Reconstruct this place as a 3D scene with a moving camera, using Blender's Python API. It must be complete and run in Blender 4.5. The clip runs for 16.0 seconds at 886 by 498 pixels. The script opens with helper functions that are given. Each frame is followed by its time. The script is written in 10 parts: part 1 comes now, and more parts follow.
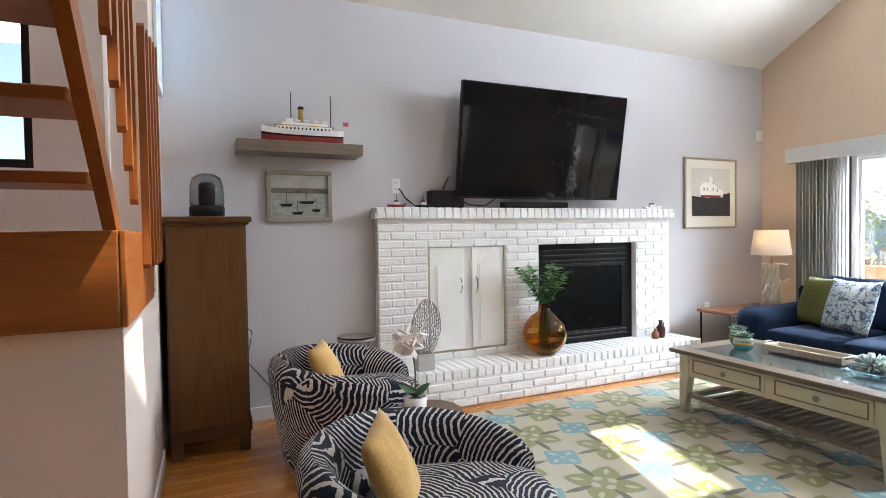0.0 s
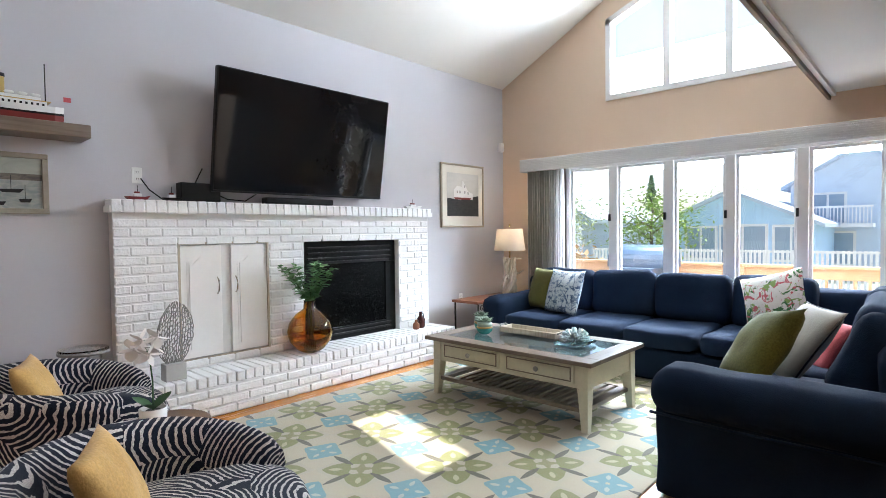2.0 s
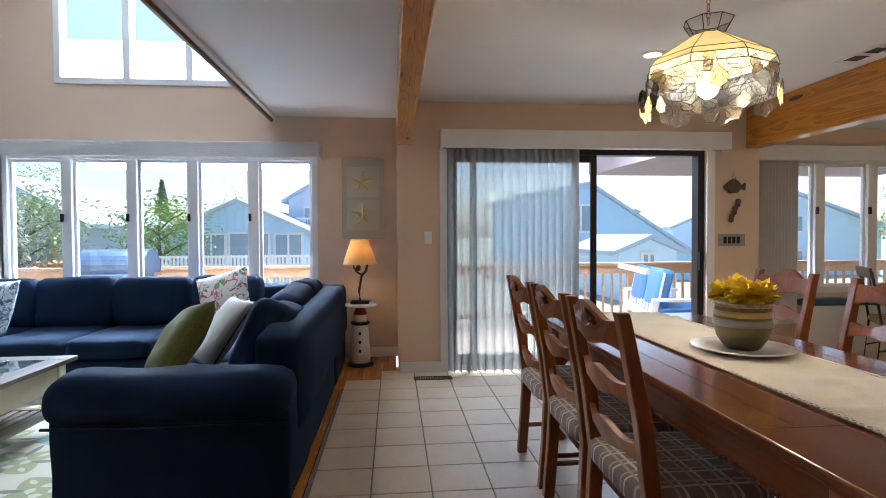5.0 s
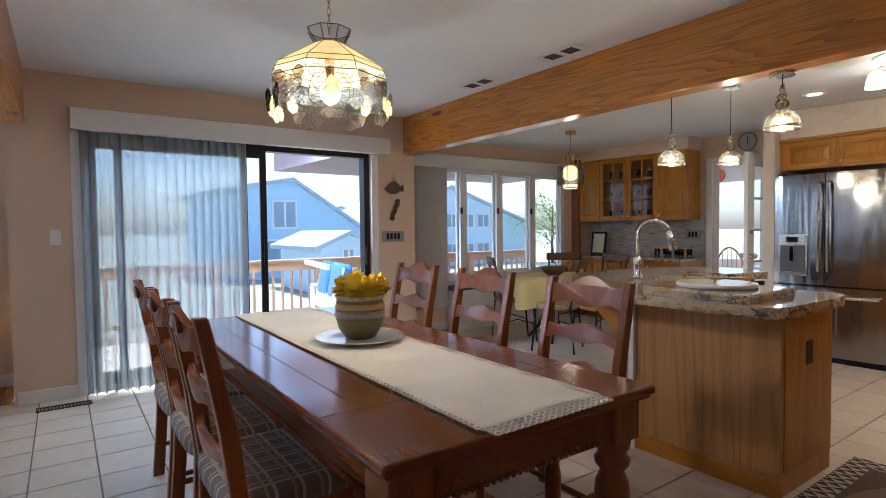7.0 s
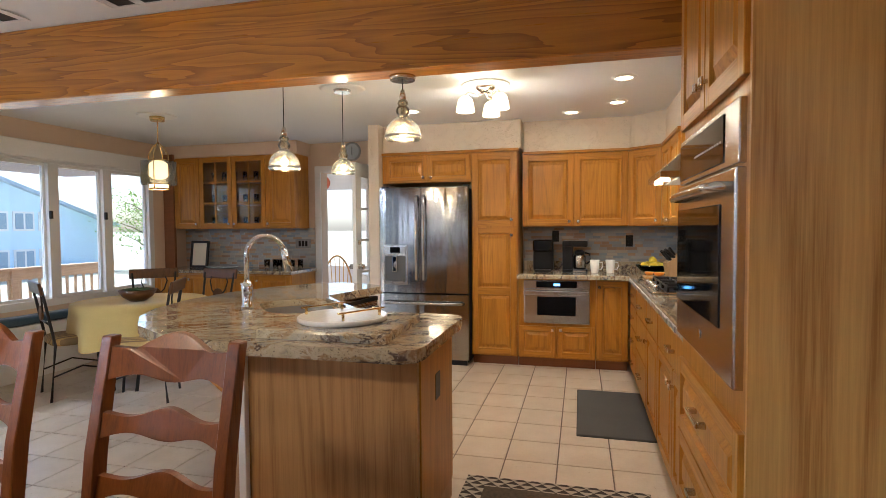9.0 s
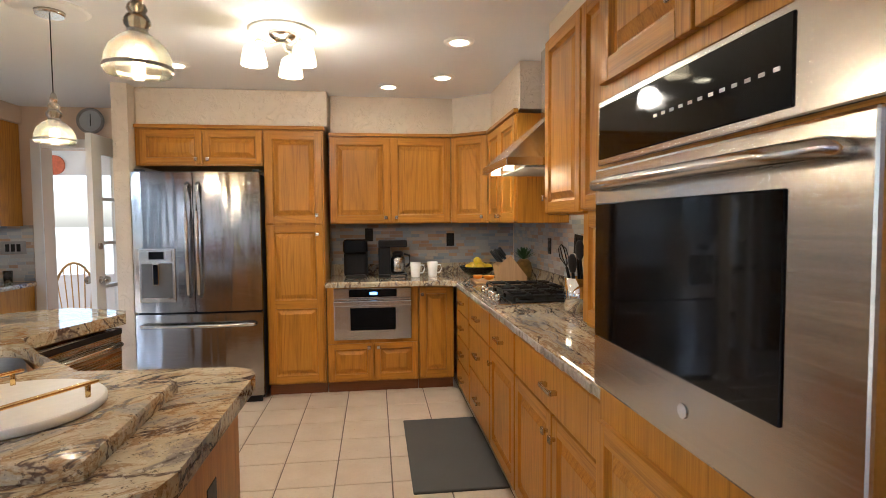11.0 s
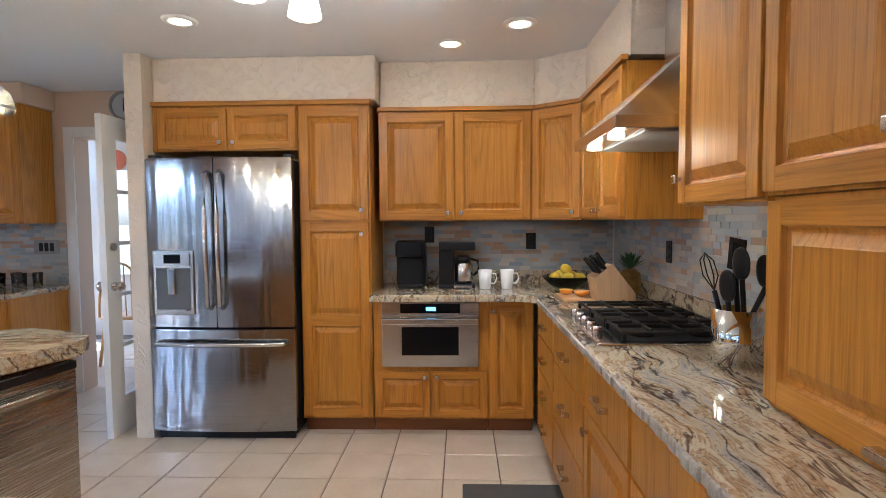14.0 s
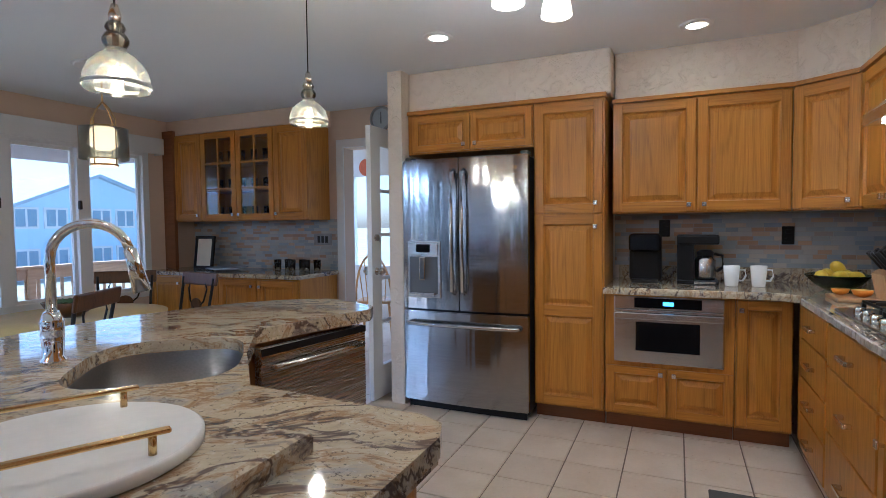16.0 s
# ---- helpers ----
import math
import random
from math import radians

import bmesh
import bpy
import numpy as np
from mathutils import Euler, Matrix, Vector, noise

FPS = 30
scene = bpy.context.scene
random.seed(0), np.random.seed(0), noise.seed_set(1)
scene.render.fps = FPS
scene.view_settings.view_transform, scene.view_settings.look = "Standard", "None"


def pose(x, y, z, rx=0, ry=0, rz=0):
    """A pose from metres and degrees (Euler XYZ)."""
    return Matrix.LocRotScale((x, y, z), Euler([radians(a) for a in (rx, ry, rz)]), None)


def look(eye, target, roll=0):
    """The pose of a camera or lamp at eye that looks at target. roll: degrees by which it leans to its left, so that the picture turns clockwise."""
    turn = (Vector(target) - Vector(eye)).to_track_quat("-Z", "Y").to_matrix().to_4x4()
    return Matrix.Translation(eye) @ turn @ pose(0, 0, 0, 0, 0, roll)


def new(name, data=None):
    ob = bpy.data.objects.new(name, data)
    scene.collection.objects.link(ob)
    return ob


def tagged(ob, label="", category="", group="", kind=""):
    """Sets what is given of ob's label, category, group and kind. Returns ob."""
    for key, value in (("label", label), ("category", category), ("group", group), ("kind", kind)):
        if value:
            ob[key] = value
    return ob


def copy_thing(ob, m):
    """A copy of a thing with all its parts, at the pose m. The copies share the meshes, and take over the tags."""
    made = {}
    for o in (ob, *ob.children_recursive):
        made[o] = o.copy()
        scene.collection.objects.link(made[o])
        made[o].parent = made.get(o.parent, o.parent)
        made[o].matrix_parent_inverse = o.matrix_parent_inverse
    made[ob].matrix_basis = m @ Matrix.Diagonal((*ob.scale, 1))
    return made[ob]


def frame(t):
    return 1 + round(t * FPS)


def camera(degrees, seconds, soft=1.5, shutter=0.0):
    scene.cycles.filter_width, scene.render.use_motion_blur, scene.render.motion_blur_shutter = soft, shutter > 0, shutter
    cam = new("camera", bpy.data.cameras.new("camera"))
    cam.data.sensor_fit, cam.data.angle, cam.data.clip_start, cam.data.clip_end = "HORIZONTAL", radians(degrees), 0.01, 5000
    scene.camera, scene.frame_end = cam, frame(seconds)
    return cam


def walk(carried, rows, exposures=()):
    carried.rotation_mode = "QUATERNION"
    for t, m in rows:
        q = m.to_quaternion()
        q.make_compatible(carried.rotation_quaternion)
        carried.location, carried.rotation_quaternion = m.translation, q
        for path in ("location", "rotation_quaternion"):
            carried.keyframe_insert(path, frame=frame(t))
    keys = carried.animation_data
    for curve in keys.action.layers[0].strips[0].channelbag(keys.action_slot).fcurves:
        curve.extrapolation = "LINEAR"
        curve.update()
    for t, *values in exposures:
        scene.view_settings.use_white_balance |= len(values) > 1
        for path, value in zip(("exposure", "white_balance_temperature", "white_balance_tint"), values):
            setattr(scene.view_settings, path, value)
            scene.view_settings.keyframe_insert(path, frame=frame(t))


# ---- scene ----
cam = camera(79.1, 16.0, 0.8)
PATH = [
    (0, (1.012, 0.317, 1.357), (1.822, 2.144, 1.303), -0.9),
    (0.5, (1.021, 0.3, 1.345), (1.967, 2.061, 1.289), -1.0),
    (1, (1.048, 0.249, 1.341), (2.158, 1.912, 1.278), -0.8),
    (1.5, (1.085, 0.219, 1.331), (2.366, 1.753, 1.266), -0.7),
    (2, (1.092, 0.225, 1.326), (2.559, 1.583, 1.262), -0.7),
    (2.5, (1.126, 0.131, 1.337), (2.723, 1.333, 1.265), -0.6),
    (3, (1.151, 0.042, 1.33), (2.885, 1.036, 1.257), -0.6),
    (3.5, (1.192, -0.044, 1.315), (3.045, 0.705, 1.245), -0.5),
    (4, (1.212, -0.115, 1.313), (3.156, 0.348, 1.24), -0.5),
    (4.5, (1.219, -0.228, 1.287), (3.212, -0.085, 1.219), -0.5),
    (4.7, (1.233, -0.25, 1.27), (3.232, -0.245, 1.21), -0.4),
    (7, (1.134, -0.643, 1.282), (2.764, -1.799, 1.208), -0.6),
    (7.5, (1.191, -0.77, 1.33), (2.59, -2.196, 1.247), -0.6),
    (8, (1.325, -0.958, 1.346), (2.445, -2.613, 1.265), -0.5),
    (8.5, (1.478, -1.14, 1.375), (2.277, -2.971, 1.288), -0.6),
    (9, (1.607, -1.314, 1.368), (2.104, -3.25, 1.288), -0.4),
    (9.5, (1.704, -1.523, 1.379), (1.948, -3.506, 1.291), -0.5),
    (10, (1.779, -1.719, 1.365), (1.811, -3.717, 1.283), -0.4),
    (10.2, (1.805, -1.806, 1.367), (1.763, -3.803, 1.281), -0.4),
    (12.3, (1.794, -2.897, 1.4), (1.442, -4.862, 1.287), -0.4),
    (12.5, (1.748, -2.979, 1.374), (1.412, -4.948, 1.274), -0.2),
    (13, (1.636, -3.129, 1.378), (1.399, -5.112, 1.268), -0.4),
    (13.5, (1.612, -3.169, 1.377), (1.525, -5.164, 1.272), -0.4),
    (14, (1.629, -3.161, 1.373), (1.698, -5.157, 1.266), -0.4),
    (14.5, (1.675, -3.13, 1.356), (1.89, -5.115, 1.255), -0.4),
    (15, (1.713, -3.096, 1.343), (2.1, -5.056, 1.244), -0.5),
    (15.5, (1.761, -3.055, 1.336), (2.344, -4.965, 1.236), -0.6),
    (16, (1.777, -3.013, 1.31), (2.578, -4.844, 1.22), -0.6),
]
walk(cam, [(t, look(eye, target, roll)) for t, eye, target, roll in PATH],
     [(0, 1.22, 6400, 10), (2, 1.12, 6150, 10), (3.5, 1.0, 6150, 10), (4.7, 0.85, 5700, 10), (7, 0.84, 5050, 10), (8, 0.93, 5050, 10), (9, 1.27, 5450, 10), (10.2, 1.33, 5450, 10), (13, 1.4, 5000, 9), (14.5, 1.27, 4600, 9), (16, 0.86, 4400, 9)])

# ---- light ----
world = bpy.data.worlds.new("world")
scene.world = world
world.use_nodes = True
_n = world.node_tree.nodes
_sky = _n.new("ShaderNodeTexSky")
_sky.sky_type, _sky.sun_disc = "NISHITA", False
_sky.sun_elevation, _sky.sun_rotation = radians(64.3), radians(116.6)
_sky.air_density, _sky.dust_density, _sky.ozone_density = 1.0, 2.0, 1.0
_n["Background"].inputs["Strength"].default_value = 0.15
world.node_tree.links.new(_sky.outputs[0], _n["Background"].inputs[0])

sun = new("sun", bpy.data.lights.new("sun", "SUN"))
sun.data.energy, sun.data.angle, sun.data.color = 5.0, radians(0.5), (1.0, 0.95, 0.86)
sun.matrix_world = look((0.43 * 10, -0.215 * 10, 10), (0, 0, 0))


def area(name, loc, target, w, h, power, col=(0.78, 0.89, 1.0)):
    """An added lamp outside and above an opening, in place of the sky's light."""
    ob = new(name, bpy.data.lights.new(name, "AREA"))
    ob.data.shape, ob.data.size, ob.data.size_y = "RECTANGLE", w, h
    ob.data.energy, ob.data.color = power, col
    ob.matrix_world = look(loc, target)
    return ob


def bulb(name, loc, power, col=(1.0, 0.76, 0.48), r=0.03):
    ob = new(name, bpy.data.lights.new(name, "POINT"))
    ob.data.energy, ob.data.color, ob.data.shadow_soft_size = power, col, r
    ob.location = loc
    return ob


def spot(name, loc, power, col=(1.0, 0.86, 0.66)):
    ob = new(name, bpy.data.lights.new(name, "SPOT"))
    ob.data.energy, ob.data.color, ob.data.shadow_soft_size = power, col, 0.05
    ob.data.spot_size, ob.data.spot_blend = radians(130), 0.6
    ob.location = loc
    return ob


# ---- materials ----
class N:
    """A small wrapper for building node materials."""

    def __init__(self, name):
        self.m = bpy.data.materials.new(name)
        self.m.use_nodes = True
        self.t = self.m.node_tree
        self.b = self.t.nodes["Principled BSDF"]

    def add(self, kind, **props):
        node = self.t.nodes.new(kind)
        for k, v in props.items():
            setattr(node, k, v)
        return node

    def put(self, socket, value):
        if isinstance(value, bpy.types.NodeSocket):
            self.t.links.new(value, socket)
        elif isinstance(value, (tuple, list)) and len(value) == 3 and socket.type == "RGBA":
            socket.default_value = (*value, 1)
        else:
            socket.default_value = value

    def math(self, op, a, b=0.0, c=0.0):
        node = self.add("ShaderNodeMath", operation=op)
        for i, v in enumerate((a, b, c)):
            self.put(node.inputs[i], v)
        return node.outputs[0]

    def coord(self, scale=(1, 1, 1), which="Object", rot=(0, 0, 0), offset=None):
        tc = self.add("ShaderNodeTexCoord")
        mp = self.add("ShaderNodeMapping")
        self.put(mp.inputs["Vector"], tc.outputs[which])
        mp.inputs["Scale"].default_value = scale
        mp.inputs["Rotation"].default_value = rot
        if offset is not None:
            self.put(mp.inputs["Location"], offset)
        return mp.outputs[0]

    def shifted(self, scale=(1, 1, 1)):
        """Object coordinates moved by the object's random number, so that alike pieces differ."""
        tc = self.add("ShaderNodeTexCoord")
        oi = self.add("ShaderNodeObjectInfo")
        r = self.math("MULTIPLY", oi.outputs["Random"], 37.0)
        v = self.add("ShaderNodeVectorMath", operation="ADD")
        self.put(v.inputs[0], tc.outputs["Object"])
        cb = self.add("ShaderNodeCombineXYZ")
        for i in range(3):
            self.put(cb.inputs[i], r)
        self.put(v.inputs[1], cb.outputs[0])
        mp = self.add("ShaderNodeMapping")
        self.put(mp.inputs["Vector"], v.outputs[0])
        mp.inputs["Scale"].default_value = scale
        return mp.outputs[0]

    def noise(self, vec, scale, detail=3.0, rough=0.5, dist=0.0):
        n = self.add("ShaderNodeTexNoise")
        self.put(n.inputs["Vector"], vec)
        n.inputs["Scale"].default_value, n.inputs["Detail"].default_value = scale, detail
        n.inputs["Roughness"].default_value, n.inputs["Distortion"].default_value = rough, dist
        return n.outputs["Fac"]

    def ramp(self, fac, stops):
        r = self.add("ShaderNodeValToRGB")
        self.put(r.inputs["Fac"], fac)
        el = r.color_ramp.elements
        while len(el) < len(stops):
            el.new(0.5)
        for e, (p, c) in zip(el, stops):
            e.position, e.color = p, (*c, 1) if len(c) == 3 else c
        return r.outputs["Color"]

    def mix(self, fac, a, b, mode="MIX"):
        n = self.add("ShaderNodeMix", data_type="RGBA", blend_type=mode)
        self.put(n.inputs[0], fac)
        self.put(n.inputs[6], a)
        self.put(n.inputs[7], b)
        return n.outputs[2]

    def bump(self, height, strength=0.2, dist=0.01):
        n = self.add("ShaderNodeBump")
        n.inputs["Strength"].default_value, n.inputs["Distance"].default_value = strength, dist
        self.put(n.inputs["Height"], height)
        self.t.links.new(n.outputs[0], self.b.inputs["Normal"])

    def set(self, **kw):
        for k, v in kw.items():
            self.put(self.b.inputs[k.replace("_", " ")], v)
        return self.m


def mul(c, f):
    return tuple(min(1, x * f) for x in c)


def plain(name, col, rough=0.5, metal=0.0, var=0.1, scale=5.0, bump=0.0, bscale=80.0, dist=0.004, coat=0.0):
    """A surface with broad and fine variation of tone and a fine relief."""
    n = N(name)
    v = n.shifted()
    a = n.noise(v, scale, 4)
    b = n.noise(v, scale * 9, 3)
    f = n.math("ADD", n.math("MULTIPLY", a, 0.65), n.math("MULTIPLY", b, 0.35))
    c = n.ramp(f, [(0.25, mul(col, 1 - var)), (0.75, mul(col, 1 + var))])
    n.set(Base_Color=c, Metallic=metal, Roughness=n.math("MULTIPLY_ADD", b, 0.16, rough - 0.08), Coat_Weight=coat)
    if max(col) < 0.03:
        n.set(Specular_IOR_Level=0.2)
    if bump:
        n.bump(n.noise(v, bscale, 4), bump, dist)
    return n.m


def wood(name, dark, light, axis=2, rough=0.4, scale=1.0, coat=0.15, ring=1.0, figure=0.2):
    """Sawn timber: long pores and cathedral figure running along an axis."""
    n = N(name)
    s = [6.5 * scale] * 3
    s[axis] = 0.55 * scale
    v = n.shifted(tuple(s))
    w = n.noise(v, 0.6, 2, 0.4, 0.5)
    wave = n.math("SINE", n.math("MULTIPLY", w, 95.0 * ring))
    rings = n.math("POWER", n.math("MULTIPLY_ADD", wave, 0.5, 0.5), 2.2)
    s2 = [190.0 * scale] * 3
    s2[axis] = 4.5 * scale
    fib = n.noise(n.shifted(tuple(s2)), 1.0, 4, 0.65)
    broad = n.noise(n.shifted(), 1.6 * scale, 2)
    f = n.math("ADD", n.math("MULTIPLY", n.math("MULTIPLY", rings, fib), figure), n.math("ADD", n.math("MULTIPLY", fib, 0.5), n.math("MULTIPLY", broad, 0.22)))
    c = n.ramp(f, [(0.25, light), (0.45, tuple(0.6 * a + 0.4 * b for a, b in zip(light, dark))), (0.7, dark)])
    n.set(Base_Color=c, Roughness=n.math("MULTIPLY_ADD", fib, 0.2, rough - 0.1), Coat_Weight=coat, Coat_Roughness=0.2, Specular_IOR_Level=0.35)
    n.bump(fib, 0.1, 0.0015)
    return n.m


def metal(name, col=(0.62, 0.61, 0.6), rough=0.25, axis=2, brushed=True):
    n = N(name)
    s = [160.0] * 3
    s[axis] = 2.0
    v = n.shifted(tuple(s))
    f = n.noise(v, 1.0, 3)
    c = n.ramp(f, [(0.3, mul(col, 0.9)), (0.7, mul(col, 1.06))])
    n.set(Base_Color=c, Metallic=1.0, Roughness=n.math("MULTIPLY_ADD", f, 0.14 if brushed else 0.04, rough - 0.05))
    if brushed:
        n.bump(f, 0.04, 0.001)
    return n.m


def glass(name, col=(1, 1, 1), rough=0.0, ior=1.45):
    n = N(name)
    return n.set(Base_Color=col, Transmission_Weight=1.0, Roughness=rough, IOR=ior)


def glow(name, col, strength, base=(0.8, 0.75, 0.65)):
    n = N(name)
    return n.set(Base_Color=base, Emission_Color=col, Emission_Strength=strength, Roughness=0.5)


def wall_paint(name, col):
    n = N(name)
    v = n.coord()
    a = n.noise(v, 0.9, 3)
    b = n.noise(v, 130, 3)
    c = n.ramp(n.math("ADD", n.math("MULTIPLY", a, 0.8), n.math("MULTIPLY", b, 0.2)), [(0.3, mul(col, 0.955)), (0.7, mul(col, 1.02))])
    n.set(Base_Color=c, Roughness=0.72)
    n.bump(b, 0.16, 0.003)
    return n.m


def stucco(name, col):
    n = N(name)
    v = n.coord()
    a = n.noise(v, 14, 5, 0.6, 1.2)
    r = n.ramp(a, [(0.48, (0, 0, 0)), (0.62, (1, 1, 1))])
    n.set(Base_Color=n.mix(n.noise(v, 2), mul(col, 0.95), col), Roughness=0.75)
    n.bump(r, 0.55, 0.008)
    return n.m


LAV = wall_paint("lavender_grey_paint", (0.55, 0.53, 0.55))
PEACH = wall_paint("peach_paint", (0.66, 0.5, 0.37))
PINK = wall_paint("pale_pink_paint", (0.68, 0.57, 0.5))
CREAM = stucco("cream_stucco", (0.76, 0.66, 0.54))
CEIL = wall_paint("ceiling_white", (0.78, 0.74, 0.68))
CEILK = wall_paint("flat_ceiling_paint", (0.78, 0.79, 0.8))
TRIM = plain("white_trim_paint", (0.74, 0.73, 0.72), 0.4, var=0.03)
WHITE = plain("white_enamel", (0.8, 0.79, 0.77), 0.35, var=0.03)
BRICK = plain("whitewashed_brick", (0.9, 0.89, 0.88), 0.6, var=0.05, scale=11, bump=0.55, bscale=38, dist=0.012)
MORTAR = plain("white_mortar", (0.88, 0.87, 0.86), 0.8, var=0.05, bump=0.3)
OAK = wood("honey_oak", (0.19, 0.07, 0.006), (0.54, 0.235, 0.02), 2, 0.4, 1.0, 0.08)
OAKX = wood("honey_oak_rail", (0.19, 0.07, 0.006), (0.54, 0.235, 0.02), 0, 0.4, 1.0, 0.08)
OAKY = wood("honey_oak_side_rail", (0.19, 0.07, 0.006), (0.54, 0.235, 0.02), 1, 0.4, 1.0, 0.08)
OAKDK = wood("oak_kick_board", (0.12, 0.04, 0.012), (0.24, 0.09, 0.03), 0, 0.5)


def knotty_pine(name, dark, light):
    """Varnished softwood running along x, with wavy growth lines and dark oval knots."""
    n = N(name)
    tc = n.coord((1.1, 5.0, 5.0))
    vo = n.add("ShaderNodeTexVoronoi", feature="F1")
    n.put(vo.inputs["Vector"], tc)
    vo.inputs["Scale"].default_value = 1.0
    pick = n.add("ShaderNodeSeparateColor")
    n.put(pick.inputs[0], vo.outputs["Color"])
    d = n.math("ADD", vo.outputs["Distance"], n.math("MULTIPLY", n.math("GREATER_THAN", pick.outputs[0], 0.62), 9.0))
    knot = n.math("LESS_THAN", n.math("ADD", d, n.math("MULTIPLY", n.noise(n.coord(), 60, 2), 0.04)), 0.13)
    halo = n.math("MAXIMUM", n.math("SUBTRACT", 1.0, n.math("MULTIPLY", d, 4.0)), 0.0)
    w = n.math("ADD", n.noise(n.coord((0.5, 7.0, 7.0)), 1.0, 3, 0.5, 0.5), n.math("MULTIPLY", halo, 0.25))
    ring = n.math("POWER", n.math("FRACT", n.math("MULTIPLY", w, 11.0)), 1.8)
    fib = n.noise(n.coord((3, 110, 110)), 1.0, 4, 0.6)
    f = n.math("ADD", n.math("MULTIPLY", ring, 0.5), n.math("MULTIPLY", fib, 0.5))
    c = n.ramp(f, [(0.2, light), (0.5, tuple(0.6 * a + 0.4 * b for a, b in zip(light, dark))), (0.9, dark)])
    c = n.mix(n.math("MULTIPLY", halo, 0.5), c, dark)
    c = n.mix(knot, c, (0.06, 0.016, 0.006))
    n.set(Base_Color=c, Roughness=n.math("MULTIPLY_ADD", fib, 0.15, 0.22), Coat_Weight=0.4, Coat_Roughness=0.2)
    n.bump(fib, 0.1, 0.002)
    return n.m


def thin_glass(name, col, clear=0.8, cloudy=0.0, rough=0.04):
    """Thin pane: mostly see-through, a little cloudy, with a reflecting skin."""
    n = N(name)
    tr = n.add("ShaderNodeBsdfTransparent")
    n.put(tr.inputs[0], col)
    tl = n.add("ShaderNodeBsdfTranslucent")
    n.put(tl.inputs[0], n.ramp(n.noise(n.coord(), 30, 3), [(0.3, mul(col, 0.8)), (0.7, col)]))
    gl = n.add("ShaderNodeBsdfGlossy")
    gl.inputs["Roughness"].default_value = rough
    lw = n.add("ShaderNodeFresnel")
    lw.inputs[0].default_value = 1.5
    a, b = n.add("ShaderNodeMixShader"), n.add("ShaderNodeMixShader")
    a.inputs[0].default_value = cloudy
    n.t.links.new(tr.outputs[0], a.inputs[1])
    n.t.links.new(tl.outputs[0], a.inputs[2])
    n.put(b.inputs[0], n.math("MULTIPLY_ADD", lw.outputs[0], clear, 0.03))
    n.t.links.new(a.outputs[0], b.inputs[1])
    n.t.links.new(gl.outputs[0], b.inputs[2])
    n.t.links.new(b.outputs[0], n.t.nodes["Material Output"].inputs[0])
    return n.m


PINE = knotty_pine("varnished_pine_beam", (0.23, 0.075, 0.006), (0.54, 0.22, 0.02))
STAIRW = wood("stained_stair_timber", (0.13, 0.032, 0.007), (0.32, 0.1, 0.02), 0, 0.35)
STAIRV = wood("stained_baluster_timber", (0.13, 0.032, 0.007), (0.32, 0.1, 0.02), 2, 0.35)
CHERRY = wood("cherry_table_wood", (0.075, 0.018, 0.006), (0.2, 0.055, 0.012), 0, 0.11, 0.8, 0.5)
CHERRYV = wood("cherry_chair_wood", (0.1, 0.026, 0.006), (0.26, 0.08, 0.015), 2, 0.32, 1.0, 0.15)
WALNUT = wood("dark_cabinet_wood", (0.035, 0.013, 0.004), (0.13, 0.054, 0.014), 2, 0.4)
STEEL = metal("brushed_stainless", (0.6, 0.58, 0.55), 0.2, 0)
STEELV = metal("brushed_stainless_upright", (0.6, 0.58, 0.55), 0.2, 2)
CHROME = metal("polished_chrome", (0.8, 0.8, 0.8), 0.07, brushed=False)
NICKEL = metal("satin_nickel", (0.66, 0.62, 0.56), 0.28, brushed=False)
BRASS = metal("brushed_brass", (0.72, 0.5, 0.2), 0.25, brushed=False)
IRON = plain("black_iron", (0.018, 0.016, 0.015), 0.45, var=0.2)
BLACK = plain("black_plastic", (0.012, 0.012, 0.013), 0.35, var=0.2)
BLACKG = plain("black_glass", (0.006, 0.006, 0.007), 0.05, var=0.1)
BRONZE = plain("dark_bronze_frame", (0.02, 0.017, 0.016), 0.4, var=0.2)
GLASS = glass("window_glass")


# ---- mesh helpers ----
def box(bm, x0, x1, y0, y1, z0, z1, bev=0.0, seg=2):
    r = bmesh.ops.create_cube(bm, size=1.0)
    vs = r["verts"]
    for v in vs:
        v.co = Vector((x0 + (v.co.x + 0.5) * (x1 - x0), y0 + (v.co.y + 0.5) * (y1 - y0), z0 + (v.co.z + 0.5) * (z1 - z0)))
    if bev:
        es = list({e for v in vs for e in v.link_edges})
        bmesh.ops.bevel(bm, geom=es, offset=bev, segments=seg, affect="EDGES", profile=0.5)
    return bm


def B(*a, **k):
    return box(bmesh.new(), *a, **k)


def prism(bm, pts, lo, hi, axis=2):
    """A flat outline pushed along an axis. Axis 2 takes (x, y), 1 takes (x, z), 0 takes (y, z)."""
    def at(p, h):
        return {2: (p[0], p[1], h), 1: (p[0], h, p[1]), 0: (h, p[0], p[1])}[axis]
    a = [bm.verts.new(at(p, lo)) for p in pts]
    b = [bm.verts.new(at(p, hi)) for p in pts]
    k = len(pts)
    bm.faces.new(a[::-1])
    bm.faces.new(b)
    for i in range(k):
        bm.faces.new((a[i], a[(i + 1) % k], b[(i + 1) % k], b[i]))
    bmesh.ops.recalc_face_normals(bm, faces=bm.faces[:])
    return bm


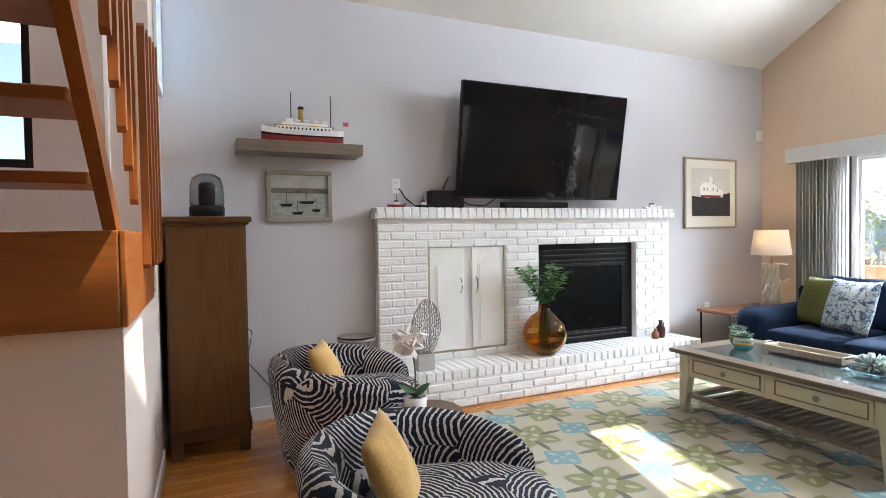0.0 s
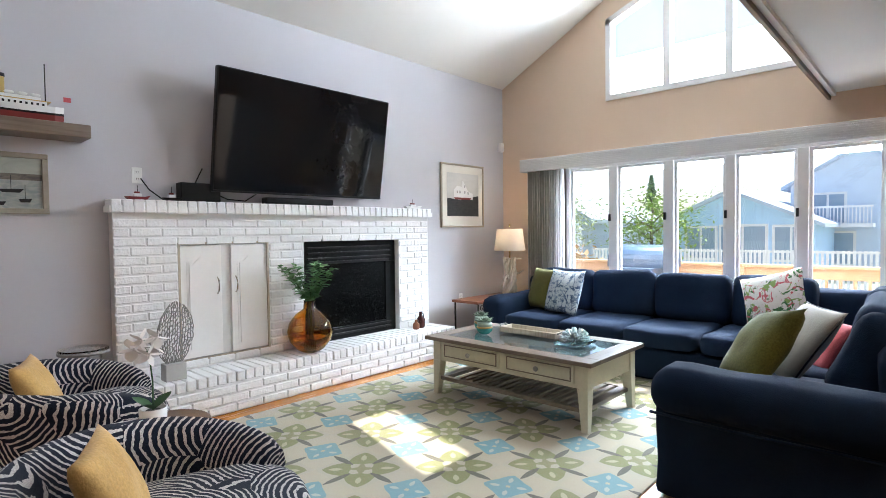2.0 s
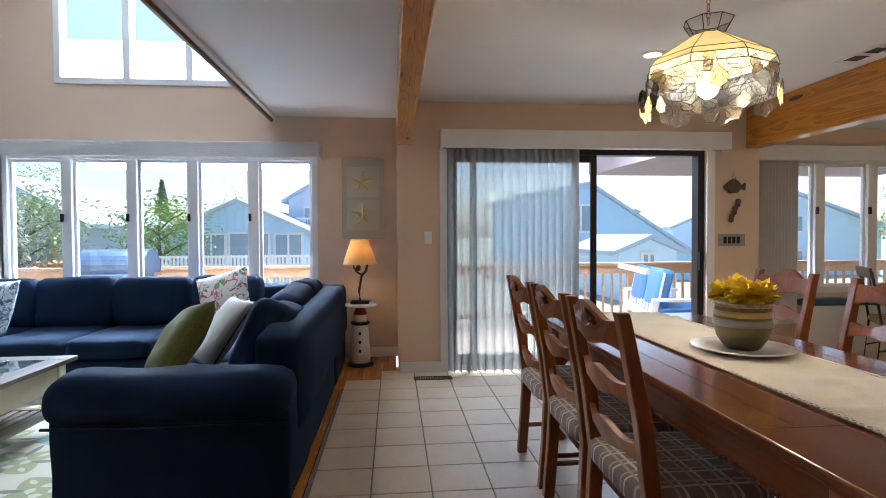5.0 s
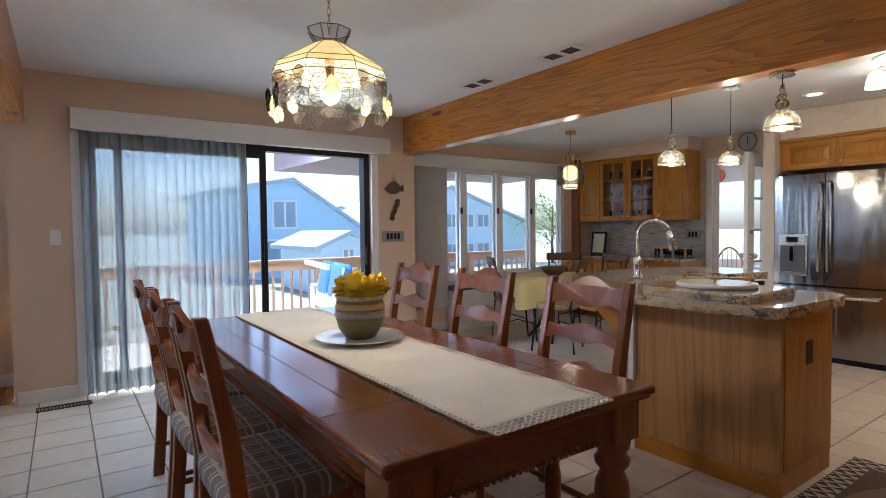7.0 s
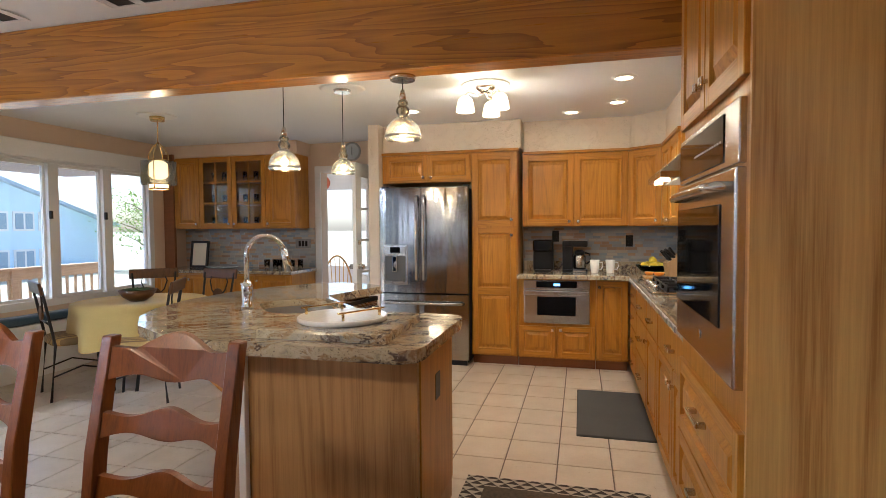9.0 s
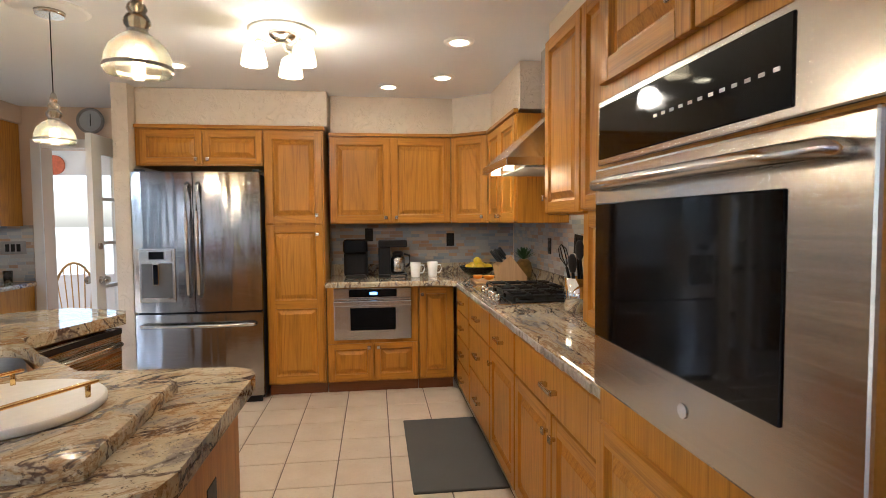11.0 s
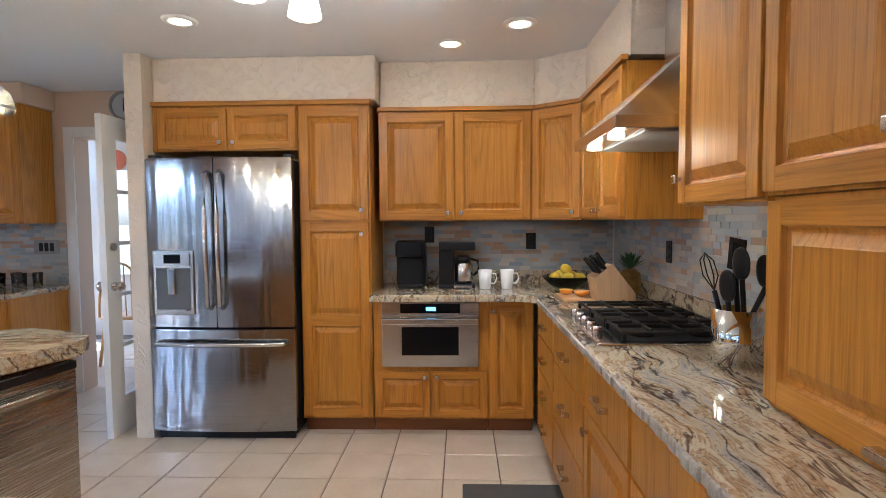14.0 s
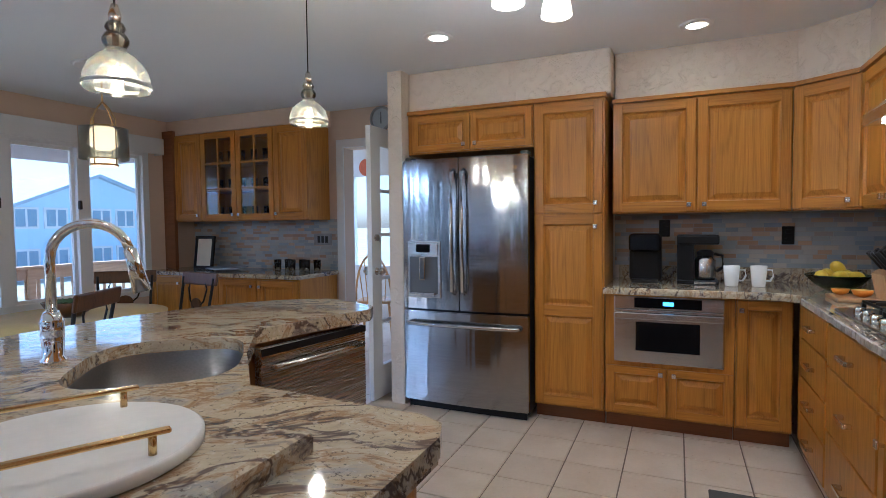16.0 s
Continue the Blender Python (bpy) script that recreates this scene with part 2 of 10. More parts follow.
def lathe(bm, prof, seg=24, cx=0.0, cy=0.0, cz=0.0):
    """A turned shape from (radius, height) pairs, closed at both ends."""
    rings = []
    for r, z in prof:
        rings.append([bm.verts.new((cx + r * math.cos(2 * math.pi * i / seg), cy + r * math.sin(2 * math.pi * i / seg), cz + z)) for i in range(seg)])
    for a, b in zip(rings, rings[1:]):
        for i in range(seg):
            bm.faces.new((a[i], a[(i + 1) % seg], b[(i + 1) % seg], b[i])).smooth = True
    bm.faces.new(rings[0][::-1])
    bm.faces.new(rings[-1])
    return bm


def shell(bm, prof, seg=24, cx=0.0, cy=0.0, cz=0.0):
    """A turned thin shell, open at both ends of its profile."""
    rings = []
    for r, z in prof:
        rings.append([bm.verts.new((cx + r * math.cos(2 * math.pi * i / seg), cy + r * math.sin(2 * math.pi * i / seg), cz + z)) for i in range(seg)])
    for a, b in zip(rings, rings[1:]):
        for i in range(seg):
            bm.faces.new((a[i], a[(i + 1) % seg], b[(i + 1) % seg], b[i])).smooth = True
    return bm


def tube(bm, pts, r, seg=8, cap=True, taper=None):
    """A round bar along points."""
    pts = [Vector(p) for p in pts]
    rings = []
    up = Vector((0, 0, 1))
    for i, p in enumerate(pts):
        d = (pts[min(i + 1, len(pts) - 1)] - pts[max(i - 1, 0)]).normalized()
        a = d.cross(up)
        if a.length < 0.05:
            a = d.cross(Vector((0, 1, 0)))
        a.normalize()
        b = d.cross(a).normalized()
        rr = r if taper is None else r + (taper - r) * i / max(1, len(pts) - 1)
        rings.append([bm.verts.new(p + (a * math.cos(2 * math.pi * k / seg) + b * math.sin(2 * math.pi * k / seg)) * rr) for k in range(seg)])
    for a, b in zip(rings, rings[1:]):
        for i in range(seg):
            bm.faces.new((a[i], a[(i + 1) % seg], b[(i + 1) % seg], b[i])).smooth = True
    if cap:
        bm.faces.new(rings[0][::-1])
        bm.faces.new(rings[-1])
    return bm


def arc(cx, cy, r, a0, a1, n=12):
    return [(cx + r * math.cos(radians(a0 + (a1 - a0) * i / n)), cy + r * math.sin(radians(a0 + (a1 - a0) * i / n))) for i in range(n + 1)]


def cushion(bm, sx, sy, sz, cx=0, cy=0, cz=0, e=0.45, n=14, wob=0.012, seed=0):
    """A stuffed cushion: a rounded box with crowned faces and slightly uneven cloth."""
    r = bmesh.ops.create_grid(bm, x_segments=1, y_segments=1, size=0.1)
    bmesh.ops.delete(bm, geom=r["verts"], context="VERTS")
    def sgn(v, p):
        return math.copysign(abs(v) ** p, v)
    nu, nv = n * 2, n
    rows = []
    for j in range(nv + 1):
        ph = -math.pi / 2 + math.pi * j / nv
        row = []
        for i in range(nu):
            th = 2 * math.pi * i / nu
            x = sgn(math.cos(ph), e) * sgn(math.cos(th), e)
            y = sgn(math.cos(ph), e) * sgn(math.sin(th), e)
            z = sgn(math.sin(ph), e)
            p = Vector((x * sx / 2, y * sy / 2, z * sz / 2))
            q = noise.noise_vector(p * 5 + Vector((seed, seed * 2, 0))) * wob
            row.append(bm.verts.new(Vector((cx, cy, cz)) + p + q))
        rows.append(row)
    for a, b in zip(rows, rows[1:]):
        for i in range(nu):
            bm.faces.new((a[i], a[(i + 1) % nu], b[(i + 1) % nu], b[i])).smooth = True
    bmesh.ops.remove_doubles(bm, verts=rows[0] + rows[-1], dist=0.0005)
    return bm


def pillow_mesh(bm, s, t, seed=0, n=14):
    """A square throw pillow standing in the xz plane, pointed at its corners."""
    def grid(sign):
        g = []
        for j in range(n + 1):
            row = []
            for i in range(n + 1):
                u, v = i / n * 2 - 1, j / n * 2 - 1
                h = (max(0, 1 - u ** 2) * max(0, 1 - v ** 2)) ** 0.42
                pinch = 1 - 0.07 * (1 - u * u) * abs(v) ** 3
                pinch2 = 1 - 0.07 * (1 - v * v) * abs(u) ** 3
                w = noise.noise(Vector((u * 2 + seed, v * 2, seed))) * 0.012 * h
                row.append(bm.verts.new((u * s / 2 * pinch2, sign * (h * t / 2 + w), v * s / 2 * pinch)))
            g.append(row)
        return g
    for sign in (1, -1):
        g = grid(sign)
        for j in range(n):
            for i in range(n):
                f = (g[j][i], g[j][i + 1], g[j + 1][i + 1], g[j + 1][i])
                bm.faces.new(f if sign < 0 else f[::-1]).smooth = True
    bmesh.ops.remove_doubles(bm, verts=bm.verts[:], dist=0.0008)
    return bm


def turn(bm, m):
    bmesh.ops.transform(bm, matrix=m, verts=bm.verts[:])
    return bm


def mesh_of(name, bm, material, smooth=False):
    me = bpy.data.meshes.new(name)
    bm.to_mesh(me)
    bm.free()
    me.materials.append(material)
    if smooth:
        for p in me.polygons:
            p.use_smooth = True
    return me


def part(name, bm, material, parent, label="", smooth=False):
    """One mesh object under a thing or a part."""
    ob = new(name, bm if isinstance(bm, bpy.types.Mesh) else mesh_of(name, bm, material, smooth))
    ob.parent = parent
    if label:
        ob["label"] = label
    return ob


def thing(name, label, category, m=None, group="", kind=""):
    ob = new(name)
    ob.empty_display_size = 0.1
    if m is not None:
        ob.matrix_basis = m
    return tagged(ob, label, category, group, kind)


def solo(name, bm, material, label, category, m=None, group="", smooth=False):
    """A thing made of one mesh."""
    ob = new(name, mesh_of(name, bm, material, smooth))
    if m is not None:
        ob.matrix_basis = m
    return tagged(ob, label, category, group)


def setting(name, bm, material, label=""):
    ob = new(name, mesh_of(name, bm, material))
    return tagged(ob, label, "", "", "structure")


def panel(axis, plane, thick, u0, u1, z0, z1, holes=()):
    """A wall's mesh with rectangular openings (u0, u1, z0, z1). Axis 0: the wall stands at x = plane."""
    bm = bmesh.new()
    us = sorted({u0, u1, *(h[0] for h in holes), *(h[1] for h in holes)})
    zs = sorted({z0, z1, *(h[2] for h in holes), *(h[3] for h in holes)})
    cells = {}
    for a, b in zip(us, us[1:]):
        run = None
        for c, d in zip(zs, zs[1:]):
            mu, mz = (a + b) / 2, (c + d) / 2
            if any(h[0] < mu < h[1] and h[2] < mz < h[3] for h in holes):
                if run:
                    cells[(a, b, run[0], run[1])] = 1
                run = None
            else:
                run = (run[0], d) if run else (c, d)
        if run:
            cells[(a, b, run[0], run[1])] = 1
    for a, b, c, d in cells:
        if axis == 0:
            box(bm, min(plane, plane + thick), max(plane, plane + thick), a, b, c, d)
        else:
            box(bm, a, b, min(plane, plane + thick), max(plane, plane + thick), c, d)
    return bm


# ---- the large structure ----
WX, DX, FY, KY, HY = 6.89, 6.18, 4.49, -7.05, -7.36   # window wall, dining wall, fireplace wall, kitchen wall, hutch wall
KX = 6.68                                                # window wall of the kitchen bay
CZ, KZ, SL, Z0 = 2.5, 2.41, 0.52, 3.19                            # flat ceiling, slope of the vault, its springing
RY = 0.9                                                 # ridge
RZ = Z0 + SL * (FY - RY)


def roof_z(y):
    return Z0 + SL * (FY - y) if y > RY else RZ - SL * (RY - y)


# floors
bm = bmesh.new()
prism(bm, [(-2.2, -2.4), (3.3, -2.4), (3.3, 0.17), (5.68, 0.17), (6.14, -0.22), (6.14, -0.3), (7.1, -0.3), (7.1, 4.7), (-2.2, 4.7)], -0.12, 0.0)


def plank_floor(name):
    n = N(name)
    v = n.coord()
    s = n.add("ShaderNodeSeparateXYZ")
    n.put(s.inputs[0], v)
    row = n.math("FLOOR", n.math("DIVIDE", s.outputs[1], 0.057))
    wn = n.add("ShaderNodeTexWhiteNoise", noise_dimensions="1D")
    n.put(wn.inputs["W"], row)
    seg = n.math("FLOOR", n.math("DIVIDE", n.math("ADD", s.outputs[0], n.math("MULTIPLY", wn.outputs[0], 5.0)), 0.9))
    w2 = n.add("ShaderNodeTexWhiteNoise", noise_dimensions="2D")
    cb = n.add("ShaderNodeCombineXYZ")
    n.put(cb.inputs[0], row)
    n.put(cb.inputs[1], seg)
    n.put(w2.inputs["Vector"], cb.outputs[0])
    fib = n.noise(n.coord((3, 90, 90)), 1.0, 4)
    f = n.math("ADD", n.math("MULTIPLY", w2.outputs[0], 0.55), n.math("MULTIPLY", fib, 0.45))
    c = n.ramp(f, [(0.15, (0.56, 0.24, 0.055)), (0.85, (0.36, 0.13, 0.026))])
    gap = n.math("FRACT", n.math("DIVIDE", s.outputs[1], 0.057))
    line = n.math("LESS_THAN", gap, 0.03)
    c = n.mix(n.math("MULTIPLY", line, 0.6), c, (0.12, 0.045, 0.012))
    n.set(Base_Color=c, Roughness=n.math("MULTIPLY_ADD", fib, 0.12, 0.2), Coat_Weight=0.3, Coat_Roughness=0.15)
    n.bump(n.math("ADD", n.math("MULTIPLY", fib, 0.1), n.math("SUBTRACT", 1.0, line)), 0.1, 0.001)
    return n.m


setting("floor", bm, plank_floor("hardwood_strip_floor"), "orange varnished hardwood strip floor")
GROUT = plain("grey_brown_grout", (0.2, 0.155, 0.12), 0.85, var=0.15)
bm = bmesh.new()
prism(bm, [(0.4, -9.6), (6.8, -9.6), (6.8, -3.75), (6.3, -3.75), (6.3, -0.3), (6.138, -0.3), (6.138, -0.224), (5.676, 0.166), (3.304, 0.166), (3.304, -2.404), (0.4, -2.404)], -0.12, -0.004)
tile_floor = setting("floor_tiles", bm, GROUT, "cream ceramic floor tiles with brown grout")

# fireplace wall and stair wall
setting("wall_fireplace", panel(1, FY, 0.2, 0.55, WX + 0.2, 0.0, Z0 + 0.1), LAV, "smooth lavender-grey painted wall behind the fireplace")
bm = bmesh.new()
prism(bm, [(2.42, 0), (FY, 0), (FY, Z0 + 0.05), (3.76, Z0 + 0.42), (3.76, 1.06), (2.42, 1.06)], 0.55, 0.75, 0)
setting("wall_stair", bm, PINK, "pale painted wall below the open stair")
setting("wall_stair_end", panel(1, 2.42, 0.16, -2.2, 0.55, 0.0, 1.06), PINK, "pale painted wall under the stair landing")
setting("wall_stairwell", panel(1, 3.6, 0.15, -2.2, 0.55, 1.06, 5.2, [(-0.5, 0.24, 1.72, 3.0)]), PINK, "pale painted stairwell wall with a tall window")

# window wall with its gable
bm = panel(0, WX, 0.2, -0.34, FY, 0.0, 2.6, [(0.5, 3.55, 0.5, 2.1)])
prism(bm, [(3.03, 2.6), (FY, 2.6), (FY, Z0), (3.03, roof_z(3.03))], WX, WX + 0.2, 0)
prism(bm, [(0.3, 2.6), (3.03, 2.6), (3.03, 2.79), (0.3, 2.79)], WX, WX + 0.2, 0)
prism(bm, [(3.03, 3.7), (3.03, roof_z(3.03)), (RY, RZ), (RY, 4.55)], WX, WX + 0.2, 0)
prism(bm, [(RY, 4.55), (RY, RZ), (0.3, roof_z(0.3)), (0.3, 4.24)], WX, WX + 0.2, 0)
prism(bm, [(-3.0, 2.6), (0.3, 2.6), (0.3, roof_z(0.3)), (-3.0, roof_z(-3.0))], WX, WX + 0.2, 0)
setting("wall_windows", bm, PEACH, "peach painted gable wall with a row of windows")

# dining and kitchen wall
setting("wall_return", panel(1, -0.32, -0.14, DX + 0.16, WX, 0.0, CZ), PEACH, "short peach wall return")
bm = panel(0, DX, 0.16, -3.842, -0.32, 0.0, CZ, [(-3.3, -0.76, 0.0, 2.09)])
setting("wall_dining", bm, PEACH, "peach wall with a sliding door")
setting("wall_bay_return", panel(1, -3.842, 0.14, DX + 0.161, KX + 0.16, 0.0, CZ), PEACH, "short wall of the kitchen bay")
setting("wall_bay", panel(0, KX, 0.16, HY - 0.2, -3.843, 0.0, CZ, [(-6.82, -4.24, 0.62, 2.1)]), PEACH, "peach wall of the kitchen bay with its windows")
setting("wall_hutch", panel(1, HY, -0.16, 3.7, KX + 0.16, 0.0, CZ, [(3.86, 4.7, 0.0, 2.05)]), PEACH, "peach painted wall behind the hutch")
setting("wall_pillar", B(3.59, 3.7, -7.5, -6.44, 0, KZ), CREAM, "narrow painted wall end beside the refrigerator")
setting("wall_kitchen", panel(1, KY, -0.16, 0.3, 3.59, 0.0, KZ), CREAM, "cream stucco kitchen wall")
setting("wall_range", panel(0, 0.53, -0.16, KY, -2.0, 0.0, CZ), CREAM, "cream stucco wall behind the range")
bm = bmesh.new()
box(bm, 2.165, 3.588, KY + 0.002, -6.55, 2.131, KZ - 0.001, 0.012)
setting("soffit_refrigerator", bm, CREAM, "cream stucco soffit over the tall cabinets")
bm = bmesh.new()
prism(bm, [(0.532, KY + 0.002), (2.16, KY + 0.002), (2.16, -6.72), (1.15, -6.72), (0.87, -6.49), (0.87, -5.62), (0.532, -5.62)], 2.106, KZ - 0.001)
setting("soffit_corner", bm, CREAM, "rough stucco soffit over the corner cabinets")
setting("soffit_hutch", B(4.84, KX - 0.002, HY + 0.002, -7.03, 2.256, KZ - 0.001, 0.01), PEACH, "painted soffit over the hutch")
setting("soffit_range", B(0.532, 0.89, -4.98, -3.56, 2.325, KZ - 0.001), CREAM, "cream soffit over the wall cabinets")

# walls that close the place behind the camera
setting("wall_back", panel(0, -2.2, -0.15, -3.2, 4.7, 0.0, 5.3), PINK)
setting("wall_behind", panel(1, -2.25, -0.15, -2.2, 0.53, 0.0, CZ), PINK)
setting("wall_loft", panel(1, -3.0, -0.15, -2.2, WX + 0.2, 2.7, 3.4), PINK)
setting("wall_porch", panel(1, -9.5, -0.1, 2.4, 6.6, 0.0, 2.6, [(3.2, 6.0, 0.75, 2.0)]), TRIM)
setting("wall_porch_side", panel(0, 2.4, -0.1, -9.5, HY - 0.2, 0.0, 2.6), TRIM)
setting("ceiling_porch", B(2.4, 6.6, -9.6, HY - 0.16, 2.5, 2.6), TRIM)

# ceilings
bm = B(-2.2, WX, -3.0, 0.9, CZ, 2.68)
box(bm, 0.3, WX, -3.842, -3.0, CZ, 2.68)
box(bm, 0.3, WX, HY - 0.2, -3.842, KZ, 2.68)
box(bm, -2.2, WX, 0.9, 0.935, 2.47, 2.68)
setting("ceiling", bm, CEILK, "flat white plaster ceiling")
SKY1, SKY2 = (5.22, 5.68), (1.9, 2.45)
bm = bmesh.new()


def slope_slab(bm, x0, x1, y0, y1, t=0.12):
    a = [(x0, y0), (x1, y0), (x1, y1), (x0, y1)]
    lo = [bm.verts.new((x, y, roof_z(y))) for x, y in a]
    hi = [bm.verts.new((x, y, roof_z(y) + t)) for x, y in a]
    bm.faces.new(lo[::-1])
    bm.faces.new(hi)
    for i in range(4):
        bm.faces.new((lo[i], lo[(i + 1) % 4], hi[(i + 1) % 4], hi[i]))


YS = (RY, 1.15, 2.27, FY + 0.2)
slope_slab(bm, -2.35, WX + 0.2, YS[2], YS[3])
slope_slab(bm, -2.35, WX + 0.2, YS[0], YS[1])
for xa, xb in ((-2.35, SKY2[0]), (SKY2[1], SKY1[0]), (SKY1[1], WX + 0.2)):
    slope_slab(bm, xa, xb, YS[1], YS[2])
slope_slab(bm, SKY2[0], SKY2[1], YS[1], 1.6)
slope_slab(bm, -2.35, WX + 0.2, -3.15, RY)
bmesh.ops.recalc_face_normals(bm, faces=bm.faces[:])
setting("ceiling_vault", bm, CEIL, "vaulted white ceiling with two skylights")

# beams and loft edge
beam = B(1.0, DX - 0.002, -3.84, -3.7, 2.1, CZ - 0.002, 0.008)
setting("beam_kitchen", beam, PINE, "knotty varnished pine ceiling beam")
beam = B(-0.4, WX - 0.002, -0.44, -0.315, 2.1, CZ - 0.002, 0.008)
setting("beam_living", beam, PINE, "varnished pine ceiling beam between living and dining rooms")
setting("trim_loft", B(-2.2, WX - 0.003, 0.936, 0.962, 2.44, 2.7, 0.004), WALNUT, "dark wooden trim along the loft edge")

# baseboards
bm = B(0.752, 2.2, FY - 0.016, FY - 0.001, 0.0, 0.1, 0.004)
box(bm, 5.4, WX, FY - 0.016, FY - 0.001, 0.0, 0.1, 0.004)
box(bm, WX - 0.016, WX - 0.001, -0.318, FY - 0.02, 0.0, 0.1, 0.004)
box(bm, DX - 0.016, DX - 0.001, -0.76, -0.335, 0.0, 0.1, 0.004)
box(bm, DX - 0.016, DX - 0.001, -3.84, -3.39, 0.0, 0.1, 0.004)
box(bm, KX - 0.016, KX - 0.001, -6.7, -3.86, 0.0, 0.1, 0.004)
box(bm, 0.752, 0.766, 2.44, 3.9, 0.0, 0.1, 0.004)
setting("baseboard", bm, TRIM, "white painted baseboard")


# ---- windows ----
def pane(name, parent, x, y0, y1, z0, z1, axis=0):
    bm = B(x - 0.002, x + 0.002, y0, y1, z0, z1) if axis == 0 else B(y0, y1, x - 0.002, x + 0.002, z0, z1)
    ob = part(name, bm, GLASS, parent)
    ob.visible_shadow = False
    return ob


def window_x(name, label, x, ys, z0, z1, material=TRIM, mid=0.05, deep=0.1, sash=0.028):
    """Side-by-side casements in a wall at x; ys are the edges and the mullions between."""
    w = thing(name, label, "window", None, "", "structure")
    ys = sorted(ys)
    f = bmesh.new()
    box(f, x, x + deep, ys[0] - 0.07, ys[0], z0 - 0.07, z1 + 0.07, 0.004)
    box(f, x, x + deep, ys[-1], ys[-1] + 0.07, z0 - 0.07, z1 + 0.07, 0.004)
    box(f, x, x + deep, ys[0], ys[-1], z0 - 0.07, z0, 0.004)
    box(f, x, x + deep, ys[0], ys[-1], z1, z1 + 0.07, 0.004)
    part("window_frame", f, material, w)
    for y in ys[1:-1]:
        part("mullion", B(x, x + deep, y - mid, y + mid, z0, z1, 0.004), material, w)
        part("latch", B(x - 0.03, x + 0.0, y + mid - 0.02, y + mid + 0.004, (z0 + z1) / 2 + 0.12, (z0 + z1) / 2 + 0.2, 0.004), BRONZE, w, "dark casement latch")
    for a, b in zip(ys, ys[1:]):
        a2, b2 = a + (mid if a != ys[0] else 0), b - (mid if b != ys[-1] else 0)
        s = bmesh.new()
        for q in (a2, b2 - sash):
            box(s, x + 0.04, x + 0.075, q, q + sash, z0, z1)
        box(s, x + 0.04, x + 0.075, a2 + sash, b2 - sash, z0, z0 + sash)
        box(s, x + 0.04, x + 0.075, a2 + sash, b2 - sash, z1 - sash, z1)
        part("sash", s, material, w)
        pane("pane", w, x + 0.057, a2 + sash, b2 - sash, z0 + sash, z1 - sash)
    return w


window_x("window_1", "row of five white-framed casement windows", WX, [0.56, 1.14, 1.74, 2.33, 2.95, 3.5], 0.56, 2.05, mid=0.045)
window_x("window_2", "row of four kitchen casement windows", KX, [-6.75, -6.165, -5.535, -4.915, -4.31], 0.69, 2.03, mid=0.055)

gable = thing("window_3", "white trapezoid gable window with three panes", "window", None, "", "structure")


def gw_top(y):
    return 3.7 + 0.4 * (3.03 - y)


f = bmesh.new()
prism(f, [(2.97, 2.79), (3.03, 2.79), (3.03, 3.7), (2.97, 3.7)], WX - 0.02, WX + 0.1, 0)
prism(f, [(0.9, 2.79), (2.97, 2.79), (2.97, 2.85), (0.9, 2.85)], WX - 0.02, WX + 0.1, 0)
prism(f, [(2.97, gw_top(2.97) - 0.07), (3.03, 3.63), (3.03, 3.7), (0.9, gw_top(0.9)), (0.9, gw_top(0.9) - 0.07)], WX - 0.02, WX + 0.1, 0)
part("window_frame", f, TRIM, gable)
for y in (2.35, 1.75, 1.15):
    f = bmesh.new()
    prism(f, [(y - 0.035, 2.851), (y + 0.035, 2.851), (y + 0.035, gw_top(y) - 0.09), (y - 0.035, gw_top(y) - 0.075)], WX - 0.018, WX + 0.1, 0)
    part("mullion", f, TRIM, gable)
for a, b in ((2.385, 2.97), (1.785, 2.315), (1.185, 1.715), (0.9, 1.115)):
    f = bmesh.new()
    prism(f, [(a, 2.85), (b, 2.85), (b, gw_top(b) - 0.08), (a, gw_top(a) - 0.08)], WX + 0.05, WX + 0.055, 0)
    part("pane", f, GLASS, gable).visible_shadow = False

# sliding door, dark frame, one leaf drawn behind the other
slider = thing("door_1", "dark bronze sliding glass patio door standing half open", "sliding door", None, "", "structure")
f = bmesh.new()
box(f, DX + 0.03, DX + 0.14, -3.299, -3.235, 0.0, 2.088, 0.004)
box(f, DX + 0.03, DX + 0.14, -0.82, -0.76, 0.0, 2.09, 0.004)
box(f, DX + 0.03, DX + 0.14, -3.235, -0.82, 2.03, 2.088, 0.004)
box(f, DX + 0.03, DX + 0.14, -3.235, -0.82, 0.0, 0.03, 0.004)
part("door_frame", f, BRONZE, slider)
for x, a, b in ((DX + 0.06, -2.225, -1.0), (DX + 0.1, -2.06, -0.82)):
    leaf = bmesh.new()
    box(leaf, x - 0.015, x + 0.015, a, a + 0.06, 0.03, 2.03, 0.003)
    box(leaf, x - 0.015, x + 0.015, b - 0.06, b, 0.03, 2.03, 0.003)
    box(leaf, x - 0.015, x + 0.015, a + 0.06, b - 0.06, 1.96, 2.03, 0.003)
    box(leaf, x - 0.015, x + 0.015, a + 0.06, b - 0.06, 0.03, 0.14, 0.003)
    lf = part("door_leaf", leaf, BRONZE, slider)
    pane("pane", lf, x, a + 0.06, b - 0.06, 0.14, 1.96)
    part("door_handle", B(x - 0.05, x - 0.015, a + 0.015, a + 0.04, 0.95, 1.2, 0.006), BLACK, lf)
part("latch_plate", B(DX + 0.0, DX + 0.03, -3.27, -3.24, 0.92, 1.1, 0.006), BLACK, slider)
# white casing of the opening
bm = B(DX - 0.02, DX - 0.001, -3.38, -3.3, 0.0, 2.07, 0.004)
box(bm, DX - 0.02, DX - 0.001, -0.79, -0.71, 0.0, 2.07, 0.004)
setting("trim_slider", bm, TRIM, "white casing of the sliding door")

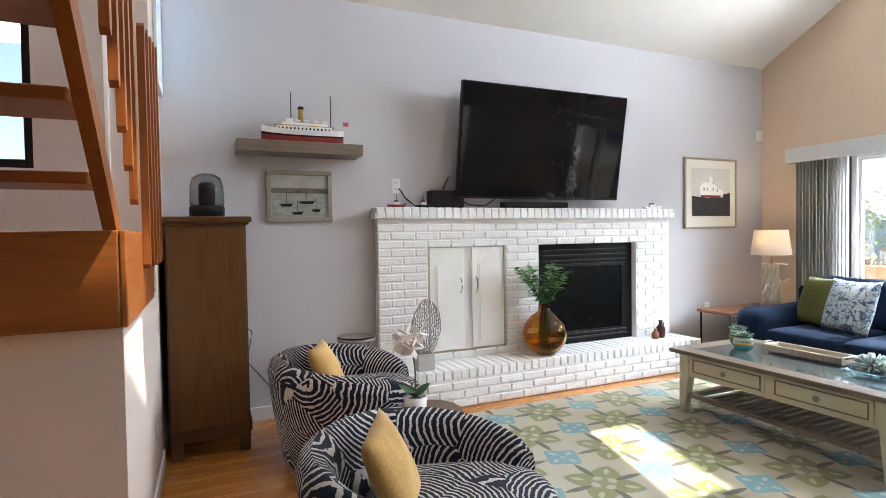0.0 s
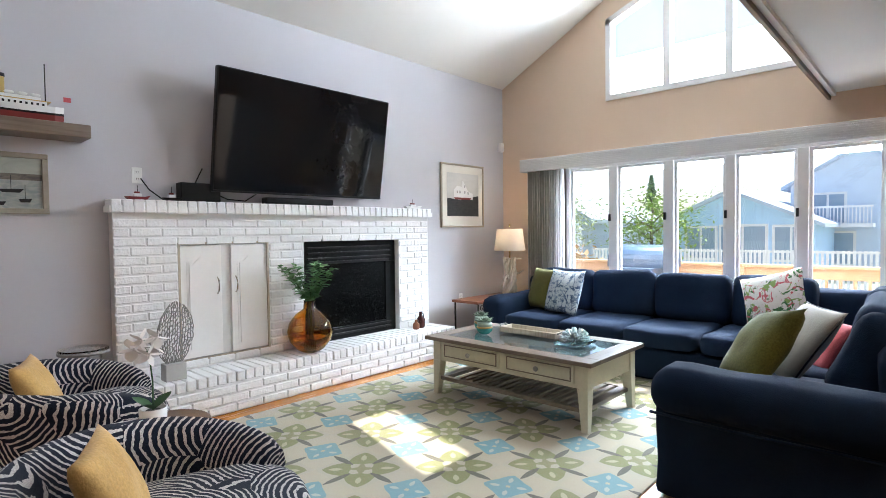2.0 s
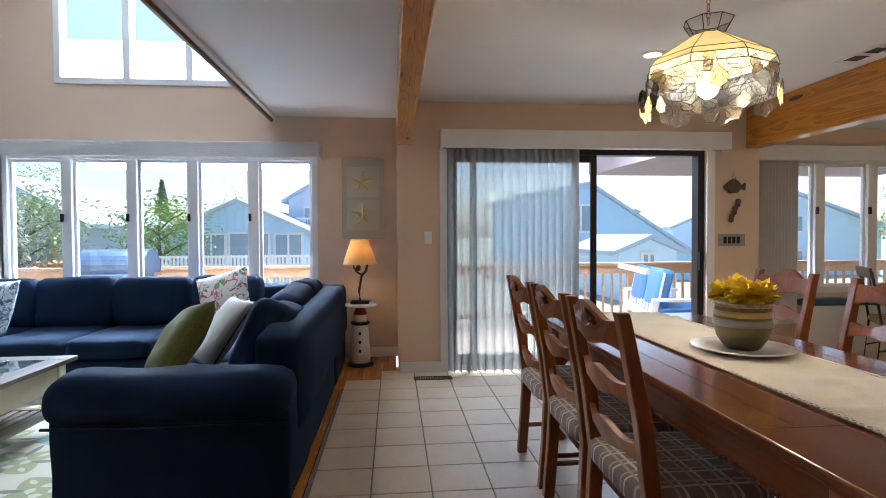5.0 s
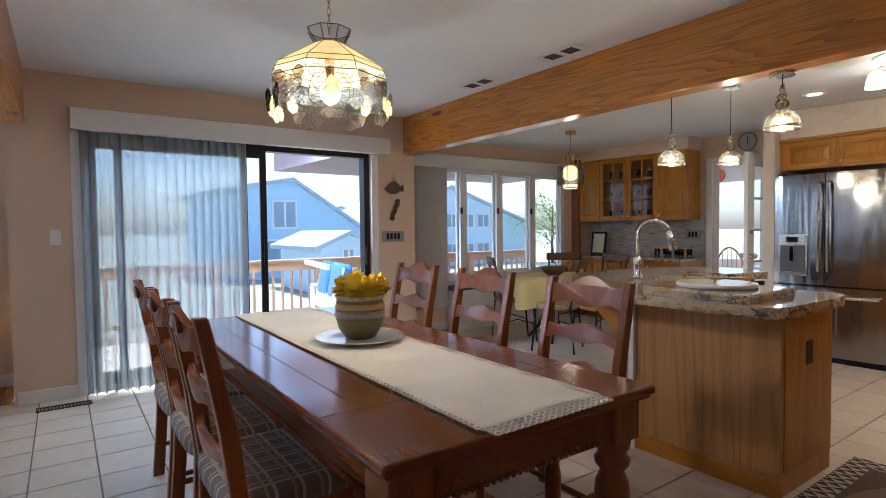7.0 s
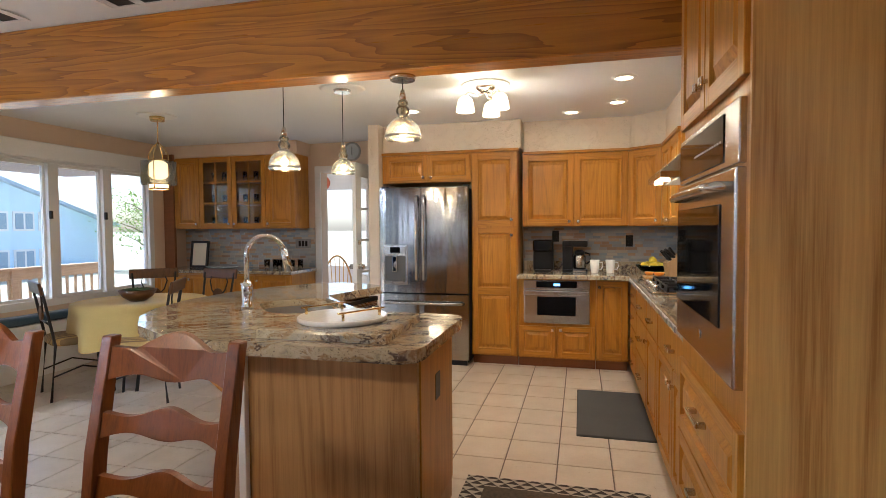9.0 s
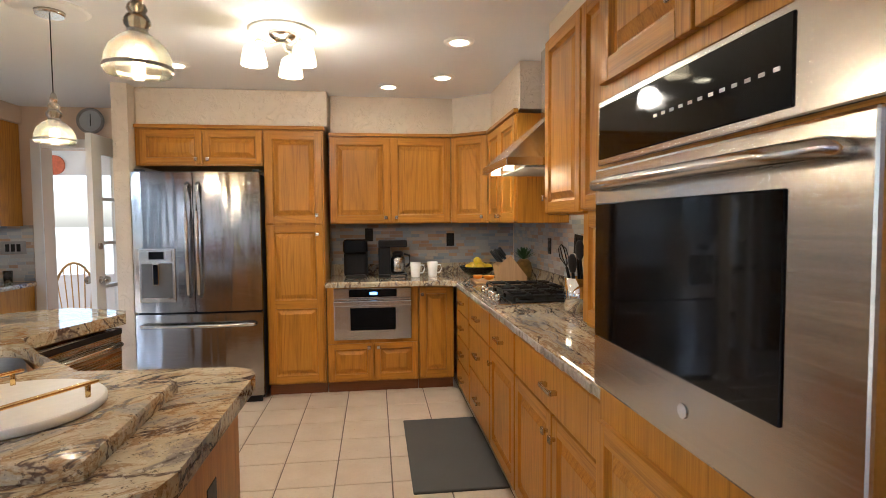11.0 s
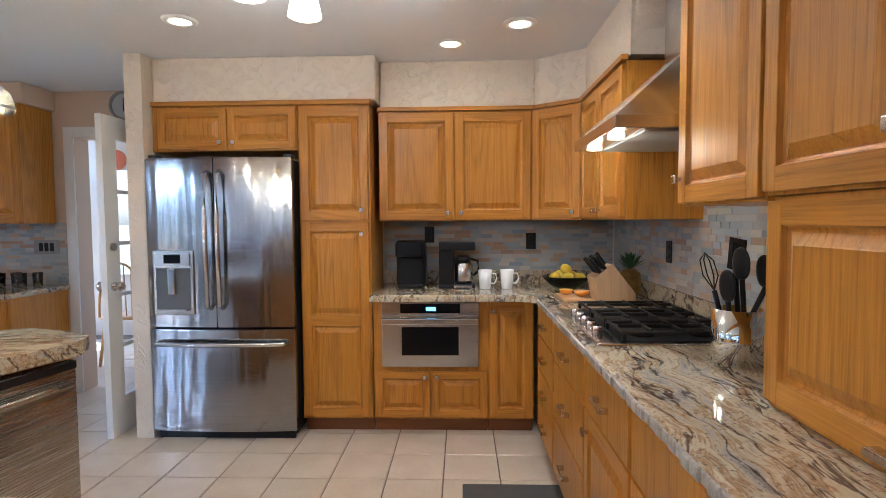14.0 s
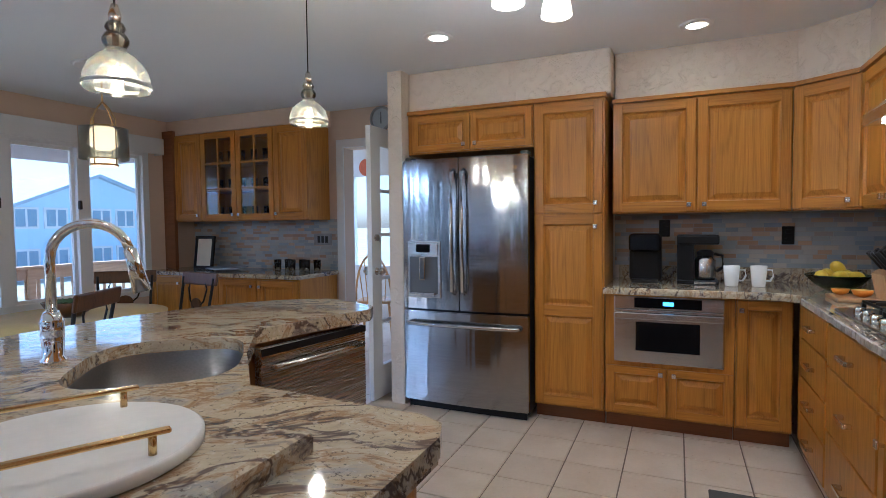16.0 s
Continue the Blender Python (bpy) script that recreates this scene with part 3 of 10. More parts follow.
# skylights
for i, (a, b, c) in enumerate((SKY1 + (1.15,), SKY2 + (1.6,))):
    f = bmesh.new()
    for y0, y1, xa, xb in ((c - 0.05, c, a - 0.05, b + 0.05), (2.27, 2.32, a - 0.05, b + 0.05), (c, 2.27, a - 0.05, a), (c, 2.27, b, b + 0.05)):
        lo = [f.verts.new((x, y, roof_z(y) + 0.121)) for x, y in ((xa, y0), (xb, y0), (xb, y1), (xa, y1))]
        hi = [f.verts.new((v.co.x, v.co.y, v.co.z + 0.06)) for v in lo]
        f.faces.new(lo[::-1])
        f.faces.new(hi)
        for k in range(4):
            f.faces.new((lo[k], lo[(k + 1) % 4], hi[(k + 1) % 4], hi[k]))
    bmesh.ops.recalc_face_normals(f, faces=f.faces[:])
    setting("skylight_%d" % (i + 1), f, TRIM, "skylight frame in the vaulted ceiling")

# stairwell window
sw = thing("window_4", "dark-framed stairwell window", "window", None, "", "structure")
f = bmesh.new()
for a, b, c, d in ((-0.5, -0.45, 1.72, 3.0), (0.19, 0.24, 1.72, 3.0), (-0.45, 0.19, 1.72, 1.77), (-0.45, 0.19, 2.95, 3.0), (-0.45, 0.19, 2.1, 2.15)):
    box(f, a, b, 3.66, 3.72, c, d, 0.003)
part("window_frame", f, BRONZE, sw)
pane("pane", sw, 3.69, -0.45, 0.19, 1.77, 2.1, 1)
pane("pane", sw, 3.69, -0.45, 0.19, 2.15, 2.95, 1)

area("sky_light_living", (WX + 1.5, 2.0, 2.9), (3.0, 2.0, 0.6), 3.4, 1.6, 440)
area("sky_light_gable", (WX + 1.6, 1.6, 6.4), (2.6, 1.8, 1.4), 2.4, 1.6, 480)
area("sky_light_slider", (DX + 1.1, -2.6, 3.4), (4.6, -2.6, 0.0), 1.4, 1.4, 190)
area("sky_light_kitchen", (KX + 1.2, -5.5, 2.95), (4.0, -5.4, 0.3), 2.4, 1.3, 400)
area("sky_light_skylight", (5.4, 1.7, 6.0), (5.4, 1.9, 3.0), 0.9, 1.4, 42)
area("sky_light_skylight", (2.2, 1.9, 6.0), (2.2, 2.1, 3.0), 0.9, 1.2, 42)
area("sky_light_stair", (-0.2, 4.5, 3.2), (-0.2, 2.0, 1.6), 0.8, 1.2, 20)
area("sky_light_porch", (4.6, -10.6, 2.9), (4.6, -8.0, 0.3), 2.6, 1.2, 40)


def wpart(name, bm, material, parent, label="", smooth=False):
    """A part whose mesh was drawn in the room's own coordinates."""
    m, p = parent.matrix_basis.copy(), parent.parent
    while p:
        m, p = p.matrix_basis @ m, p.parent
    return part(name, turn(bm, m.inverted()), material, parent, label, smooth)


def knob(bm, x, y, z, r=0.014):
    lathe_y(bm, [(0.006, 0.0), (0.006, -0.012), (r, -0.016), (r, -0.024), (r * 0.6, -0.03)], x, y, z)


def lathe_y(bm, prof, x, y, z, seg=12):
    """A turned shape whose axis points along y."""
    rings = []
    for r, d in prof:
        rings.append([bm.verts.new((x + r * math.cos(2 * math.pi * i / seg), y + d, z + r * math.sin(2 * math.pi * i / seg))) for i in range(seg)])
    for a, b in zip(rings, rings[1:]):
        for i in range(seg):
            bm.faces.new((a[i], a[(i + 1) % seg], b[(i + 1) % seg], b[i])).smooth = True
    bm.faces.new(rings[0][::-1])
    bm.faces.new(rings[-1])
    bmesh.ops.recalc_face_normals(bm, faces=bm.faces[:])


# ---- living room materials ----
def stripe_fabric(name):
    n = N(name)
    v = n.coord((1, 1, 1))
    vo = n.add("ShaderNodeTexVoronoi", feature="F1", distance="EUCLIDEAN")
    n.put(vo.inputs["Vector"], v)
    vo.inputs["Scale"].default_value = 4.2
    off = n.add("ShaderNodeVectorMath", operation="MULTIPLY_ADD")
    n.put(off.inputs[0], vo.outputs["Color"])
    off.inputs[1].default_value = (0.46, 0.46, 0.46)
    off.inputs[2].default_value = (-0.23, -0.23, -0.23)
    ctr = n.add("ShaderNodeVectorMath", operation="ADD")
    n.put(ctr.inputs[0], vo.outputs["Position"])
    n.put(ctr.inputs[1], off.outputs[0])
    dist_ = n.add("ShaderNodeVectorMath", operation="DISTANCE")
    n.put(dist_.inputs[0], v)
    n.put(dist_.inputs[1], ctr.outputs[0])
    wob = n.noise(v, 26, 2)
    d = n.math("ADD", dist_.outputs["Value"], n.math("MULTIPLY", wob, 0.012))
    ring = n.math("FRACT", n.math("MULTIPLY", d, 52.0))
    line = n.math("GREATER_THAN", ring, n.math("MULTIPLY_ADD", n.noise(v, 55, 2), 0.5, 0.4))
    weave = n.noise(v, 260, 2)
    dark = n.ramp(weave, [(0.3, (0.004, 0.006, 0.014)), (0.7, (0.013, 0.018, 0.034))])
    light = n.ramp(weave, [(0.3, (0.34, 0.3, 0.27)), (0.7, (0.62, 0.58, 0.54))])
    n.set(Base_Color=n.mix(line, dark, light), Roughness=0.9, Sheen_Weight=0.08, Specular_IOR_Level=0.15)
    n.bump(n.math("ADD", weave, n.math("MULTIPLY", line, 0.8)), 0.35, 0.003)
    return n.m


def cloth(name, col, var=0.25, scale=200.0, sheen=0.25, bump=0.25):
    n = N(name)
    v = n.coord()
    a, b = n.noise(v, 3.5, 3), n.noise(v, scale, 3)
    f = n.math("ADD", n.math("MULTIPLY", a, 0.5), n.math("MULTIPLY", b, 0.5))
    n.set(Base_Color=n.ramp(f, [(0.3, mul(col, 1 - var)), (0.7, mul(col, 1 + var))]), Roughness=0.88, Sheen_Weight=sheen, Specular_IOR_Level=0.12)
    n.bump(n.math("ADD", n.math("MULTIPLY", b, 0.4), n.noise(v, 14, 3, 0.5, 0.6)), bump, 0.008)
    return n.m


def blotch_cloth(name, ground, marks, scale, cut=0.56):
    """A printed cloth: motifs of several colours on a pale ground."""
    n = N(name)
    v = n.coord()
    c = ground
    base = n.ramp(n.noise(v, 220, 2), [(0.3, mul(ground, 0.85)), (0.7, mul(ground, 1.08))])
    out = base
    for i, col in enumerate(marks):
        w = n.coord((1, 1, 1), "Object", (i * 1.3, i * 0.7, i * 2.1))
        m = n.ramp(n.noise(w, scale * (1 + 0.25 * i), 4, 0.6, 1.4), [(cut, (0, 0, 0)), (cut + 0.03, (1, 1, 1))])
        out = n.mix(m, out, col)
    n.set(Base_Color=out, Roughness=0.9)
    n.bump(n.noise(v, 240, 2), 0.2, 0.002)
    return n.m


def rug_material(name, pitch=0.52):
    n = N(name)
    v = n.coord(rot=(0, 0, math.pi / 4))
    s = n.add("ShaderNodeSeparateXYZ")
    n.put(s.inputs[0], v)
    wob = n.noise(v, 45, 2)

    def cell(off):
        out = []
        for k in (0, 1):
            p = n.math("ADD", n.math("DIVIDE", s.outputs[k], pitch), off)
            p = n.math("ADD", p, n.math("MULTIPLY", wob, 0.012))
            out.append(n.math("SUBTRACT", n.math("FRACT", p), 0.5))
        x, y = out
        r = n.math("SQRT", n.math("ADD", n.math("MULTIPLY", x, x), n.math("MULTIPLY", y, y)))
        th = n.math("ARCTAN2", y, x)
        return x, y, r, th

    def petals(r, th, k, phase, r0, r1, width):
        a = n.math("ABSOLUTE", n.math("SINE", n.math("MULTIPLY_ADD", th, k / 2, phase)))
        t = n.math("DIVIDE", n.math("SUBTRACT", r, r0), r1 - r0)
        shape = n.math("MULTIPLY", n.math("SUBTRACT", 1.0, n.math("POWER", n.math("ABSOLUTE", n.math("SUBTRACT", n.math("MULTIPLY", t, 2.0), 1.0)), 2.2)), width)
        return n.math("LESS_THAN", n.math("MULTIPLY", a, r), shape)

    ax, ay, ar, ath = cell(0.0)
    bx, by, br, bth = cell(0.5)
    cx, cy, cr, cth = cell(0.0)
    man = n.math("ADD", n.math("ABSOLUTE", ax), n.math("ABSOLUTE", ay))
    edge = n.math("LESS_THAN", man, 0.5)
    ground = n.mix(n.math("MULTIPLY", edge, 0.5), (0.48, 0.41, 0.29), (0.42, 0.385, 0.3))
    green = petals(ar, ath, 4, math.pi / 2 * 0 + math.pi / 2, 0.1, 0.36, 0.22)
    green = petals(ar, ath, 4, 0.0, 0.1, 0.42, 0.25)
    vein = petals(ar, ath, 4, 0.0, 0.2, 0.35, 0.06)
    dark = petals(ar, ath, 4, math.pi / 2, 0.14, 0.5, 0.075)
    dark2 = petals(ar, ath, 12, math.pi / 2, 0.22, 0.42, 0.2)
    dmask = n.math("MULTIPLY", dark2, petals(ar, ath, 4, math.pi / 2, 0.12, 0.55, 0.2))
    dark = n.math("MAXIMUM", dark, dmask)
    core = petals(ar, ath, 4, 0.0, -0.02, 0.13, 0.06)
    blue = petals(br, bth, 4, math.pi / 4, 0.02, 0.25, 0.22)
    bvein = petals(br, bth, 4, math.pi / 4, 0.08, 0.19, 0.05)
    c = n.mix(green, ground, (0.17, 0.19, 0.04))
    c = n.mix(vein, c, (0.45, 0.42, 0.24))
    c = n.mix(dark, c, (0.035, 0.03, 0.024))
    c = n.mix(core, c, (0.2, 0.19, 0.06))
    c = n.mix(blue, c, (0.1, 0.3, 0.36))
    c = n.mix(bvein, c, (0.42, 0.46, 0.42))
    fade = n.noise(v, 1.8, 4)
    tuft = n.noise(v, 330, 2)
    c = n.mix(n.math("MULTIPLY", fade, 0.35), c, (0.48, 0.43, 0.34))
    c = n.mix(n.math("MULTIPLY", tuft, 0.3), c, (0.2, 0.18, 0.13))
    n.set(Base_Color=c, Roughness=0.95, Sheen_Weight=0.15)
    n.bump(tuft, 0.5, 0.004)
    return n.m


NAVY = cloth("navy_slipcover_cloth", (0.008, 0.0175, 0.04), 0.3, 240, 0.0, 0.25)
OLIVE = cloth("olive_velvet", (0.1, 0.098, 0.022), 0.4, 90, 0.12)
GOLD = cloth("mustard_knit", (0.5, 0.3, 0.1), 0.25, 110, 0.2, 0.5)
SHELLS = blotch_cloth("sea_print_cloth", (0.46, 0.52, 0.56), [(0.05, 0.09, 0.16), (0.16, 0.22, 0.3)], 17, 0.54)
TROPIC = blotch_cloth("tropical_print_cloth", (0.72, 0.7, 0.66), [(0.05, 0.15, 0.05), (0.22, 0.34, 0.1), (0.5, 0.12, 0.14)], 8, 0.56)
LINEN = cloth("grey_linen", (0.42, 0.39, 0.34), 0.15, 180)
CORAL = cloth("coral_cloth", (0.5, 0.09, 0.1), 0.2, 150)
STRIPES = stripe_fabric("navy_arc_stripe_fabric")
LEAF = plain("deep_green_leaf", (0.035, 0.1, 0.03), 0.45, var=0.4, scale=30)
LEAF2 = plain("grey_green_succulent", (0.16, 0.24, 0.17), 0.5, var=0.3, scale=30)
VLEAF = plain("eucalyptus_leaf", (0.09, 0.23, 0.06), 0.45, var=0.4, scale=30)
CREAMW = plain("antique_cream_paint", (0.58, 0.54, 0.4), 0.5, var=0.12, scale=6, bump=0.08)
TAUPE = wood("taupe_stained_wood", (0.1, 0.075, 0.055), (0.2, 0.155, 0.12), 0, 0.35)
DRIFT = wood("bleached_driftwood", (0.3, 0.24, 0.17), (0.56, 0.5, 0.4), 2, 0.8, 1.5, 0.0)
AMBER = glass("amber_glass", (0.75, 0.4, 0.04), 0.02)
PEWTER = plain("aged_pewter", (0.3, 0.29, 0.28), 0.5, 0.5, var=0.25, scale=30, bump=0.3)
CONCRETE = plain("pale_stone", (0.5, 0.48, 0.45), 0.7, var=0.1, bump=0.2)
PORCELAIN = plain("glazed_white_porcelain", (0.82, 0.81, 0.79), 0.15, var=0.02)
PETAL = plain("white_orchid_petal", (0.85, 0.8, 0.76), 0.6, var=0.05)
TEAL = plain("teal_glaze", (0.05, 0.3, 0.28), 0.25, var=0.2)
OCHRE = plain("ochre_glaze", (0.5, 0.33, 0.1), 0.35, var=0.2)
SMOKE = glass("smoked_glass", (0.35, 0.36, 0.38), 0.02)
CLEAR = glass("clear_glass", (0.97, 0.99, 0.98))
RED = plain("red_hull_paint", (0.2, 0.02, 0.018), 0.4, var=0.15)

# ---- fireplace ----
fp = thing("fireplace", "white-painted brick fireplace with a raised hearth and a black gas insert", "fireplace", pose(3.8, 4.44, 0))
b = panel(1, 4.405, 0.083, 2.26, 5.36, 0.3, 1.49, [(2.69, 3.42, 0.36, 1.265), (3.77, 4.92, 0.3, 1.275)])
wpart("brick_core", b, MORTAR, fp)
wpart("hearth_core", B(2.31, 5.43, 4.085, 4.487, 0.0, 0.222), MORTAR, fp)
wpart("mantel_core", B(2.23, 5.38, 4.35, 4.487, 1.49, 1.535), MORTAR, fp)
MATTBLK = plain("matt_black_metal", (0.004, 0.004, 0.004), 0.7, var=0.2)
ins = wpart("firebox", B(3.772, 4.918, 4.468, 4.486, 1.03, 1.273), MATTBLK, fp, "matt black metal firebox surround")
for a in ((3.772, 3.9, 0.302, 1.029), (4.79, 4.918, 0.302, 1.029), (3.901, 4.789, 0.302, 0.42)):
    wpart("surround_panel", B(a[0], a[1], 4.468, 4.486, a[2], a[3]), MATTBLK, ins)
wpart("firebox_glass", B(3.9, 4.79, 4.478, 4.484, 0.42, 1.03), plain("black_firebox_glass", (0.002, 0.002, 0.002), 0.25, var=0.2), ins, "dark firebox glass")
for z in (1.08, 1.13, 1.18, 0.345, 0.385):
    wpart("louvre", B(3.84, 4.85, 4.455, 4.47, z, z + 0.018, 0.004), IRON, ins)
wpart("firebox_rail", B(3.86, 4.83, 4.458, 4.469, 1.035, 1.06, 0.003), IRON, ins)


def cathedral_door(x0, x1, z0, z1, y):
    bm = B(x0, x1, y, y + 0.02, z0, z1, 0.003)
    w = x1 - x0

    def outline(i, up):
        a, c = x0 + i, x1 - i
        pts = [(a, z0 + i), (c, z0 + i), (c, z1 - up)]
        m = (a + c) / 2
        for k in range(13):
            t = 1 - k / 12
            u = a + (c - a) * t
            e = abs(u - m) / ((c - a) / 2)
            pts.append((u, z1 - up + 0.055 * (0.5 + 0.5 * math.cos(math.pi * min(1, e * 1.15)))))
        pts.append((a, z1 - up))
        return pts
    prism(bm, outline(0.05, 0.13), y - 0.003, y + 0.001, 1)
    prism(bm, outline(0.068, 0.148), y - 0.010, y - 0.003, 1)
    return bm


DOORW = plain("soft_white_door_paint", (0.92, 0.9, 0.87), 0.45, var=0.03)
for x0, x1, hx in ((2.7, 3.02, 2.985), (3.1, 3.41, 3.135)):
    d = wpart("fireplace_door", cathedral_door(x0, x1, 0.38, 1.245, 4.414), DOORW, fp, "white wooden cathedral-panel door")
    wpart("handle", tube(bmesh.new(), [(hx, 4.412, 0.86), (hx, 4.387, 0.885), (hx, 4.38, 0.925), (hx, 4.387, 0.965), (hx, 4.412, 0.99)], 0.006, 6), NICKEL, d)
# cream-tan trim; its tone also paints the shadow line round the doors
wpart("door_frame", panel(1, 4.4, 0.03, 2.686, 3.424, 0.356, 1.269, [(2.702, 3.408, 0.372, 1.252)]), plain("cream_trim_with_shadow", (0.5, 0.43, 0.33), 0.5, var=0.12), fp)
wpart("door_backing", B(3.0, 3.12, 4.436, 4.45, 0.375, 1.25), WHITE, fp)

# ---- rug and coffee table ----
bm = B(2.42, 5.75, 1.3, 3.9, 0.001, 0.012, 0.004)
solo("area_rug", bm, rug_material("medallion_rug_pile"), "beige rug with green and blue medallion pattern on hardwood", "rug")

ct = thing("coffee_table", "cream-painted coffee table with glass-inlaid taupe top and slatted shelf", "coffee table", pose(4.6, 2.58, 0.012))
X0, X1, Y0, Y1 = 4.22, 4.95, 1.87, 3.24


def P(bm, name, mat_, label="", parent=ct):
    return wpart(name, bm, mat_, parent, label)


bm = bmesh.new()
for a, b_, c, d in ((X0 - 0.05, X0 + 0.08, Y0 - 0.05, Y1 + 0.05), (X1 - 0.08, X1 + 0.05, Y0 - 0.05, Y1 + 0.05), (X0 + 0.08, X1 - 0.08, Y0 - 0.05, Y0 + 0.08), (X0 + 0.08, X1 - 0.08, Y1 - 0.08, Y1 + 0.05)):
    box(bm, a, b_, c, d, 0.455, 0.485, 0.004)
P(bm, "tabletop", TAUPE, "taupe wooden top frame")
P(B(X0 + 0.08, X1 - 0.08, Y0 + 0.08, Y1 - 0.08, 0.462, 0.476), "top_panel", plain("sea_grey_panel", (0.2, 0.26, 0.27), 0.4, var=0.25, scale=4), "grey-blue panel under the glass")
P(B(X0 + 0.08, X1 - 0.08, Y0 + 0.08, Y1 - 0.08, 0.4765, 0.4845), "glass_inlay", CLEAR)
P(B(X0 + 0.012, X1 - 0.012, Y0 + 0.012, Y1 - 0.012, 0.29, 0.455, 0.004), "apron", CREAMW)
for x in (X0, X1 - 0.075):
    for y in (Y0, Y1 - 0.075):
        bm = bmesh.new()
        box(bm, x, x + 0.075, y, y + 0.075, 0.29, 0.456, 0.004)
        sx = 1 if x == X0 else -1
        sy = 1 if y == Y0 else -1
        cx, cy = (x if sx > 0 else x + 0.075), (y if sy > 0 else y + 0.075)
        lo = [(cx, cy), (cx + sx * 0.045, cy), (cx + sx * 0.045, cy + sy * 0.045), (cx, cy + sy * 0.045)]
        hi = [(cx, cy), (cx + sx * 0.075, cy), (cx + sx * 0.075, cy + sy * 0.075), (cx, cy + sy * 0.075)]
        a = [bm.verts.new((p[0], p[1], 0.012)) for p in lo]
        b_ = [bm.verts.new((p[0], p[1], 0.29)) for p in hi]
        bm.faces.new(a)
        bm.faces.new(b_)
        for i in range(4):
            bm.faces.new((a[i], a[(i + 1) % 4], b_[(i + 1) % 4], b_[i]))
        bmesh.ops.recalc_face_normals(bm, faces=bm.faces[:])
        P(bm, "leg", CREAMW)
for y0, y1 in ((Y0 + 0.1, Y0 + 0.66), (Y0 + 0.71, Y1 - 0.1)):
    dr = P(B(X0 + 0.0, X0 + 0.014, y0, y1, 0.315, 0.44, 0.004), "drawer", CREAMW)
    bm = bmesh.new()
    for a, b_, c, d in ((y0 + 0.02, y1 - 0.02, 0.33, 0.338), (y0 + 0.02, y1 - 0.02, 0.418, 0.426), (y0 + 0.02, y0 + 0.028, 0.338, 0.418), (y1 - 0.028, y1 - 0.02, 0.338, 0.418)):
        box(bm, X0 - 0.005, X0 + 0.001, a, b_, c, d, 0.002)
    wpart("moulding", bm, TAUPE, dr)
    bm = lathe(bmesh.new(), [(0.006, 0), (0.007, 0.012), (0.018, 0.018), (0.019, 0.026), (0.01, 0.032)], 12)
    turn(bm, pose(X0, (y0 + y1) / 2, 0.378, 0, -90, 0))
    wpart("knob", bm, PEWTER, dr, "dark metal knob")
bm = bmesh.new()
box(bm, X0 + 0.02, X1 - 0.02, Y0 + 0.03, Y0 + 0.1, 0.13, 0.16, 0.003)
box(bm, X0 + 0.02, X1 - 0.02, Y1 - 0.1, Y1 - 0.03, 0.13, 0.16, 0.003)
box(bm, X0 + 0.02, X0 + 0.06, Y0 + 0.1, Y1 - 0.1, 0.13, 0.16, 0.003)
box(bm, X1 - 0.06, X1 - 0.02, Y0 + 0.1, Y1 - 0.1, 0.13, 0.16, 0.003)
shelf = P(bm, "shelf", TAUPE)
for i in range(17):
    y = Y0 + 0.13 + i * 0.064
    wpart("slat", B(X0 + 0.06, X1 - 0.06, y, y + 0.04, 0.135, 0.156, 0.003), TAUPE, shelf)


# things on the table
def succulent(x, y, z, r, h, label):
    t = thing("succulent_planter", label, "potted plant", pose(x, y, z), "succulents on the coffee table")
    part("pot", lathe(bmesh.new(), [(r * 0.6, 0), (r * 0.95, h * 0.25), (r, h * 0.5), (r * 0.95, h * 0.55)], 18), TEAL, t)
    part("glaze_band", lathe(bmesh.new(), [(r * 1.0, h * 0.5), (r * 1.01, h * 0.62), (r * 0.98, h * 0.66)], 18), OCHRE, t)
    part("rim", lathe(bmesh.new(), [(r * 0.97, h * 0.66), (r * 0.9, h), (r * 0.75, h), (r * 0.7, h * 0.8)], 18), plain("pale_green_glaze", (0.32, 0.42, 0.33), 0.3), t)
    bm = bmesh.new()
    for k in range(26):
        a, e = k * 2.4, 0.25 + 0.9 * (k / 26)
        L = r * (1.25 - 0.6 * k / 26)
        d = Vector((math.cos(a) * math.cos(e), math.sin(a) * math.cos(e), math.sin(e)))
        s = d.cross(Vector((0, 0, 1))).normalized() * L * 0.22
        u = s.cross(d).normalized() * L * 0.12
        b0 = Vector((0, 0, h))
        m_, tip = b0 + d * L * 0.6, b0 + d * L * 1.15
        q = [bm.verts.new(p) for p in (b0, m_ + s, m_ + u, m_ - s, m_ - u, tip)]
        for f in ((0, 1, 2), (0, 2, 3), (0, 3, 4), (0, 4, 1), (5, 2, 1), (5, 3, 2), (5, 4, 3), (5, 1, 4)):
            bm.faces.new([q[i] for i in f])
    bmesh.ops.recalc_face_normals(bm, faces=bm.faces[:])
    part("leaves", bm, LEAF2, t)


TZ = 0.498
succulent(4.5, 2.93, TZ, 0.065, 0.09, "teal-banded pot of spiky succulent on the table")
succulent(4.62, 3.06, TZ, 0.06, 0.11, "taller teal pot of succulent behind another")
tray = thing("wooden_tray", "long bleached wooden tray on the coffee table", "tray", pose(4.72, 2.62, TZ))
part("base", B(-0.08, 0.08, -0.26, 0.26, 0, 0.01, 0.003), DRIFT, tray)
for a in ((-0.085, -0.07, -0.26, 0.26), (0.07, 0.085, -0.26, 0.26), (-0.07, 0.07, -0.26, -0.245), (-0.07, 0.07, 0.245, 0.26)):
    part("side", B(*a, 0.0, 0.045, 0.004), DRIFT, tray)
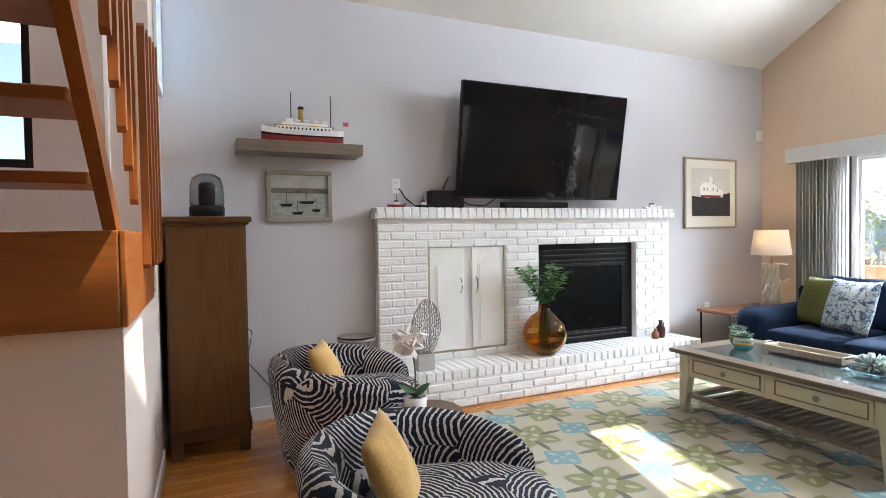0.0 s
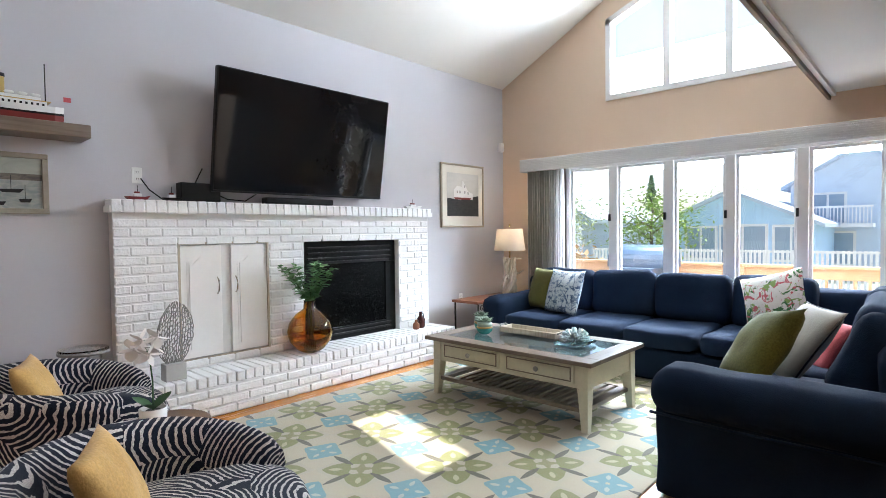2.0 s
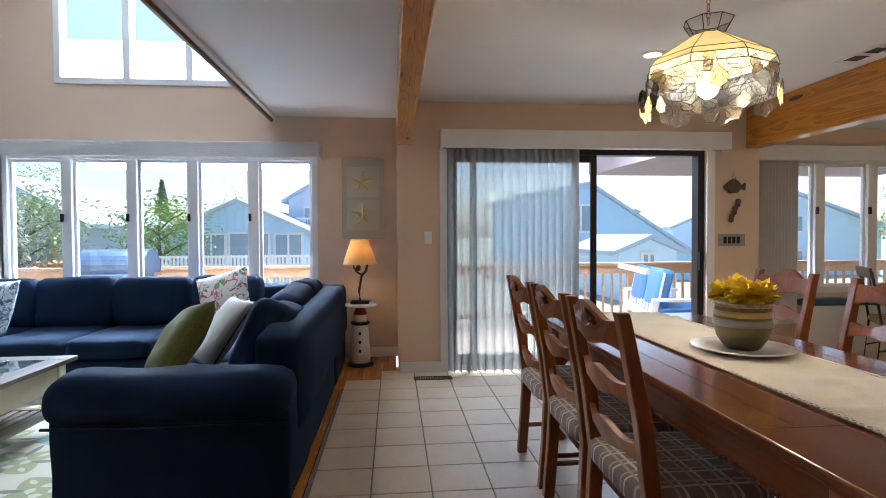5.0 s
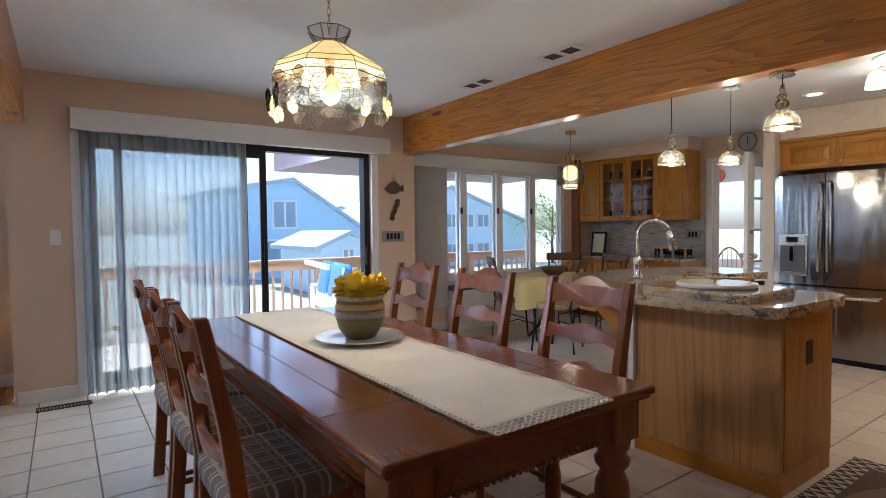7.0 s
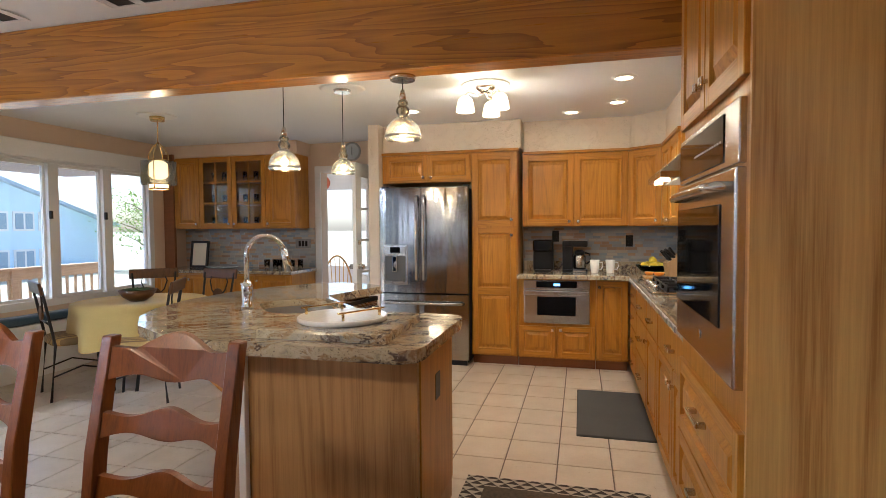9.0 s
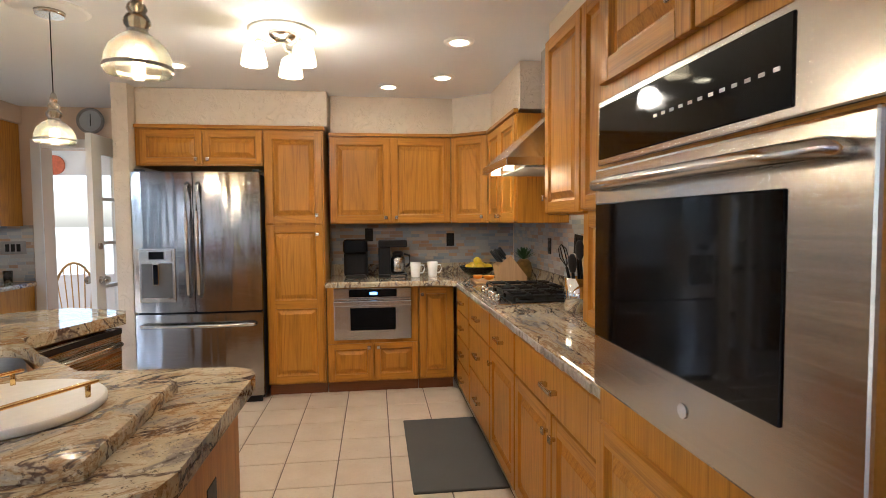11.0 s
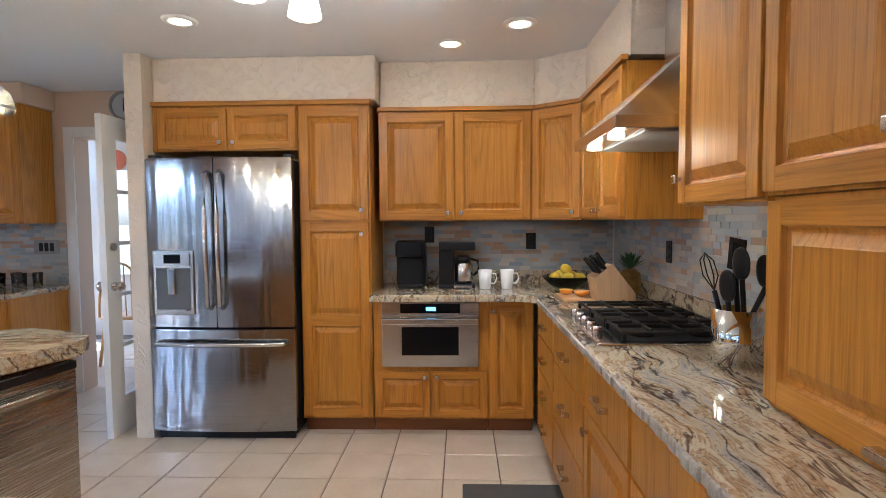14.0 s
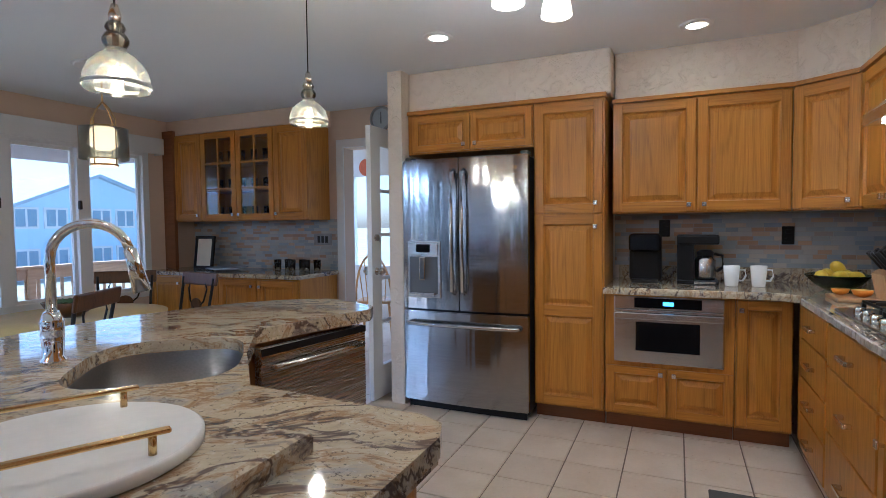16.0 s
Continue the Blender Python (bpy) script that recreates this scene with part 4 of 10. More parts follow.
for s in (-1, 1):
    part("handle", tube(bmesh.new(), [(-0.05, s * 0.262, 0.035), (-0.04, s * 0.29, 0.05), (0.04, s * 0.29, 0.05), (0.05, s * 0.262, 0.035)], 0.006, 6), PEWTER, tray)
book = solo("glass_block", B(-0.13, 0.13, -0.1, 0.1, 0, 0.022, 0.003), glass("aqua_glass", (0.6, 0.9, 0.92), 0.05), "aqua glass slab on the coffee table", "glass slab", pose(4.6, 2.17, TZ))
bm = bmesh.new()
for k in range(150):
    d = Vector((random.gauss(0, 1), random.gauss(0, 1), abs(random.gauss(0, 0.8)))).normalized()
    p = Vector((d.x * 0.11, d.y * 0.085, 0.002 + d.z * 0.075))
    tube(bm, [p * 0.5 + Vector((0, 0, 0.004)), p, p + d * 0.02], 0.009, 5, True, 0.005)
solo("coral_ornament", bm, plain("pale_blue_coral", (0.5, 0.6, 0.62), 0.7, var=0.15, bump=0.4), "pale blue branching coral ornament on a glass slab", "ornament", pose(4.6, 2.17, TZ + 0.0225))

# ---- sectional sofa ----
sofa = thing("sectional_sofa", "navy slipcovered sectional sofa with loose cushions", "sofa", pose(5.4, 1.6, 0))


def soft_box(x0, x1, y0, y1, z0, z1, bev=0.05, seed=0, cuts=6, wob=0.012):
    bm = B(x0, x1, y0, y1, z0, z1)
    bmesh.ops.subdivide_edges(bm, edges=bm.edges[:], cuts=cuts, use_grid_fill=True)
    c = Vector(((x0 + x1) / 2, (y0 + y1) / 2, (z0 + z1) / 2))
    h = Vector((x1 - x0, y1 - y0, z1 - z0)) / 2
    for v in bm.verts:
        q = v.co - c
        inner = Vector([max(-hh + bev, min(hh - bev, qq)) for qq, hh in zip(q, h)])
        d = q - inner
        if d.length > 1e-6:
            inner = inner + d.normalized() * bev
        v.co = c + inner + noise.noise_vector(v.co * 3.5 + Vector((seed, 0, seed))) * wob
    for f in bm.faces:
        f.smooth = True
    return bm


S = [("base", (5.68, 6.7, 0.2, 3.85, 0.02, 0.3), 0.03), ("base", (3.74, 5.68, 0.2, 1.24, 0.02, 0.3), 0.03)]
for i, (nm, a, bv) in enumerate(S):
    wpart(nm, soft_box(*a, bv, i, 8, 0.008), NAVY, sofa)
wpart("backrest_frame", soft_box(6.5, 6.78, 0.2, 3.85, 0.28, 0.8, 0.07, 3, 8), NAVY, sofa)
wpart("backrest_frame", soft_box(3.92, 6.5, 0.17, 0.42, 0.28, 0.8, 0.07, 4, 8), NAVY, sofa)
wpart("arm", soft_box(5.6, 6.6, 3.6, 3.86, 0.02, 0.63, 0.09, 5, 8), NAVY, sofa)
wpart("arm", soft_box(3.72, 3.93, 0.2, 1.25, 0.015, 0.55, 0.035, 6, 14, 0.016), NAVY, sofa)
wpart("arm_roll", soft_box(3.66, 3.98, 0.19, 1.275, 0.42, 0.65, 0.105, 26, 14, 0.014), NAVY, sofa)
wpart("slipcover_hem", tube(bmesh.new(), [(3.7, 1.262, 0.43), (3.68, 0.9, 0.425), (3.675, 0.5, 0.43), (3.69, 0.2, 0.425)], 0.007, 6), NAVY, sofa)
for k, (y0, y1) in enumerate(((2.95, 3.58), (2.3, 2.94), (1.66, 2.29), (1.0, 1.65))):
    c = wpart("seat_cushion", soft_box(5.62, 6.5, y0, y1, 0.3, 0.47, 0.06, 10 + k, 8, 0.014), NAVY, sofa)
for k, (x0, x1) in enumerate(((3.97, 4.8), (4.81, 5.6))):
    wpart("seat_cushion", soft_box(x0, x1, 0.42, 1.24, 0.3, 0.47, 0.06, 20 + k, 8, 0.014), NAVY, sofa)
wpart("seat_cushion", soft_box(5.62, 6.5, 0.42, 0.99, 0.3, 0.47, 0.06, 23, 8, 0.014), NAVY, sofa)
for k, (y0, y1) in enumerate(((2.95, 3.6), (2.28, 2.94), (1.6, 2.27), (0.95, 1.59))):
    bm = soft_box(-0.12, 0.12, y0, y1, 0.44, 0.9 + 0.012 * (k % 2), 0.09, 30 + k, 9, 0.018)
    turn(bm, pose(6.4, 0, 0.47) @ pose(0, 0, 0, 0, 9, 0) @ pose(0, 0, -0.47))
    wpart("back_cushion", bm, NAVY, sofa)
for k, (x0, x1) in enumerate(((4.15, 4.86), (4.88, 5.6), (5.62, 6.25))):
    bm = soft_box(x0, x1, -0.12, 0.12, 0.44, 0.9, 0.09, 40 + k, 9, 0.02)
    turn(bm, pose(0, 0.53, 0.47) @ pose((x0 + x1) / 2, 0, 0, (22, 13, 10)[k], (9, -3, 2)[k], 0) @ pose(-(x0 + x1) / 2, 0, -0.47))
    wpart("back_cushion", bm, NAVY, sofa)


def throw_pillow(label, mat_, s, t, x, y, z, rx, rz, seed, piping=None, group="throw pillows on the sofa", ry=0):
    p = thing("throw_pillow", label, "pillow", pose(x, y, z, rx, ry, rz), group)
    part("cover", pillow_mesh(bmesh.new(), s, t, seed), mat_, p)
    if piping:
        k = s / 2 * 0.955
        pts = [(-k, 0, -k), (0, 0, -k * 0.97), (k, 0, -k), (k * 0.97, 0, 0), (k, 0, k), (0, 0, k * 0.97), (-k, 0, k), (-k * 0.97, 0, 0), (-k, 0, -k)]
        part("piping", tube(bmesh.new(), pts, 0.006, 6), piping, p)
    return p


throw_pillow("olive green velvet throw pillow in the sofa corner", OLIVE, 0.46, 0.16, 6.16, 3.42, 0.69, 16, 66, 1)
throw_pillow("pale blue pillow printed with shells and seahorses", SHELLS, 0.47, 0.17, 6.02, 3.08, 0.69, 18, 74, 2)
throw_pillow("tropical leaf print throw pillow on the sofa", TROPIC, 0.5, 0.16, 6.08, 1.2, 0.72, 16, 78, 3, None, ry=16)
throw_pillow("coral red throw pillow leaning on the sofa back", CORAL, 0.4, 0.14, 5.2, 0.74, 0.56, 30, 30, 4)
throw_pillow("grey linen pillow with dark piping on the sofa arm", LINEN, 0.5, 0.15, 4.78, 0.82, 0.66, 34, 30, 5, BLACK)
throw_pillow("olive green velvet pillow leaning at the front", OLIVE, 0.5, 0.19, 4.42, 0.95, 0.665, 36, 36, 6, ry=12)

# ---- barrel chairs ----
chair = thing("barrel_chair", "navy and white striped swivel barrel chair", "armchair", pose(1.78, 2.15, 0), "swivel chairs by the fireplace")


def barrel(bm, r_out, r_in, z0, z_back, z_arm, a0, a1, n=40):
    """The wrap-round back: high behind, sloping down to the arms."""
    rows = []
    for i in range(n + 1):
        t = i / n
        a = radians(a0 + (a1 - a0) * t)
        k = math.sin(math.pi * t) ** 0.55
        zt = z_arm + (z_back - z_arm) * k
        c, s = math.cos(a), math.sin(a)
        prof = []
        lean = 0.03 + 0.02 * k
        ro, ri = r_out, r_in
        for rr, zz in ((ro - 0.05, z0), (ro - 0.02, z0 + 0.05), (ro + lean * 0.5, (z0 + zt) / 2), (ro + lean, zt - 0.07), (ro + lean - 0.015, zt - 0.02), ((ro + ri) / 2 + lean, zt + 0.005), (ri + lean + 0.012, zt - 0.025), (ri + lean * 0.6, zt - 0.08), (ri, z0 + 0.28), (ri, z0 + 0.1)):
            w = noise.noise(Vector((c * 4, s * 4, zz * 4))) * 0.006
            prof.append(bm.verts.new((c * (rr + w), s * (rr + w), zz)))
        rows.append(prof)
    for a, b_ in zip(rows, rows[1:]):
        for i in range(len(a) - 1):
            bm.faces.new((a[i], b_[i], b_[i + 1], a[i + 1])).smooth = True
    bm.faces.new(rows[0])
    bm.faces.new(rows[-1][::-1])
    bmesh.ops.recalc_face_normals(bm, faces=bm.faces[:])
    return bm


part("backrest", barrel(bmesh.new(), 0.45, 0.34, 0.07, 0.655, 0.49, 40, 320), STRIPES, chair)
part("seat", cushion(bmesh.new(), 0.72, 0.72, 0.2, 0.06, 0, 0.36, 0.6, 16, 0.008), STRIPES, chair)
part("base", lathe(bmesh.new(), [(0.37, 0.045), (0.415, 0.06), (0.432, 0.1), (0.43, 0.28), (0.34, 0.29)], 40), STRIPES, chair)
part("plinth", lathe(bmesh.new(), [(0.3, 0.0), (0.31, 0.01), (0.31, 0.04), (0.29, 0.046)], 36), WALNUT, chair, "dark round swivel plinth")
chair.matrix_basis = pose(1.75, 2.0, 0, 0, 0, -24)
copy_thing(chair, pose(1.82, 3.5, 0, 0, 0, -14))
for i, (x, y, z, r) in enumerate(((1.6, 2.1, 0.52, -65), (1.68, 3.58, 0.53, -62))):
    throw_pillow("mustard knitted pillow in a striped chair", GOLD, 0.38, 0.13, x, y, z, -24, r + 130, 8 + i, None, "mustard pillows")

# side table with the orchid
st = thing("drum_side_table", "small dark round side table between the chairs", "side table", pose(2.02, 2.82, 0))
part("top", lathe(bmesh.new(), [(0.17, 0.44), (0.18, 0.446), (0.18, 0.465), (0.17, 0.47)], 28), WALNUT, st)
part("column", lathe(bmesh.new(), [(0.11, 0.02), (0.09, 0.1), (0.09, 0.4), (0.12, 0.44)], 20), WALNUT, st)
part("foot", lathe(bmesh.new(), [(0.14, 0.0), (0.14, 0.015), (0.11, 0.02)], 24), WALNUT, st)
orch = thing("orchid", "white orchid in a small white pot", "potted plant", pose(1.95, 2.8, 0.4705))
part("pot", lathe(bmesh.new(), [(0.045, 0), (0.055, 0.01), (0.058, 0.085), (0.05, 0.085), (0.048, 0.06)], 20), PORCELAIN, orch)
part("soil", lathe(bmesh.new(), [(0.047, 0.06), (0.03, 0.075)], 12), BLACK, orch)
bm = tube(bmesh.new(), [(0, 0, 0.06), (0.005, 0.01, 0.2), (0.0, 0.03, 0.32), (-0.03, 0.05, 0.38)], 0.004, 6)
part("stem", bm, LEAF, orch)


def leaf_blade(bm, base, tip, width, droop=0.0, n=5):
    base, tip = Vector(base), Vector(tip)
    d = tip - base
    s = d.cross(Vector((0, 0, 1)))
    if s.length < 1e-4:
        s = Vector((1, 0, 0))
    s.normalize()
    rows = []
    for i in range(n + 1):
        t = i / n
        p = base + d * t + Vector((0, 0, -droop * t * t))
        w = width * math.sin(math.pi * min(0.98, 0.08 + t * 0.9)) ** 0.8
        rows.append((bm.verts.new(p - s * w), bm.verts.new(p + Vector((0, 0, -w * 0.25))), bm.verts.new(p + s * w)))
    for a, b_ in zip(rows, rows[1:]):
        for k in (0, 1):
            bm.faces.new((a[k], b_[k], b_[k + 1], a[k + 1])).smooth = True


for a in (0.4, 2.2, 3.9):
    bm = bmesh.new()
    leaf_blade(bm, (0, 0, 0.08), (math.cos(a) * 0.1, math.sin(a) * 0.1, 0.16), 0.028, 0.03)
    part("leaf", bm, LEAF, orch)
for k, (x, y, z) in enumerate(((-0.03, 0.04, 0.39), (0.02, 0.0, 0.4), (-0.06, 0.06, 0.35), (0.03, 0.05, 0.35), (-0.01, 0.08, 0.32), (-0.02, -0.02, 0.33))):
    bm = bmesh.new()
    for q in range(5):
        a = q * 2 * math.pi / 5 + k
        leaf_blade(bm, (x, y, z), (x + math.cos(a) * 0.056, y - 0.014, z + math.sin(a) * 0.056), 0.03, 0, 3)
    part("flower", bm, PETAL, orch)

# ---- cabinet and what stands on it ----
cab = thing("tall_cabinet", "dark-stained tall wooden cabinet against the wall", "cabinet", pose(1.0, 4.2, 0))
wpart("body", B(0.79, 1.25, 3.93, 4.46, 0.1, 1.44, 0.006), WALNUT, cab)
wpart("top", B(0.762, 1.285, 3.9, 4.478, 1.455, 1.49, 0.008), WALNUT, cab)
wpart("cornice", B(0.775, 1.268, 3.915, 4.47, 1.44, 1.456, 0.006), WALNUT, cab)
for x in (0.79, 1.18):
    for y in (3.93, 4.39):
        wpart("leg", B(x, x + 0.07, y, y + 0.07, 0.0, 0.101, 0.006), WALNUT, cab)
wpart("side_rail", B(1.245, 1.262, 3.945, 4.45, 0.12, 0.2, 0.004), WALNUT, cab)
wpart("door", B(0.8, 1.24, 3.915, 3.931, 0.18, 1.42, 0.004), WALNUT, cab)
sp = thing("smart_speaker", "dome-shaped speaker with a smoked glass shell", "speaker", pose(1.03, 4.08, 1.4905))
part("dome", lathe(bmesh.new(), [(0.1, 0.075), (0.105, 0.1), (0.1, 0.2), (0.085, 0.25), (0.05, 0.275), (0.01, 0.28)], 32), SMOKE, sp)
part("base", lathe(bmesh.new(), [(0.09, 0), (0.105, 0.012), (0.108, 0.06), (0.1, 0.075)], 32), BLACK, sp)
part("core", lathe(bmesh.new(), [(0.035, 0.08), (0.035, 0.2), (0.02, 0.215)], 20), BLACK, sp)
solo("power_cable", tube(bmesh.new(), [(0.93, 4.1, 1.495), (0.86, 4.2, 1.495), (0.8, 4.36, 1.494), (0.8, 4.44, 1.494)], 0.004, 6), BLACK, "thin black speaker cable on the cabinet", "cable")
solo("cable", tube(bmesh.new(), [(1.27, 4.47, 0.7), (1.31, 4.47, 0.67), (1.3, 4.475, 0.6), (1.27, 4.475, 0.45), (1.45, 4.475, 0.22), (1.6, 4.475, 0.26)], 0.004, 6), BLACK, "black cable hanging down the wall", "cable")

# shelf, ship, pictures
solo("floating_shelf", B(1.225, 2.115, 4.25, 4.488, 1.955, 2.04, 0.006), TAUPE, "taupe wooden floating shelf on the wall", "shelf")
ship = thing("model_ship", "model steamship with red hull and white decks", "model ship", pose(1.7, 4.37, 2.04))
hull = bmesh.new()
SEC = [(-0.3, 0.012, 0.1), (-0.24, 0.04, 0.085), (-0.1, 0.055, 0.075), (0.1, 0.055, 0.075), (0.24, 0.045, 0.08), (0.29, 0.025, 0.085)]


def hull_band(bm, zlo, zhi, flare=1.0):
    rows = []
    for x, w, top in SEC:
        za, zb = top * zlo, top * zhi
        ka, kb = 0.55 + 0.45 * zlo, 0.55 + 0.45 * zhi
        rows.append([bm.verts.new(p) for p in ((x, -w * ka, za), (x, -w * kb, zb), (x, w * kb, zb), (x, w * ka, za))])
    for a, b_ in zip(rows, rows[1:]):
        for i in range(4):
            bm.faces.new((a[i], a[(i + 1) % 4], b_[(i + 1) % 4], b_[i]))
    bm.faces.new(rows[0])
    bm.faces.new(rows[-1])
    bmesh.ops.recalc_face_normals(bm, faces=bm.faces[:])
    return bm


part("hull", hull_band(bmesh.new(), 0.0, 0.62), RED, ship, "dark red hull")
part("hull_band", hull_band(bmesh.new(), 0.62, 0.78), BLACK, ship)
part("bulwark", hull_band(bmesh.new(), 0.78, 1.25), WHITE, ship)
part("deckhouse", B(-0.2, 0.2, -0.04, 0.04, 0.085, 0.125, 0.003), WHITE, ship)
part("upper_deck", B(-0.16, 0.17, -0.034, 0.034, 0.128, 0.15, 0.003), WHITE, ship)
part("deck", B(-0.21, 0.22, -0.045, 0.045, 0.124, 0.129), OCHRE, ship)
part("wheelhouse", B(-0.13, -0.08, -0.025, 0.025, 0.15, 0.18, 0.003), WHITE, ship)
part("funnel", lathe(bmesh.new(), [(0.02, 0.15), (0.019, 0.24), (0.022, 0.245), (0.018, 0.25)], 16, -0.02), OCHRE, ship, "ochre funnel")
part("funnel_cap", lathe(bmesh.new(), [(0.022, 0.25), (0.022, 0.27), (0.016, 0.272)], 16, -0.02), BLACK, ship)
for x in (-0.09, 0.2):
    part("mast", tube(bmesh.new(), [(x, 0, 0.12), (x, 0, 0.37)], 0.0035, 6), BLACK, ship)
for i in range(14):
    part("porthole", B(-0.19 + i * 0.028, -0.178 + i * 0.028, -0.0425, -0.039, 0.098, 0.112), BLACK, ship)
for k in range(4):
    part("lifeboat", cushion(bmesh.new(), 0.05, 0.018, 0.018, -0.05 + k * 0.065, -0.03, 0.162, 0.8, 6, 0), WHITE, ship)
part("flag", B(0.295, 0.335, -0.001, 0.001, 0.15, 0.18), CORAL, ship)


def picture(name, label, m, w, h, frame_mat, mat_mat, art, fw, mw, deep=0.025):
    """A framed picture hanging in the xz plane, facing -y."""
    t = thing(name, label, "picture", m)
    f = bmesh.new()
    for a, b_, c, d in ((-w / 2, w / 2, h / 2 - fw, h / 2), (-w / 2, w / 2, -h / 2, -h / 2 + fw), (-w / 2, -w / 2 + fw, -h / 2 + fw, h / 2 - fw), (w / 2 - fw, w / 2, -h / 2 + fw, h / 2 - fw)):
        box(f, a, b_, -deep, 0, c, d, 0.004)
    part("frame", f, frame_mat, t)
    part("mount", B(-w / 2 + fw, w / 2 - fw, -deep * 0.5, -0.002, -h / 2 + fw, h / 2 - fw), mat_mat, t)
    for nm, x0, x1, z0, z1, mt, pts in art:
        y = -deep * 0.5 - 0.003
        if pts:
            bm = prism(bmesh.new(), pts, y - 0.001, y + 0.001, 1)
        else:
            bm = B(x0, x1, y - 0.0006, y + 0.0006, z0, z1)
        part(nm, bm, mt, t)
    return t


def art_paint(name, c1, c2, scale=9):
    n = N(name)
    v = n.coord((1, 1, 2.5))
    n.set(Base_Color=n.ramp(n.noise(v, scale, 5, 0.6, 0.8), [(0.35, c1), (0.65, c2)]), Roughness=0.6)
    return n.m


AG = art_paint("painted_sky", (0.42, 0.42, 0.36), (0.3, 0.31, 0.27), 4)
AH = art_paint("painted_harbour", (0.07, 0.06, 0.05), (0.2, 0.17, 0.13), 14)
AW = art_paint("painted_water", (0.22, 0.25, 0.24), (0.36, 0.36, 0.32), 12)
FRAME1 = plain("worn_grey_frame", (0.3, 0.26, 0.2), 0.5, var=0.2, scale=20)
picture("harbour_painting", "small harbour painting in a worn grey frame", pose(1.677, FY - 0.003, 1.664), 0.487, 0.385, FRAME1, AG,
        [("far_shore", -0.21, 0.21, 0.02, 0.06, AH, None), ("water", -0.205, 0.205, -0.16, 0.019, AW, None)], 0.034, 0.0)
for ob in list(bpy.data.objects):
    if ob.name.startswith("harbour_painting"):
        for x, z, w in ((-0.1, -0.06, 0.1), (0.05, -0.04, 0.13), (0.12, -0.1, 0.07), (-0.02, -0.12, 0.09)):
            part("painted_boat", prism(bmesh.new(), [(x - w / 2, z), (x - w / 3, z - 0.02), (x + w / 3, z - 0.02), (x + w / 2, z + 0.004)], -0.0185, -0.0165, 1), BLACK, ob)
            part("painted_mast", B(x - 0.0015, x + 0.0015, -0.0185, -0.0165, z, z + 0.09), BLACK, ob)
PALE = art_paint("photo_sky", (0.62, 0.6, 0.56), (0.54, 0.52, 0.49), 3)
DARKF = art_paint("photo_field", (0.012, 0.012, 0.014), (0.035, 0.033, 0.03), 20)
picture("house_print", "framed print of a white house above a dark field", pose(6.05, FY - 0.003, 1.757), 0.79, 0.76, plain("champagne_frame", (0.4, 0.34, 0.25), 0.35, 0.4, var=0.15), plain("ivory_mount", (0.72, 0.68, 0.6), 0.8, var=0.03),
        [("sky", -0.29, 0.29, -0.24, 0.27, PALE, None)], 0.022, 0.08)
hp = bpy.data.objects["house_print"]
for nm, mt, pts in (("field", DARKF, [(-0.29, -0.245), (0.29, -0.245), (0.29, 0.01), (-0.05, -0.05), (-0.29, -0.03)]), ("painted_house", WHITE, [(-0.17, -0.04), (0.18, -0.04), (0.18, 0.03), (0.09, 0.06), (0.0, 0.18), (-0.03, 0.18), (-0.03, 0.11), (-0.11, 0.12), (-0.17, 0.07)]), ("painted_boat", RED, [(-0.15, -0.045), (0.12, -0.045), (0.15, -0.02), (-0.17, -0.02)])):
    y = {"field": -0.0175, "painted_house": -0.0185, "painted_boat": -0.0198}[nm]
    part(nm, prism(bmesh.new(), pts, y, y + 0.001, 1), mt, hp)
for x, z in ((-0.12, 0.03), (-0.07, 0.03), (0.02, 0.03), (0.02, 0.1), (0.08, 0.02)):
    part("painted_window", B(x, x + 0.018, -0.0197, -0.0187, z, z + 0.03), PEWTER, hp)

# ---- television ----
tv = thing("television", "large flat television tilted over the mantel", "television", pose(3.775, 4.262, 2.125, 9.3, 0, 0))
part("body", B(-0.847, 0.847, 0.0, 0.05, -0.475, 0.475, 0.008), BLACK, tv)
part("screen", B(-0.835, 0.835, -0.004, 0.001, -0.455, 0.465), BLACKG, tv, "glossy black screen")
part("bezel", B(-0.842, 0.842, -0.006, 0.001, -0.473, -0.459, 0.002), BLACK, tv)
part("maker_mark", B(-0.03, 0.03, -0.0075, -0.0055, -0.469, -0.463), NICKEL, tv)
part("wall_bracket", B(-0.25, 0.25, 0.05, 0.2, -0.1, 0.08, 0.01), BLACK, tv)
MZ = 1.581
solo("soundbar", B(-0.34, 0.34, -0.045, 0.045, 0, 0.055, 0.012), BLACK, "low black soundbar on the mantel", "soundbar", pose(3.73, 4.4, MZ))
solo("media_box", B(-0.15, 0.15, -0.05, 0.05, 0, 0.14, 0.006), BLACK, "black subwoofer box on the mantel", "speaker box", pose(2.86, 4.42, MZ))


def little_boat(x, s, hull_mat, label):
    t = thing("toy_boat", label, "model boat", pose(x, 4.39, MZ), "little boats on the mantel")
    part("hull", prism(bmesh.new(), [(-s, 0.02), (-s * 0.8, 0.0), (s * 0.7, 0.0), (s, 0.028), (s * 0.5, 0.02)], -0.022, 0.022, 1), hull_mat, t)
    part("cabin", B(-s * 0.35, s * 0.3, -0.016, 0.016, 0.02, 0.042, 0.003), WHITE, t)
    part("roof", B(-s * 0.25, s * 0.15, -0.013, 0.013, 0.042, 0.056, 0.003), RED, t)
    part("mast", tube(bmesh.new(), [(0, 0, 0.055), (0, 0, 0.1)], 0.002, 5), BLACK, t)


